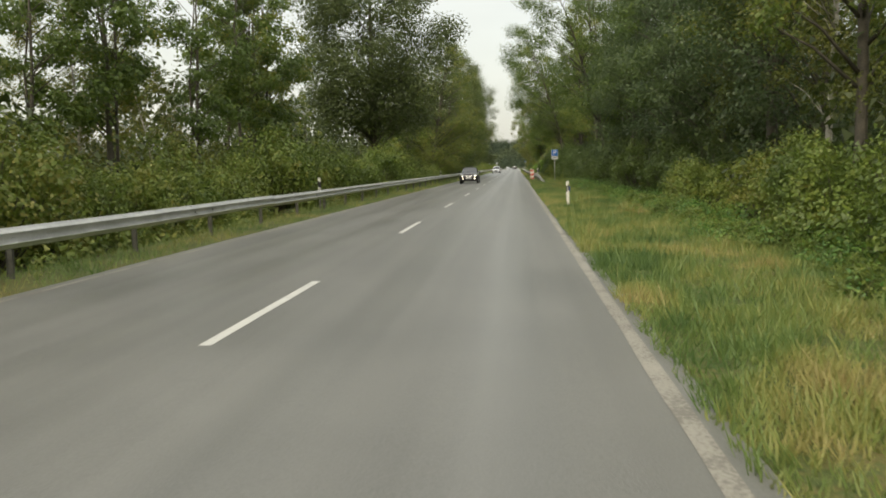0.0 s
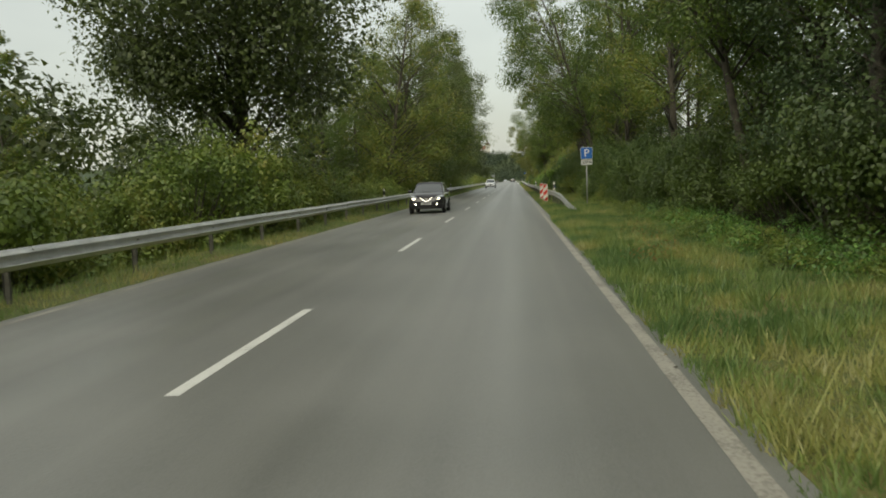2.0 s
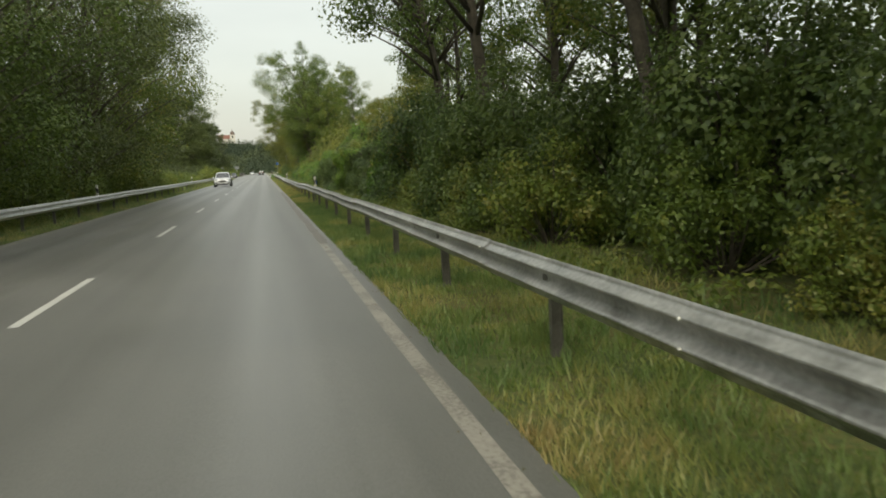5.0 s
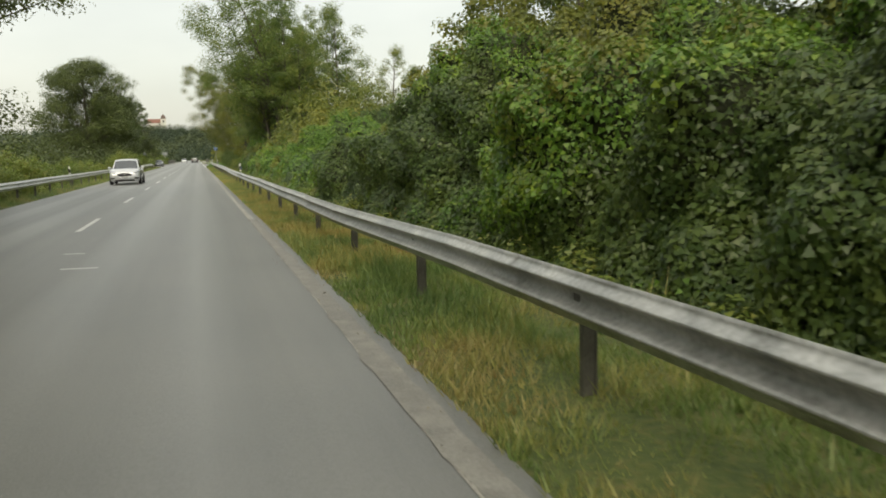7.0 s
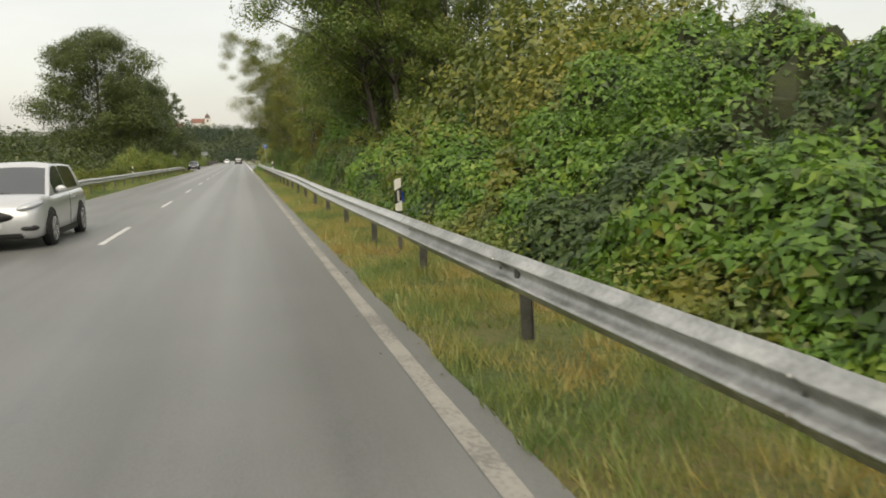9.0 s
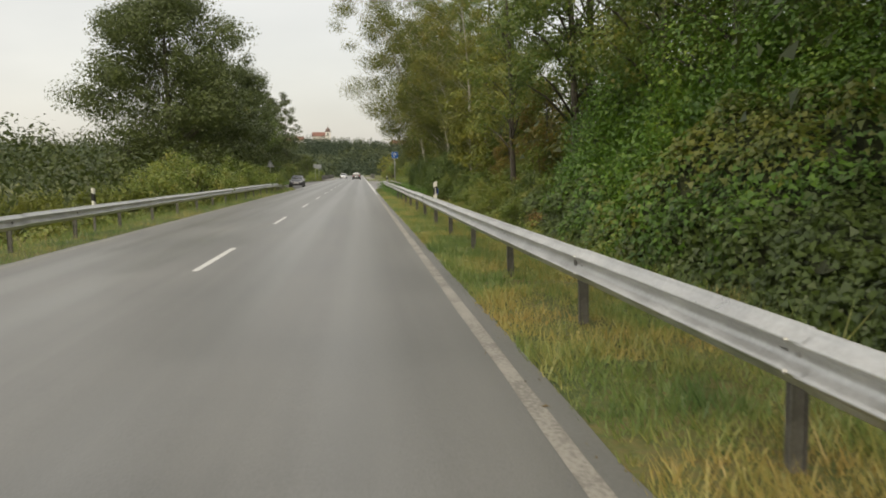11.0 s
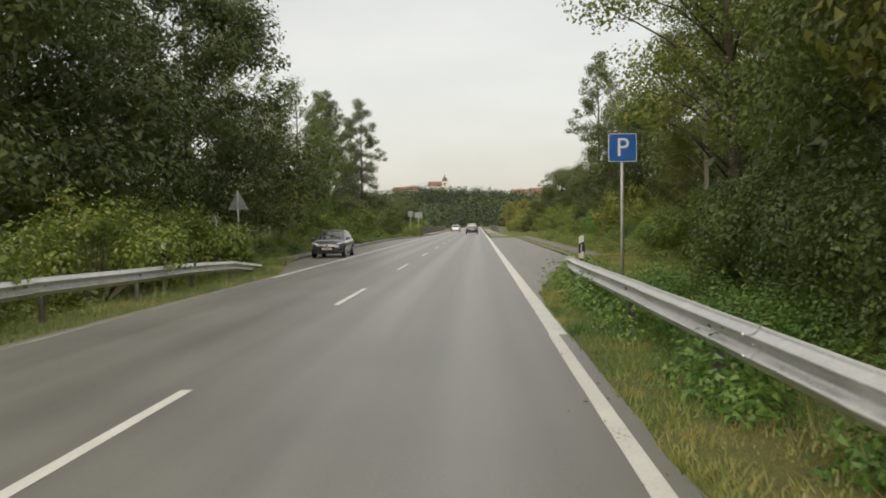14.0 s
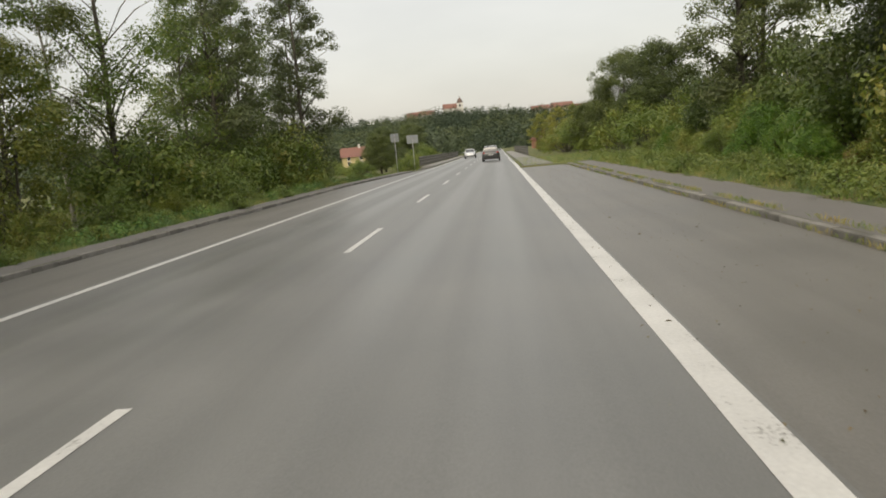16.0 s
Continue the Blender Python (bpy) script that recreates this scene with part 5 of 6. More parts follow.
B_SHRUB = [make_bush(s, 3.0, 1.9, 34, n, 0.095, LEAF_SHRUB, "dense green roadside shrub") for s, n in ((21, 9500), (22, 9500))]
B_DARK = [make_bush(s, 3.4, 1.8, 36, n, 0.09, LEAF_DARK, "dark green shrub at the edge of the wood", corners=4) for s, n in ((30, 9500), (32, 9500))]
B_LO = [make_bush(s, 3.0, 1.9, 34, n, 0.092, LEAF_HERB if s == 29 else LEAF_SHRUB, "dense green shrub behind the barrier", corners=4) for s, n in ((28, 8000), (29, 8000))]
M_VINE = [make_mound(s, 3.0, 2.0, 40, n, 0.066, LEAF_VINE, "rounded bush overgrown with green climbers") for s, n in ((23, 16000), (24, 16000))]
M_NEAR = [make_mound(s, 4.2, 2.7, 62, 28000, 0.07, m, "tall thicket smothered in green climbers") for s, m in ((48, LEAF_VINE), (49, LEAF_HEDGE))]
M_SHRUB = [make_mound(s, 3.4, 2.0, 50, n, 0.073, LEAF_HEDGE, "tall leafy green hedge shrub") for s, n in ((45, 13500), (46, 13500))]
M_GOLD = [make_mound(47, 3.2, 2.2, 42, 11500, 0.077, LEAF_GOLD, "mound of climbers turning yellowish green")]
B_WILLOW = [make_bush(s, 3.2, 1.9, 34, n, 0.22, LEAF_WILLOW, "yellowish green willow shrub with upright shoots", upright=True, slim=0.25, name="willow_shrub") for s, n in ((25, 6000),)]
B_AUTUMN = [make_bush(26, 2.4, 1.6, 30, 5200, 0.11, LEAF_AUTUMN, "shrub with yellow and reddish brown autumn leaves")]
B_SCRUB = [make_bush(s, 3.0, 2.1, 36, 9000, 0.08, LEAF_SCRUB, "olive-brown twiggy scrub on open ground", corners=4) for s in (35, 36)]
B_HERB = [make_bush(27, 0.9, 1.0, 26, 3400, 0.08, LEAF_HERB, "low nettles and herbs at the verge", slim=0.5, name="weeds")]

used = set()
vr = np.random.default_rng(77)


def plant(kinds, x, y, scale=1.0, tall=1.0, turn=None, z=None):
    k = kinds[int(vr.integers(len(kinds)))] if isinstance(kinds, list) else kinds
    zz = ground_z(x, y) - 0.05 if z is None else z
    t = float(vr.random() * 360) if turn is None else turn
    if k.name.startswith("overgrown"):
        t = float(vr.normal(0, 24)) + (180 if x < 0 else 0)
    if k.name not in used:
        used.add(k.name)
        k.matrix_basis = pose(x, y, zz, 0, 0, t) @ Matrix.Diagonal((scale, scale, scale * tall, 1))
        return k
    return place(k, x, y, zz, t, scale, tall)


def row(kinds, x, spread, y0, y1, step, s0, s1, turn=None, tall=1.0):
    y = y0
    while y < y1:
        plant(kinds, x + vr.normal(0, spread), y + vr.normal(0, step * 0.2), s0 + (s1 - s0) * vr.random(), tall, None if turn is None else turn + vr.normal(0, 25))
        y += step


# right of the road, by stretches
row(B_HERB, 7.7, 0.3, -4, 78, 1.5, 0.6, 1.0)
row(B_SHRUB, 9.3, 0.4, -6, 24, 2.6, 0.8, 1.15, tall=1.05)
row(B_DARK, 9.9, 0.4, 24, 74, 2.4, 0.8, 1.2, tall=1.05)
row(T_ASH, 12.2, 0.6, -14, 2, 7.0, 0.7, 0.85)
row(T_COOL, 12.2, 0.6, 20, 54, 4.4, 0.85, 1.1)
row(T_ASH, 12.2, 0.6, 55, 66, 6.0, 0.9, 1.1)
row(T_BIRCH, 11.6, 0.8, 4, 26, 6.5, 0.8, 1.0)
row(T_HIGH, 10.8, 0.6, -4, 66, 9.0, 0.85, 1.0)
row(T_BACK, 16.5, 1.0, 34, 66, 8.0, 0.85, 1.0)
row(M_SHRUB, 9.8, 0.45, 66, 120, 2.7, 0.85, 1.3)
row(B_SHRUB, 8.4, 0.25, 78, 120, 3.1, 0.55, 0.8)
row(T_HIGH, 11.2, 0.6, 68, 128, 6.4, 0.9, 1.1, turn=0)
row(T_HIGH, 14.8, 1.0, 66, 136, 7.0, 0.85, 1.05)
plant(T_ARCH, 8.9, 90, 1.0, 1.0, 0)
plant(T_ARCH, 9.4, 99, 0.95, 1.0, -15)
plant(T_LEAN, 9.6, 110.5, 1.0, 1.0, 0)
plant(T_LEAN, 10.0, 118, 0.9, 1.0, -25)
plant(T_ARCH, 10.0, 56, 0.9, 1.0, 10)
plant(T_ARCH, 10.2, 206, 1.0, 1.0, 8)
plant(T_LEAN, 10.6, 203, 0.95, 1.0, 10)
for x, y, sc in ((12.0, 199.5, 1.0), (13.6, 204.5, 1.1), (10.6, 209, 0.95), (15.4, 200.5, 1.0)):
    plant(T_ASH, x, y, sc)
plant(T_BARCH, 8.3, 266.5, 1.0, 1.0, 5)
plant(T_BARCH, 10.2, 258, 0.9, 1.0, -12)
row(T_BACK, 14.0, 0.8, 264, 276, 7.5, 0.85, 1.0)
row(T_GOLD, 12.0, 0.5, 134, 151, 4.0, 0.75, 1.0)
plant(M_GOLD, 12.8, 184, 1.72)
plant(M_GOLD, 14.6, 189, 1.5)
plant(M_VINE, 10.6, 178, 1.2)
row(T_HIGH, 14.4, 0.8, 137, 152, 4.5, 0.85, 1.0)
for x, y, s in ((20, 196, 0.62), (24, 204, 0.7), (29, 198, 0.62), (34, 206, 0.68), (39, 196, 0.62), (44, 204, 0.66), (30, 184, 0.56), (37, 178, 0.58), (27, 172, 0.5), (33, 165, 0.52)):
    plant(T_BACK, x, y, s)
row(B_SCRUB, 18.0, 1.0, 157, 200, 3.0, 0.75, 1.05)
row(B_SCRUB, 22.5, 1.4, 156, 204, 3.6, 0.85, 1.2)
row(B_SCRUB + B_LO, 28.0, 1.6, 156, 206, 4.2, 1.0, 1.5)
row(B_DARK, 11.2, 0.4, 198, 212, 2.5, 1.0, 1.3)
row(T_HIGH, 10.8, 0.6, 203, 230, 5.0, 0.85, 1.0)
row(T_BACK, 15.0, 0.8, 200, 214, 7.0, 0.8, 0.95)
row(T_ASH, 12.6, 0.5, 209, 225, 5.0, 0.9, 1.0)
row(M_NEAR, 11.0, 0.3, 213, 225, 3.6, 0.95, 1.15)
row(T_HIGH, 15.5, 0.8, 214, 228, 6.5, 0.8, 0.95)
row(T_THIN, 13.0, 1.2, 262, 274, 6.0, 0.85, 1.1)
row(T_ASH, 12.4, 0.6, 259, 282, 5.5, 0.85, 1.0)
row(T_THIN, 14.0, 2.0, 240, 262, 6.0, 0.32, 0.42)
for x, y, s in ((11.6, 233, 0.7), (10.6, 242.5, 1.05), (9.4, 248, 0.75)):
    plant(T_GOLD, x, y, s)
for x, y, sc in ((10.9, 230.5, 0.9), (11.8, 226.5, 1.0), (13.2, 231.5, 0.95), (12.4, 235.5, 0.9)):
    plant(T_HIGH, x, y, sc)
plant(T_HIGH[0], 9.06, 235.5, 0.8, 1.0, 0)
for x, y, s in ((10.2, 234.5, 0.62), (11.4, 238, 0.8), (9.8, 240.5, 0.65), (12.6, 243, 0.9)):
    plant(T_AUTUMN, x, y, s)
plant(T_GOLD, 9.8, 247, 1.2)
plant(T_AUTUMN, 10.4, 244, 0.6)
row(B_DARK + B_SHRUB + B_AUTUMN, 7.9, 0.25, 224, 240, 1.4, 0.42, 0.62)
row(B_DARK, 9.4, 0.25, 224, 233, 1.8, 0.55, 0.7)
row(B_AUTUMN + B_SHRUB + B_AUTUMN, 10.4, 0.4, 229, 252, 2.2, 0.9, 1.15)
row(B_AUTUMN + B_SHRUB + B_DARK, 8.4, 0.3, 241, 252, 2.3, 0.6, 0.9)
row(M_SHRUB, 8.6, 0.3, 252, 279, 2.5, 0.75, 1.05)
for x, y, k, t, s in ((9.4, 250, 0, 10, 0.95), (9.0, 257.5, 1, 0, 0.9), (9.5, 264, 0, -20, 1.0), (8.2, 269, 1, 5, 1.1), (10.5, 273, 0, 0, 0.9)):
    plant(T_BIRCH[k], x, y, s, 1.0, t)
row(B_SHRUB, 12.2, 0.5, 281, 302, 2.4, 0.8, 1.1)
plant(B_AUTUMN, 11.9, 325.4, 0.8, 1.3)
plant(B_AUTUMN, 12.0, 319.8, 0.75, 1.2)
row(B_SHRUB + B_AUTUMN + B_SHRUB + M_VINE, 12.2, 0.5, 302, 352, 2.8, 0.5, 0.8)
row(B_SHRUB, 14.8, 0.8, 300, 318, 3.2, 0.9, 1.2)
row(B_SHRUB + B_DARK, 14.6, 0.8, 318, 352, 3.4, 1.3, 1.6)
row(B_HERB, 9.8, 0.3, 299, 350, 1.5, 0.7, 1.2)
for x, y, s in ((11.0, 286, 1.0), (12.6, 281.5, 1.0)):
    plant(T_ASH, x, y, s)
for x, y, s in ((11.4, 277.5, 1.0), (11.9, 292.5, 1.0)):
    plant(T_BIRCH[0], x, y, s)
for x, y, k, s in ((19.5, 299, 1, 0.8), (20.5, 308, 1, 0.8), (18.0, 316, 1, 0.6), (15.8, 322, 1, 0.8), (15.0, 376, 1, 0.7), (16.6, 366, 1, 0.66), (12.6, 386, 1, 0.4)):
    plant(T_OAK[k], x, y, s)
row(B_HERB, 6.3, 0.3, 266, 280, 1.5, 0.5, 0.8)
plant(T_ASH[1], 16.4, 305.5, 0.95)
plant(T_BIRCH[0], 17.4, 301, 0.9)
plant(T_BIRCH[1], 17.0, 311, 0.8)
plant(T_POPLAR, 15.0, 340, 0.9)
plant(T_ASH[1], 16.8, 342.5, 0.75)
for x, y, s in ((22, 335, 0.7), (19, 392, 0.5), (17, 408, 0.45), (19, 426, 0.45)):
    plant(T_BACK, x, y, s)
row(B_LO, 13.0, 1.5, 356, 440, 8.0, 0.8, 1.4)

# left of the road
row(B_LO + B_SHRUB[:1] + B_LO, -8.7, 0.3, -8, 165, 2.9, 0.8, 1.15, tall=1.15)
row(T_THIN, -11.0, 1.2, -12, 36, 3.6, 0.75, 1.0)
for x, y, sc in ((-11.2, 35, 0.95), (-11.8, 39, 1.0), (-12.6, 43, 0.9), (-13.4, 37, 1.0)):
    plant(T_THIN, x, y, sc)
row(T_BIRCH, -14.0, 1.5, 2, 40, 9.0, 0.6, 0.8)
row(B_SHRUB, -10.0, 0.4, 4, 62, 2.9, 1.1, 1.4)
row(B_SHRUB, -11.0, 0.5, -6, 62, 4.0, 1.25, 1.5)
# the great tree over its shrubs, then scrub, then the avenue
plant(T_GREAT, -10.9, 69.4, 1.0, 1.0, 40)
row(T_THIN, -14.0, 1.5, 36, 58, 9.0, 0.45, 0.6)
row(T_THIN, -13.5, 1.6, 80, 100, 4.6, 0.36, 0.48)
row(T_AUTUMN, -11.5, 1.0, 86, 100, 8.0, 0.55, 0.7)
row(T_AVENUE, -9.0, 0.4, 103, 166, 8.2, 0.92, 1.08, turn=180)
row(T_BACK, -12.6, 0.8, 100, 168, 8.0, 0.8, 1.0)
row(T_THIN, -15.0, 1.2, 100, 172, 9.0, 0.85, 1.1)
row(B_LO + B_WILLOW, -8.2, 0.6, 166, 216, 3.2, 0.6, 1.0)
row(T_THIN, -24.0, 4.0, 176, 250, 16.0, 0.28, 0.4)
row(B_WILLOW, -9.0, 0.5, 216, 258, 2.8, 0.9, 1.15)
row(B_LO, -8.2, 0.4, 246, 290, 2.7, 0.7, 1.05)
for x, y, k, s in ((-16.6, 287, 0, 1.06), (-13.0, 303.5, 1, 1.22)):
    plant(T_OAK[k], x, y, s, 1.0, 0)
row(B_SHRUB + B_WILLOW, -11.0, 0.5, 284, 332, 2.6, 0.7, 0.95)
row(B_SHRUB, -9.6, 0.3, 284, 300, 2.0, 0.75, 0.95)
row(B_LO, -12.0, 0.8, 332, 362, 3.4, 1.0, 1.4)
row(T_BACK, -13.4, 0.6, 333, 350, 6.0, 0.75, 0.9)
for x, y, s in ((-13.8, 313, 0.85), (-13.0, 320, 0.8), (-14.2, 329, 0.9)):
    plant(T_BIRCH, x, y, s)
plant(T_GOLD, -12.2, 322.5, 0.95)
row(T_HIGH, -15.0, 0.8, 314, 332, 6.0, 0.75, 0.9)
for x, y, s in ((-11.0, 355, 0.95), (-14.5, 348, 0.95), (-13.6, 363, 0.9), (-17, 360, 0.9), (-12.6, 342, 0.9)):
    plant(T_POPLAR, x, y, s)
row(B_HERB, -8.5, 0.3, 302, 366, 2.2, 0.7, 1.2)
for x, y, s in ((-13.6, 408, 0.42), (-15.0, 422, 0.52), (-12.6, 440, 0.52), (-15.0, 466, 0.66), (-19, 492, 0.72), (-27, 505, 0.75)):
    plant(T_OAK[1], x, y, s)
for k in range(9):
    plant(B_LO, -15 - k * 1.6, 402 + k * 5, 0.55 + 0.2 * vr.random())
row(B_LO, -9.6, 0.8, 402, 470, 9.0, 0.7, 1.2)
for x, y, s in ((9.4, 428, 0.85), (12.0, 420, 0.9), (13.6, 405, 0.8), (11.4, 441, 0.95), (15.5, 432, 1.0), (-16, 478, 1.1)):
    plant(T_GOLD, x, y, s)
for k in [T_LEAN, T_COOL, T_GREAT, T_BARCH] + T_ARCH + T_AVENUE + T_ASH + T_BACK + T_HIGH + T_THIN + T_OAK + T_BIRCH + [T_POPLAR, T_AUTUMN, T_GOLD] + B_SHRUB + B_DARK + B_LO + M_VINE + M_NEAR + M_SHRUB + M_GOLD + B_WILLOW + B_AUTUMN + B_SCRUB + B_HERB:
    if k.name not in used:
        plant(k, 26 + vr.random() * 6, 20 + vr.random() * 60)


# deeper woods: leaf masses behind the first rows
def wood_mass(name, x0, x1, y0, y1, z0, z1, clumps, n, size, label, seed, material=LEAF_FAR):
    rg = np.random.default_rng(seed)
    c = np.column_stack([rg.uniform(x0, x1, clumps), rg.uniform(y0, y1, clumps), z0 + (z1 - z0) * rg.random(clumps) ** 1.1])
    r = rg.uniform(1.2, 2.6, clumps)
    tagged(new(name, blades_mesh(name, leaves_np(rg, c, r, n, size * 1.2, 0.75, corners=3), material)), label, "woodland", kind="stuff")


wood_mass("woods_right", 19, 34, 30, 118, 0.5, 8.5, 230, 34000, 0.30, "deeper mixed woodland behind the roadside trees", 31)
wood_mass("understorey_right", 10.5, 19, -14, 118, 0.0, 3.6, 230, 30000, 0.2, "undergrowth of the wood", 37)
wood_mass("woods_right_mid", 18, 32, 206, 238, 0.3, 9.0, 90, 26000, 0.2, "deeper mixed woodland behind the roadside trees", 41)
wood_mass("woods_right_far", 20, 34, 238, 300, 0.3, 4.0, 130, 26000, 0.23, "deeper mixed woodland behind the roadside trees", 32)
wood_mass("understorey_right_far", 10.0, 19, 198, 282, 0.0, 3.6, 150, 20000, 0.2, "undergrowth of the wood", 38)
wood_mass("woods_left", -34, -19, 40, 172, 0.0, 9, 180, 24000, 0.36, "deeper mixed woodland behind the roadside trees", 33)
wood_mass("understorey_left", -19, -9.8, -14, 138, -0.5, 3.4, 210, 24000, 0.22, "undergrowth of the wood", 39)
wood_mass("thicket_left", -13, -9.8, 136, 300, -0.6, 2.0, 150, 18000, 0.2, "undergrowth and tall weeds", 40)
wood_mass("woods_left_far", -40, -22, 262, 400, 0.0, 5, 150, 28000, 0.3, "deeper mixed woodland behind the roadside trees", 34)
wood_mass("hedge_left", -34, -26, 130, 265, -0.5, 3.0, 140, 34000, 0.17, "far hedge across the field", 35)
wood_mass("woods_right_back", 24, 40, 300, 460, 0.0, 9, 170, 20000, 0.45, "deeper mixed woodland behind the roadside trees", 36)


# climbers that smother the scrub: a cover in rounded lobes with creases, over a dark sheet painted as inner shade
VINE_FORM = [
    # y, foot x and height, brow x and height, crest x and height, far x and height
    (116.5, 8.6, 0.1, 9.2, 0.3, 10.4, 0.4, 12.0, 0.3),
    (119.5, 7.7, 0.9, 8.4, 2.1, 9.8, 3.0, 12.0, 3.3),
    (134.0, 7.6, 1.1, 8.5, 2.4, 9.8, 3.4, 12.0, 3.8),
    (144.0, 7.5, 1.3, 8.4, 2.9, 9.6, 4.0, 12.0, 4.2),
    (149.5, 7.6, 1.4, 8.7, 3.2, 10.0, 4.4, 13.0, 4.4),
    (154.5, 7.2, 0.9, 8.8, 1.6, 12.0, 2.1, 20.0, 2.6),
    (172.0, 7.2, 0.7, 8.8, 1.3, 11.5, 2.1, 20.0, 2.8),
    (184.0, 7.4, 1.0, 9.2, 2.2, 12.8, 4.6, 20.0, 3.4),
    (192.0, 7.4, 1.1, 9.0, 2.2, 12.4, 3.4, 20.0, 3.2),
    (199.0, 7.3, 1.0, 8.6, 1.8, 10.5, 2.6, 16.0, 3.0),
    (208.0, 7.4, 0.9, 8.5, 1.6, 9.8, 2.2, 13.0, 2.4),
    (226.0, 7.5, 0.7, 8.4, 1.2, 9.6, 1.7, 12.0, 2.0),
    (230.0, 8.4, 0.1, 9.0, 0.3, 10.0, 0.4, 12.0, 0.3),
]


def vine_profile(y):
    """The cover's cross-section at y: a line of (x, z) from the ground up over the crest and down behind."""
    k = max(0, min(len(VINE_FORM) - 2, sum(1 for v in VINE_FORM if v[0] <= y) - 1))
    a, b = VINE_FORM[k], VINE_FORM[k + 1]
    w = ease((y - a[0]) / (b[0] - a[0]))
    f = [p + (q - p) * w for p, q in zip(a[1:], b[1:])]
    return [(f[0] - 0.45, -0.25), (f[0], f[1]), (f[2], f[3]), (f[4], f[5]), (f[6], f[7]), (f[6] + 1.2, -0.2)]


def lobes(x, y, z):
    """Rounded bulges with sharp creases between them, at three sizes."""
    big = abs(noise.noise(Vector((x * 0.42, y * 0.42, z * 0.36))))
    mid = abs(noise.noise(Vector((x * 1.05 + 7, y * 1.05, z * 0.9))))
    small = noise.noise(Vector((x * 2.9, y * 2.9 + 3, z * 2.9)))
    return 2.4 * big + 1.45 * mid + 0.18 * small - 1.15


VU = 72
vys = np.arange(116.5, 230.01, 0.22)
vgrid, vhue_shaded = np.empty((len(vys), VU + 1, 3)), np.empty((len(vys), VU + 1))
for j, y in enumerate(vys):
    pr = vine_profile(y)
    ln = [math.hypot(b[0] - a[0], b[1] - a[1]) for a, b in zip(pr, pr[1:])]
    for i in range(VU + 1):
        q, k = sum(ln) * i / VU, 0
        while k < len(ln) - 1 and q > ln[k]:
            q, k = q - ln[k], k + 1
        (ax, az), (bx, bz) = pr[k], pr[k + 1]
        w = min(1.0, q / ln[k])
        x, z = ax + (bx - ax) * w, az + (bz - az) * w
        out = lobes(x, y, z) * min(1.0, 0.2 + max(z, 0) * 0.45)
        vgrid[j, i] = (x - (bz - az) / ln[k] * out, y, max(z + (bx - ax) / ln[k] * out, -0.15))
        # leaf tone: random patches, plus light on bulges and shade in creases as colour
        vhue_shaded[j, i] = noise.noise(Vector((x * 0.30, y * 0.22, z * 0.3 + 11))) + 0.26 * max(-0.9, min(0.9, lobes(x, y, z))) - (0.34 * ease((y - 136) / 4) * ease((149 - y) / 3) * ease((3.2 - z) / 1.2)) - (0.08 if y > 199 else 0.0)
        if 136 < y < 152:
            vhue_shaded[j, i] += 0.22 * max(0.0, z - 2.3)
vnor = np.cross(np.gradient(vgrid, axis=0), np.gradient(vgrid, axis=1))
vnor /= np.linalg.norm(vnor, axis=2)[:, :, None] + 1e-9
vnor *= np.where(vnor[:, :, 2:3] - vnor[:, :, 0:1] < 0, -1.0, 1.0)


def on_grid(field, a, b):
    """Values of a field of the cover at the fractional rows a and columns b."""
    i, j = np.minimum(a.astype(int), field.shape[0] - 2), np.minimum(b.astype(int), field.shape[1] - 2)
    fa, fb = a - i, b - j
    if field.ndim == 3:
        fa, fb = fa[:, None], fb[:, None]
    return (field[i, j] * (1 - fa) + field[i + 1, j] * fa) * (1 - fb) + (field[i, j + 1] * (1 - fa) + field[i + 1, j + 1] * fa) * fb


def vine_cover(y0, y1, per_metre, size, kinds, seed):
    """Leaves over the cover from y0 to y1. kinds: name, material, label and tone band; bands follow patches, and the
    light and shade painted on bulges and creases.
    """
    rg = np.random.default_rng(seed)
    m = int((y1 - y0) * per_metre)
    a, b = (rg.uniform(y0, y1, m) - vys[0]) / 0.22, rg.random(m) ** 1.1 * VU * 0.93
    out, band = on_grid(vnor, a, b), on_grid(vhue_shaded, a, b) + rg.normal(0, 0.08, m)
    pos = on_grid(vgrid, a, b) + out * (0.08 - np.abs(rg.normal(0, 0.13, m)))[:, None] + rg.normal(0, 0.03, (m, 3))
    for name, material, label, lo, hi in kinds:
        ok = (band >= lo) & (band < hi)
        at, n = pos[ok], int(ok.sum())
        nor = out[ok] * 1.0 + rg.normal(size=(n, 3)) * 0.38 + np.array([-0.05, -0.08, 0.25])
        nor /= np.linalg.norm(nor, axis=1)[:, None]
        tan = np.cross(nor, rg.normal(size=(n, 3)))
        tan[:, 2] -= 0.7
        tan -= nor * (tan * nor).sum(1)[:, None]
        tan /= np.linalg.norm(tan, axis=1)[:, None] + 1e-9
        bit = np.cross(nor, tan)
        s = size * (0.55 + 1.25 * rg.random(n) ** 1.6)[:, None]
        v = np.stack([at - tan * s * 0.42 + bit * s * 0.48, at + tan * s * 0.68, at - tan * s * 0.34 - bit * s * 0.5], 1)
        tagged(new(name, blades_mesh(name, v, material)), label, "climbing plants", kind="stuff")


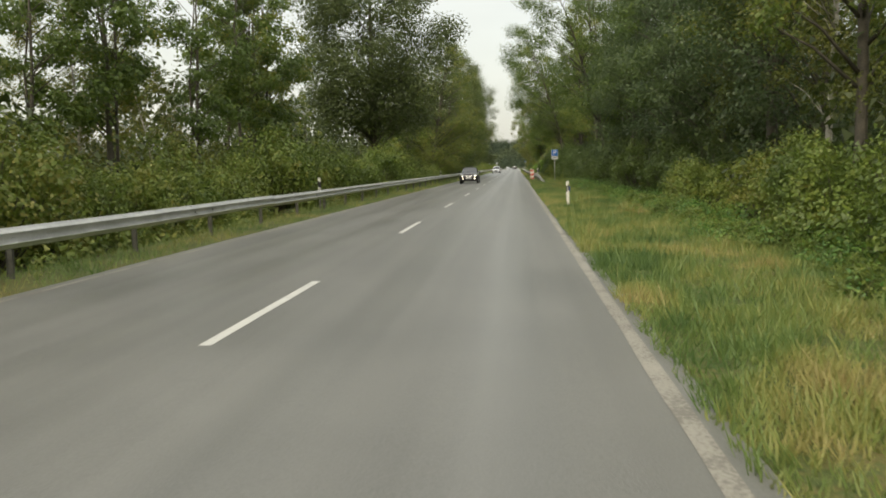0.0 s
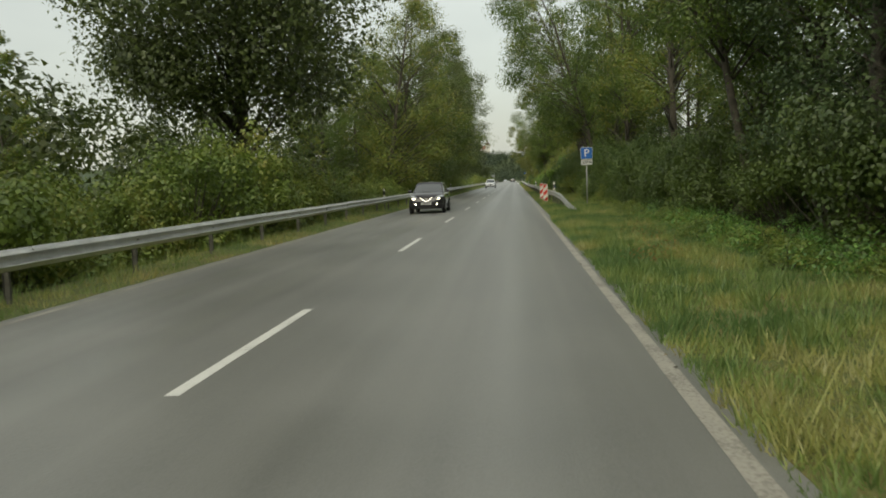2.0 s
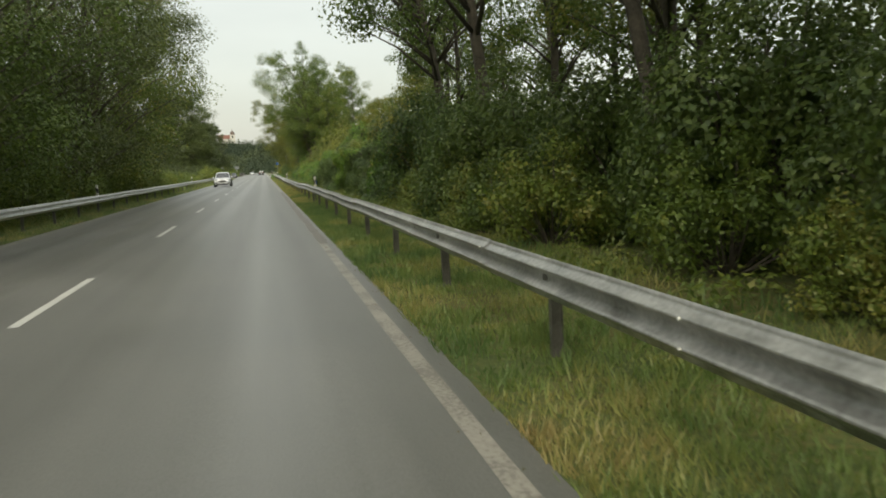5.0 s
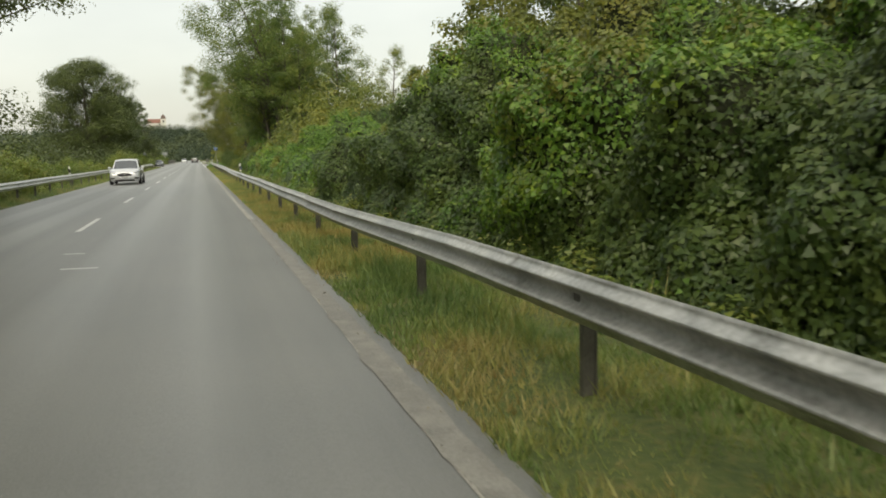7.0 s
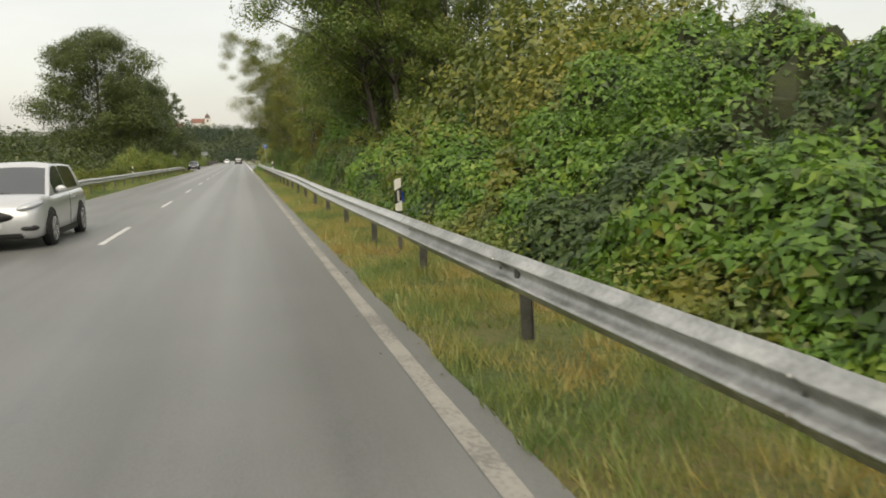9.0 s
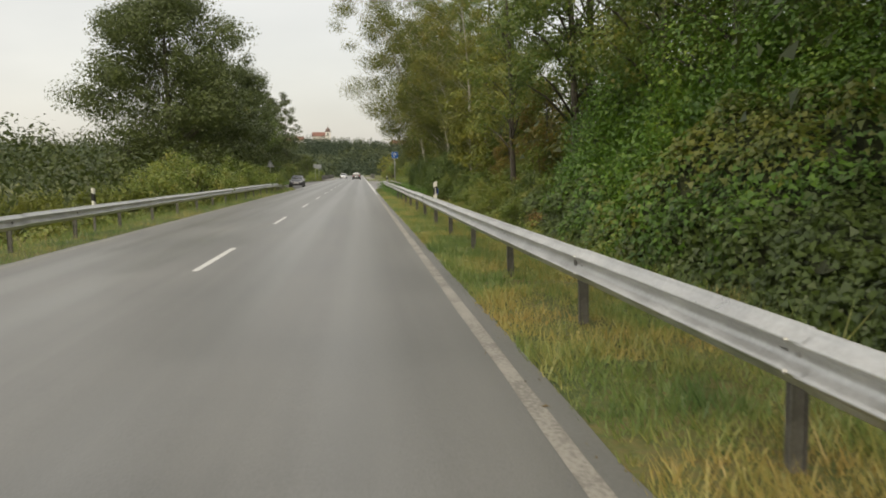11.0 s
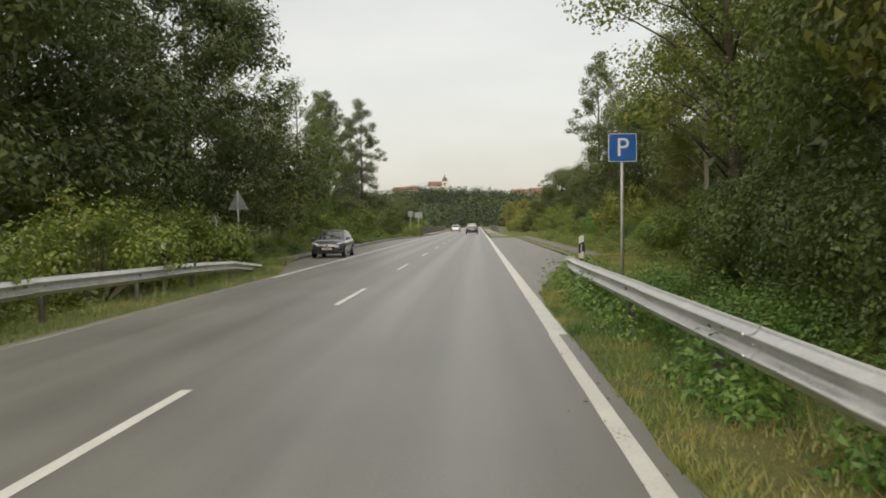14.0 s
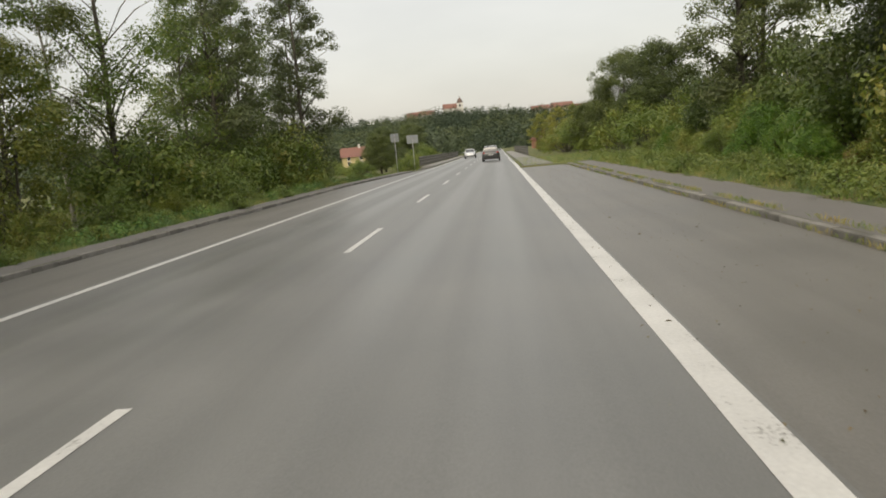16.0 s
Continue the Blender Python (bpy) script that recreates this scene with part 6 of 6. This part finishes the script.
# added sheet below the leaves, coloured near black as shade in the gaps
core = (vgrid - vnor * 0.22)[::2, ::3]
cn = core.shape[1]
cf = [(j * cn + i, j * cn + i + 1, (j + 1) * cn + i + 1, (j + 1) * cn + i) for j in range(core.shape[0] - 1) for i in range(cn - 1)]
CORE_SHADE = surface("core_shade", (0.018, 0.024, 0.009), (0.05, 0.06, 0.02), rough=0.95, scale=2.5, fine=24, bump=0.9)
tagged(new("thicket_core", mesh_from("thicket_core", core.reshape(-1, 3), cf, CORE_SHADE)), "dark sheet standing in for the shade inside the thicket", "thicket", kind="stuff")
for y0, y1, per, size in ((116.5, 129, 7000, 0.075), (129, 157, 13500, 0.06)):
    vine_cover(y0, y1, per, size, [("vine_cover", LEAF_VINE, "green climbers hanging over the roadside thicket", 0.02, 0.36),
                                   ("dogwood_cover", LEAF_HEDGE, "dark green leaves of the roadside thicket, also painted shade in its creases", -2.0, 0.02),
                                   ("golden_vine_cover", LEAF_GOLD, "yellowing climbers on the roadside thicket, also painted light on its bulges", 0.36, 2.0)], 71)
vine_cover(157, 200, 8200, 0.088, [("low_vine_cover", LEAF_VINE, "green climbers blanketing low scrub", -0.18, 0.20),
                                   ("low_dark_cover", LEAF_HEDGE, "dark green brambles blanketing low scrub, also painted shade in the creases", -2.0, -0.18),
                                   ("low_golden_cover", LEAF_GOLD, "golden green climbers blanketing low scrub, also painted light on the bulges", 0.20, 2.0)], 72)
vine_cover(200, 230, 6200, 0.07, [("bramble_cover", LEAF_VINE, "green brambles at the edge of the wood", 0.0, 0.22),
                                  ("dark_bramble_cover", LEAF_DARK, "dark green brambles at the edge of the wood, also painted shade in creases", -2.0, 0.0),
                                  ("golden_bramble_cover", LEAF_GOLD, "yellowing shrubs at the edge of the wood, also painted light on bulges", 0.22, 2.0)], 73)


def herb_band(name, areas, n, size, label, seed, material=LEAF_HERB, clumps=0.7, gap=0.8, tall=0.7):
    """Low leafy weeds on the ground between the grass and the shrubs; areas: (x0, x1, y0, y1)."""
    rg = np.random.default_rng(seed)
    out = []
    for x0, x1, y0, y1 in areas:
        m = int((y1 - y0) * (x1 - x0) * clumps)
        x, y = rg.uniform(x0, x1, m), rg.uniform(y0, y1, m)
        ok = np.array([(a > edge_r(b) + gap) if a > 0 else (a < edge_l(b) - gap) for a, b in zip(x, y)])
        x, y = x[ok], y[ok]
        r = rg.uniform(0.22, 0.55, len(x))
        c = np.column_stack([x, y, [ground_z(a, b) for a, b in zip(x, y)]])
        c[:, 2] += r * tall * 0.5
        out.append(leaves_np(rg, c, np.column_stack([r, r, r * tall]), int((y1 - y0) * (x1 - x0) * n), size, 0.55, up=0.7, corners=3))
    tagged(new(name, blades_mesh(name, np.concatenate(out), material)), label, "weeds", kind="stuff")


herb_band("weeds_wood", [(6.8, 9.4, -6, 64)], 300, 0.065, "bright green nettles along the edge of the wood", 56, LEAF_NETTLE, 1.0, tall=0.9)
herb_band("rusty_weeds", [(5.6, 6.8, 16.8, 20), (5.2, 6.2, 22.5, 24.5), (5.0, 6.4, 44, 47), (5.4, 6.6, 50, 53), (4.6, 5.6, 136.5, 139), (4.7, 5.7, 142, 144), (4.8, 5.7, 237, 241), (4.8, 5.6, 245, 247)], 150, 0.04, "rusty brown dock among the grass", 57, LEAF_RUST, 1.0, 0.3, 0.8)
herb_band("weeds_right", [(7.0, 9.6, 64, 122), (6.6, 7.6, 122, 200), (7.0, 8.6, 200, 282)], 120, 0.09, "low weeds and ivy between verge and shrubs", 51)
herb_band("nettles_right", [(4.8, 7.6, 252, 281)], 620, 0.075, "dense bright green nettles below the barrier", 53, LEAF_NETTLE, 1.5, 0.55, 1.0)
herb_band("weeds_footpath", [(8.7, 11.0, 297, 352), (9.4, 11.0, 283, 297)], 260, 0.075, "leafy green weeds overhanging the footpath", 55, clumps=0.9, gap=0.5, tall=1.0)
herb_band("verge_left", [(-10.6, -8.0, 290, 372)], 240, 0.085, "bright green weeds behind the footpath", 54, LEAF_NETTLE, gap=0.95)
herb_band("weeds_left", [(-8.2, -6.4, -6, 286)], 30, 0.15, "low weeds behind the barrier", 52)


# ---------------------------------------------------------------- grass of the verges
def grass(name, areas, label, seed, material=GRASS):
    """areas: (x0, x1, y0, y1, blades to the square metre, height)."""
    rg = np.random.default_rng(seed)
    out = []
    for x0, x1, y0, y1, dens, hgt in areas:
        n = int(abs(x1 - x0) * (y1 - y0) * dens * 1.6)
        x, y = rg.uniform(min(x0, x1), max(x0, x1), n), rg.uniform(y0, y1, n)
        tuft = np.array([0.6 * noise.noise(Vector((a * 0.9, b * 0.9, 4))) + 0.6 * noise.noise(Vector((a * 3.1, b * 3.1, 8))) for a, b in zip(x, y)])
        z = np.array([ground_z(a, b) for a, b in zip(x, y)])
        if x0 > 0 and y1 < 63:
            z = np.where(x < 4.14, gz(4.12), z)
        ok = z > -0.24 if x0 > 0 else z > -1.2
        ok &= np.array([(a > edge_r(b) - (0.13 + 0.05 * math.sin(b * 7.0) if b < 62 else 0.02)) if a > 0 else (a < edge_l(b) + 0.02) for a, b in zip(x, y)])
        ok &= (rg.random(n) < 0.75 + 0.6 * tuft)
        x, y, z, tuft = x[ok], y[ok], z[ok], tuft[ok]
        m = len(x)
        h = hgt * (0.45 + 0.8 * rg.random(m)) * (1 + 1.3 * tuft) * np.where(rg.random(m) < 0.04, 1.9, 1.0)
        w = 0.004 + 0.008 * rg.random(m)
        a = rg.uniform(0, 2 * np.pi, m)
        bend = h * (0.2 + 0.7 * rg.random(m))
        ba = rg.uniform(0, 2 * np.pi, m)
        base = np.column_stack([x, y, z - 0.02])
        side = np.column_stack([np.cos(a) * w, np.sin(a) * w, np.zeros(m)])
        tip = base + np.column_stack([np.cos(ba) * bend, np.sin(ba) * bend, h])
        v = np.stack([base - side, base + side, tip], 1)
        out.append(v)
    return tagged(new(name, blades_mesh(name, np.concatenate(out), material)), label, "grass", kind="stuff")


grass("grass_right", [(3.98, 5.4, -4, 33, 620, 0.17), (5.4, 8.0, -4, 33, 420, 0.18), (4.1, 6.2, 90, 138, 620, 0.12), (6.2, 7.8, 80, 138, 160, 0.20), (4.1, 5.0, 262, 284, 500, 0.10)],
      "unmown grass verge, green and straw-coloured in patches", 41)
grass("grass_right_straw", [(4.1, 6.4, 136, 202, 560, 0.13)], "unmown verge of golden, straw-coloured grass", 46, GRASS_STRAW)
grass("grass_right_dry", [(4.1, 6.2, 202, 250, 560, 0.13), (6.2, 7.8, 202, 250, 150, 0.22), (4.1, 4.9, 250, 262, 560, 0.12)], "unmown verge of yellowing grass", 44, GRASS_DRY)
grass("grass_right_green", [(3.98, 5.6, 33, 62, 600, 0.16), (4.1, 5.6, 62, 90, 620, 0.14), (5.4, 8.2, 33, 80, 330, 0.16), (4.9, 7.8, 250, 284, 260, 0.14)], "unmown green grass verge with long tufts", 45, GRASS_GREEN)
grass("grass_footpath", [(-9.4, -7.5, 299.4, 385, 330, 0.16)], "green grass strip behind the footpath", 49, GRASS_GREEN)
grass("grass_mown", [(4.2, 7.5, 280, 297.3, 420, 0.085), (7.5, 10.5, 280, 297.3, 330, 0.10)], "short mown grass, yellowish green", 48, GRASS_DRY)
grass("grass_left", [(-5.6, -4.1, -4, 292, 90, 0.16), (-7.2, -5.6, -4, 292, 20, 0.28)], "unmown grass verge along the barrier, green and straw-coloured", 42)
grass("grass_bays", [(8.7, 10.6, 297.5, 353, 120, 0.24), (4.3, 12, 353, 380, 25, 0.3), (-9.5, -4.2, 287, 299.4, 260, 0.12), (-9.8, -7.6, 299.4, 375, 60, 0.22)],
      "rough grass and weeds round the lay-bys", 43)


# dry grass in the joints along the kerb
rg = np.random.default_rng(47)
kv = []
for y in np.arange(291, 352, 0.02):
    if noise.noise(Vector((0, y * 0.55, 9))) + rg.normal(0, 0.15) < -0.08:
        continue
    for q in range(3):
        back = rg.random() < 0.7
        x = edge_r(y) + (0.20 + abs(rg.normal(0, 0.07)) if back else -0.02 - abs(rg.normal(0, 0.02)))
        z = 0.0 if back else gz(4.12) - 0.008 * (x - 4.12)
        h, a = rg.uniform(0.04, 0.13), rg.uniform(0, 6.28)
        dx, dy = math.cos(a) * 0.006, math.sin(a) * 0.006
        bx, by = rg.normal(0, 0.05, 2)
        kv.append([(x, y, z), (x + bx * 0.4 + dx, y + by * 0.4 + dy, z + h * 0.6), (x + bx, y + by, z + h), (x + bx * 0.4 - dx, y + by * 0.4 - dy, z + h * 0.6)])
tagged(new("kerb_grass", blades_mesh("kerb_grass", np.array(kv), GRASS_DRY)), "yellowed grass growing in the joints of the kerb", "grass", kind="stuff")

# iron gully grate in the lay-by's gutter
grate = thing("drain_grate", "rusty dark iron gully grate set in the asphalt", "drain", m=pose(6.2, 293.2, gz(4.12) - 0.008 * 2.08 + 0.002, 0, 0, -10) @ Matrix.Diagonal((0.8, 0.8, 1, 1)))
IRON = surface("cast_iron", (0.035, 0.03, 0.027), (0.10, 0.075, 0.055), rough=0.7, scale=9, fine=70, bump=0.2)
for x0, x1, y0, y1 in ((-0.26, 0.26, -0.2, -0.165), (-0.26, 0.26, 0.165, 0.2), (-0.26, -0.225, -0.165, 0.165), (0.225, 0.26, -0.165, 0.165)):
    part("frame_side", box(x0 * 0.85, x1 * 0.85, y0 * 0.8, y1 * 0.8, -0.05, 0.012, 0.004), IRON, grate)
for k in range(7):
    part("bar", box(-0.18 + k * 0.055, -0.155 + k * 0.055, -0.132, 0.132, -0.04, 0.008, 0.003), IRON, grate)

# fallen leaves and grit on the asphalt edges and in the lay-bys
lr = np.random.default_rng(61)
n = 1500
lx = np.where(lr.random(n) < 0.55, lr.uniform(4.3, 7.0, n), 4.1 - lr.exponential(0.12, n))
ly = np.where(lx > 4.12, lr.uniform(285, 352, n), lr.uniform(0, 352, n))
on = np.array([a < edge_r(b) - 0.05 for a, b in zip(lx, ly)])
lx, ly = lx[on], ly[on]
n = len(lx)
lz = np.array([gz(a) - 0.008 * max(0, a - 4.12) for a in lx]) + 0.006
la, ls = lr.uniform(0, 2 * np.pi, n), lr.uniform(0.006, 0.024, n) * np.where(lr.random(n) < 0.06, 1.8, 1.0)
lv = np.empty((n, 4, 3))
for k, (du, dv, dz) in enumerate(((-1, 0, 0), (0, -0.5, 0.012), (1, 0, 0.004), (0, 0.5, 0.016))):
    lv[:, k, 0] = lx + (np.cos(la) * du - np.sin(la) * dv) * ls
    lv[:, k, 1] = ly + (np.sin(la) * du + np.cos(la) * dv) * ls
    lv[:, k, 2] = lz + dz
LITTER = leaf_mat("fallen_leaves", [(0.05, 0.04, 0.02), (0.12, 0.08, 0.03), (0.22, 0.15, 0.05), (0.10, 0.10, 0.04)], through=0.1, tree_var=0.0)
tagged(new("fallen_leaves", blades_mesh("fallen_leaves", lv, LITTER)), "brown fallen leaves and grit on the asphalt", "leaves", kind="stuff")
# ---------------------------------------------------------------- the hill with the village
def hill_z(x, y):
    t = max(0.0, min(1.0, (y - 700) / 360))
    ridge = 35 + 5 * noise.noise(Vector((x * 0.006, 1.5, 0))) - 9 * max(0, min(1, (x - 60) / 400)) + 3 * max(0, min(1, (-x - 40) / 300)) - 10 * ease((x + 25) / 60) - 3 * ease((20 - x) / 40)
    return -1.0 + (t * t * (3 - 2 * t)) * ridge


hx, hy = [-700 + 25 * i for i in range(57)], [680 + 15 * i for i in range(38)]
hv = [(x, y, hill_z(x, y)) for y in hy for x in hx]
hf = [(j * len(hx) + i, j * len(hx) + i + 1, (j + 1) * len(hx) + i + 1, (j + 1) * len(hx) + i) for j in range(len(hy) - 1) for i in range(len(hx) - 1)]
tagged(new("hill", mesh_from("hill", hv, hf, HILLSIDE, True)), "wooded hill beyond the end of the road", "hill", kind="structure")
rg = np.random.default_rng(51)
woods = {"hill_woods": (LEAF_HILL_HAZED, "dark green woods over the hillside", [], []), "hill_woods_light": (LEAF_HILL_LIGHT, "lighter olive green trees on the hillside", [], []),
         "hill_woods_deep": (LEAF_HILL_DEEP, "dark bluish green trees on the hillside", [], [])}
for i in range(3000):
    x, y = (rg.uniform(-420, 420) if i % 2 else rg.normal(0, 90)), 640 + 420 * rg.random() ** 0.8
    if y > 990 and -110 < x < 130 and rg.random() < 0.86:
        continue
    if abs(x) < 12 and y < 705:
        continue
    s = rg.uniform(3.0, 6.5) * (0.55 if y > 950 else 0.85)
    q = noise.noise(Vector((x * 0.022, y * 0.03, 3.0))) + rg.normal(0, 0.16)
    kind = woods["hill_woods_light" if q > 0.2 else "hill_woods_deep" if q < -0.12 else "hill_woods"]
    kind[2].append((x, y, hill_z(x, y) + s * 0.9))
    kind[3].append((s, s, s * rg.uniform(0.9, 1.35)))
for name, (mat, label, hc, hr) in woods.items():
    tagged(new(name, blades_mesh(name, leaves_np(rg, hc, hr, 62 * len(hc), 1.25, 0.75, shell=0.8, corners=3), mat)), label, "woodland", kind="stuff")
vc, vrad = [], []
for i in range(420):
    y = rg.uniform(455, 690)
    x = rg.choice((-1, 1)) * rg.uniform(11 + (y - 455) * 0.02, 90)
    if x < 0 and y < 575 and abs(x - (2.7 - 0.183 * (y - 299))) < 7.5:
        continue
    s = rg.uniform(2.0, 3.6)
    vc.append((x, y, s * 0.8 + rg.uniform(0, 2.5)))
    vrad.append((s, s, s))
tagged(new("valley_woods", blades_mesh("valley_woods", leaves_np(rg, vc, vrad, 22000, 1.3, 0.75, corners=3), LEAF_HILL_HAZED)), "trees on the valley floor along the road", "woodland", kind="stuff")

WALL_W = surface("house_plaster", (0.60, 0.58, 0.54), (0.74, 0.72, 0.68), rough=0.85, scale=0.8, fine=12, bump=0.1)
WALL_Y = surface("house_plaster_yellow", (0.52, 0.42, 0.22), (0.64, 0.54, 0.30), rough=0.85, scale=0.8, fine=12, bump=0.1)
WALL_R = surface("house_plaster_red", (0.24, 0.12, 0.08), (0.32, 0.17, 0.11), rough=0.85, scale=0.8, fine=12, bump=0.1)
TILE = surface("roof_tile", (0.18, 0.088, 0.07), (0.27, 0.135, 0.105), rough=0.8, scale=1.0, fine=18, bump=0.3)
SLATE = surface("tower_cap", (0.11, 0.075, 0.065), (0.19, 0.13, 0.11), rough=0.6, scale=1.0, fine=18, bump=0.2)
PANE = plain("window_pane", (0.03, 0.035, 0.04), 0.1)


def house(name, x, y, z, w, d, h, roof, turn, wall_mat, label, storeys=2):
    ob = thing(name, label, "house", m=pose(x, y, z, 0, 0, turn))
    bm = box(-w / 2, w / 2, -d / 2, d / 2, -4, h)
    part("walls", bm, wall_mat, ob)
    o = 0.5
    v = [(-w / 2 - o, -d / 2 - o, h - 0.25), (w / 2 + o, -d / 2 - o, h - 0.25), (w / 2 + o, d / 2 + o, h - 0.25), (-w / 2 - o, d / 2 + o, h - 0.25), (-w / 2 - o, 0, h + roof), (w / 2 + o, 0, h + roof)]
    part("roof", mesh_from("roof", v, [(0, 1, 5, 4), (2, 3, 4, 5), (0, 4, 3), (1, 2, 5), (3, 2, 1, 0)], TILE), TILE, ob, "red tiled gable roof")
    part("chimney", box(w * 0.2, w * 0.2 + 0.7, -0.4, 0.4, h + roof * 0.4, h + roof + 0.9, 0.03), WALL_W, ob)
    n = max(2, int(w / 3))
    for s in range(storeys):
        for i in range(n):
            cx = -w / 2 + w * (i + 0.5) / n
            zz = 1.0 + s * (h - 0.6) / storeys
            win = part("window", box(cx - 0.55, cx + 0.55, -d / 2 - 0.04, -d / 2 + 0.1, zz, zz + 1.4), SIGN_WHITE, ob)
            part("pane", box(cx - 0.45, cx + 0.45, -d / 2 - 0.06, -d / 2 - 0.045, zz + 0.1, zz + 1.3), PANE, win)
    return ob


house("church_nave", -42, 1106, hill_z(-46, 1108) + 3.6, 14, 9, 6, 4.6, 12, WALL_W, "pale church nave with a red tiled roof on the hilltop", 1)
house("village_house", -66, 1100, hill_z(-66, 1100) + 1.6, 15, 9, 4, 4, 4, WALL_W, "village house with a red roof on the hilltop")
house("village_house", -80, 1106, hill_z(-80, 1106) + 1.2, 12, 9, 4.5, 4, -10, WALL_Y, "village house with a red roof on the hilltop")
house("village_house", 46, 1075, hill_z(46, 1075) + 0.2, 17, 9, 5, 4, -6, WALL_W, "village house with a red roof among the trees")
house("village_house", 66, 1070, hill_z(66, 1070) + 0.2, 20, 10, 6, 4.5, 8, WALL_Y, "village house with a red roof among the trees")
house("village_house", 86, 1080, hill_z(86, 1080) + 0.2, 14, 9, 5, 4, -12, WALL_W, "village house with a red roof among the trees")
house("roadside_house", -45, 560, -1.5, 8, 7, 4.1, 2.9, 14, WALL_Y, "yellow house with a red roof below the road")
house("roadside_house", 15.5, 505, -1.0, 6, 7, 3.4, 2.2, 70, WALL_R, "brick-red house behind yellowish trees", 1)
tower = thing("church_tower", "pale church tower with a dark onion cap", "church tower", m=pose(-31.7, 1100, hill_z(-31.7, 1100) + 4.3))
part("shaft", box(-3.0, 3.0, -3.0, 3.0, -4, 9.5, 0.1), WALL_W, tower)
cap = [(3.4, 9.5), (3.3, 10.1), (2.3, 11.0), (2.6, 11.9), (2.1, 12.9), (0.9, 13.8), (0.35, 14.8), (0.12, 16.4), (0.02, 17.5)]
part("cap", loft([[(r * math.cos(a), r * math.sin(a), z) for a in [2 * math.pi * i / 16 for i in range(16)]] for r, z in cap], SLATE, "cap"), SLATE, tower, "dark onion-shaped cap")
for k in range(4):
    a = k * 90
    part("belfry_window", box(-0.8, 0.8, -3.06, -2.9, 5.2, 7.8, 0.02), PANE, tower, m=pose(0, 0, 0, 0, 0, a))
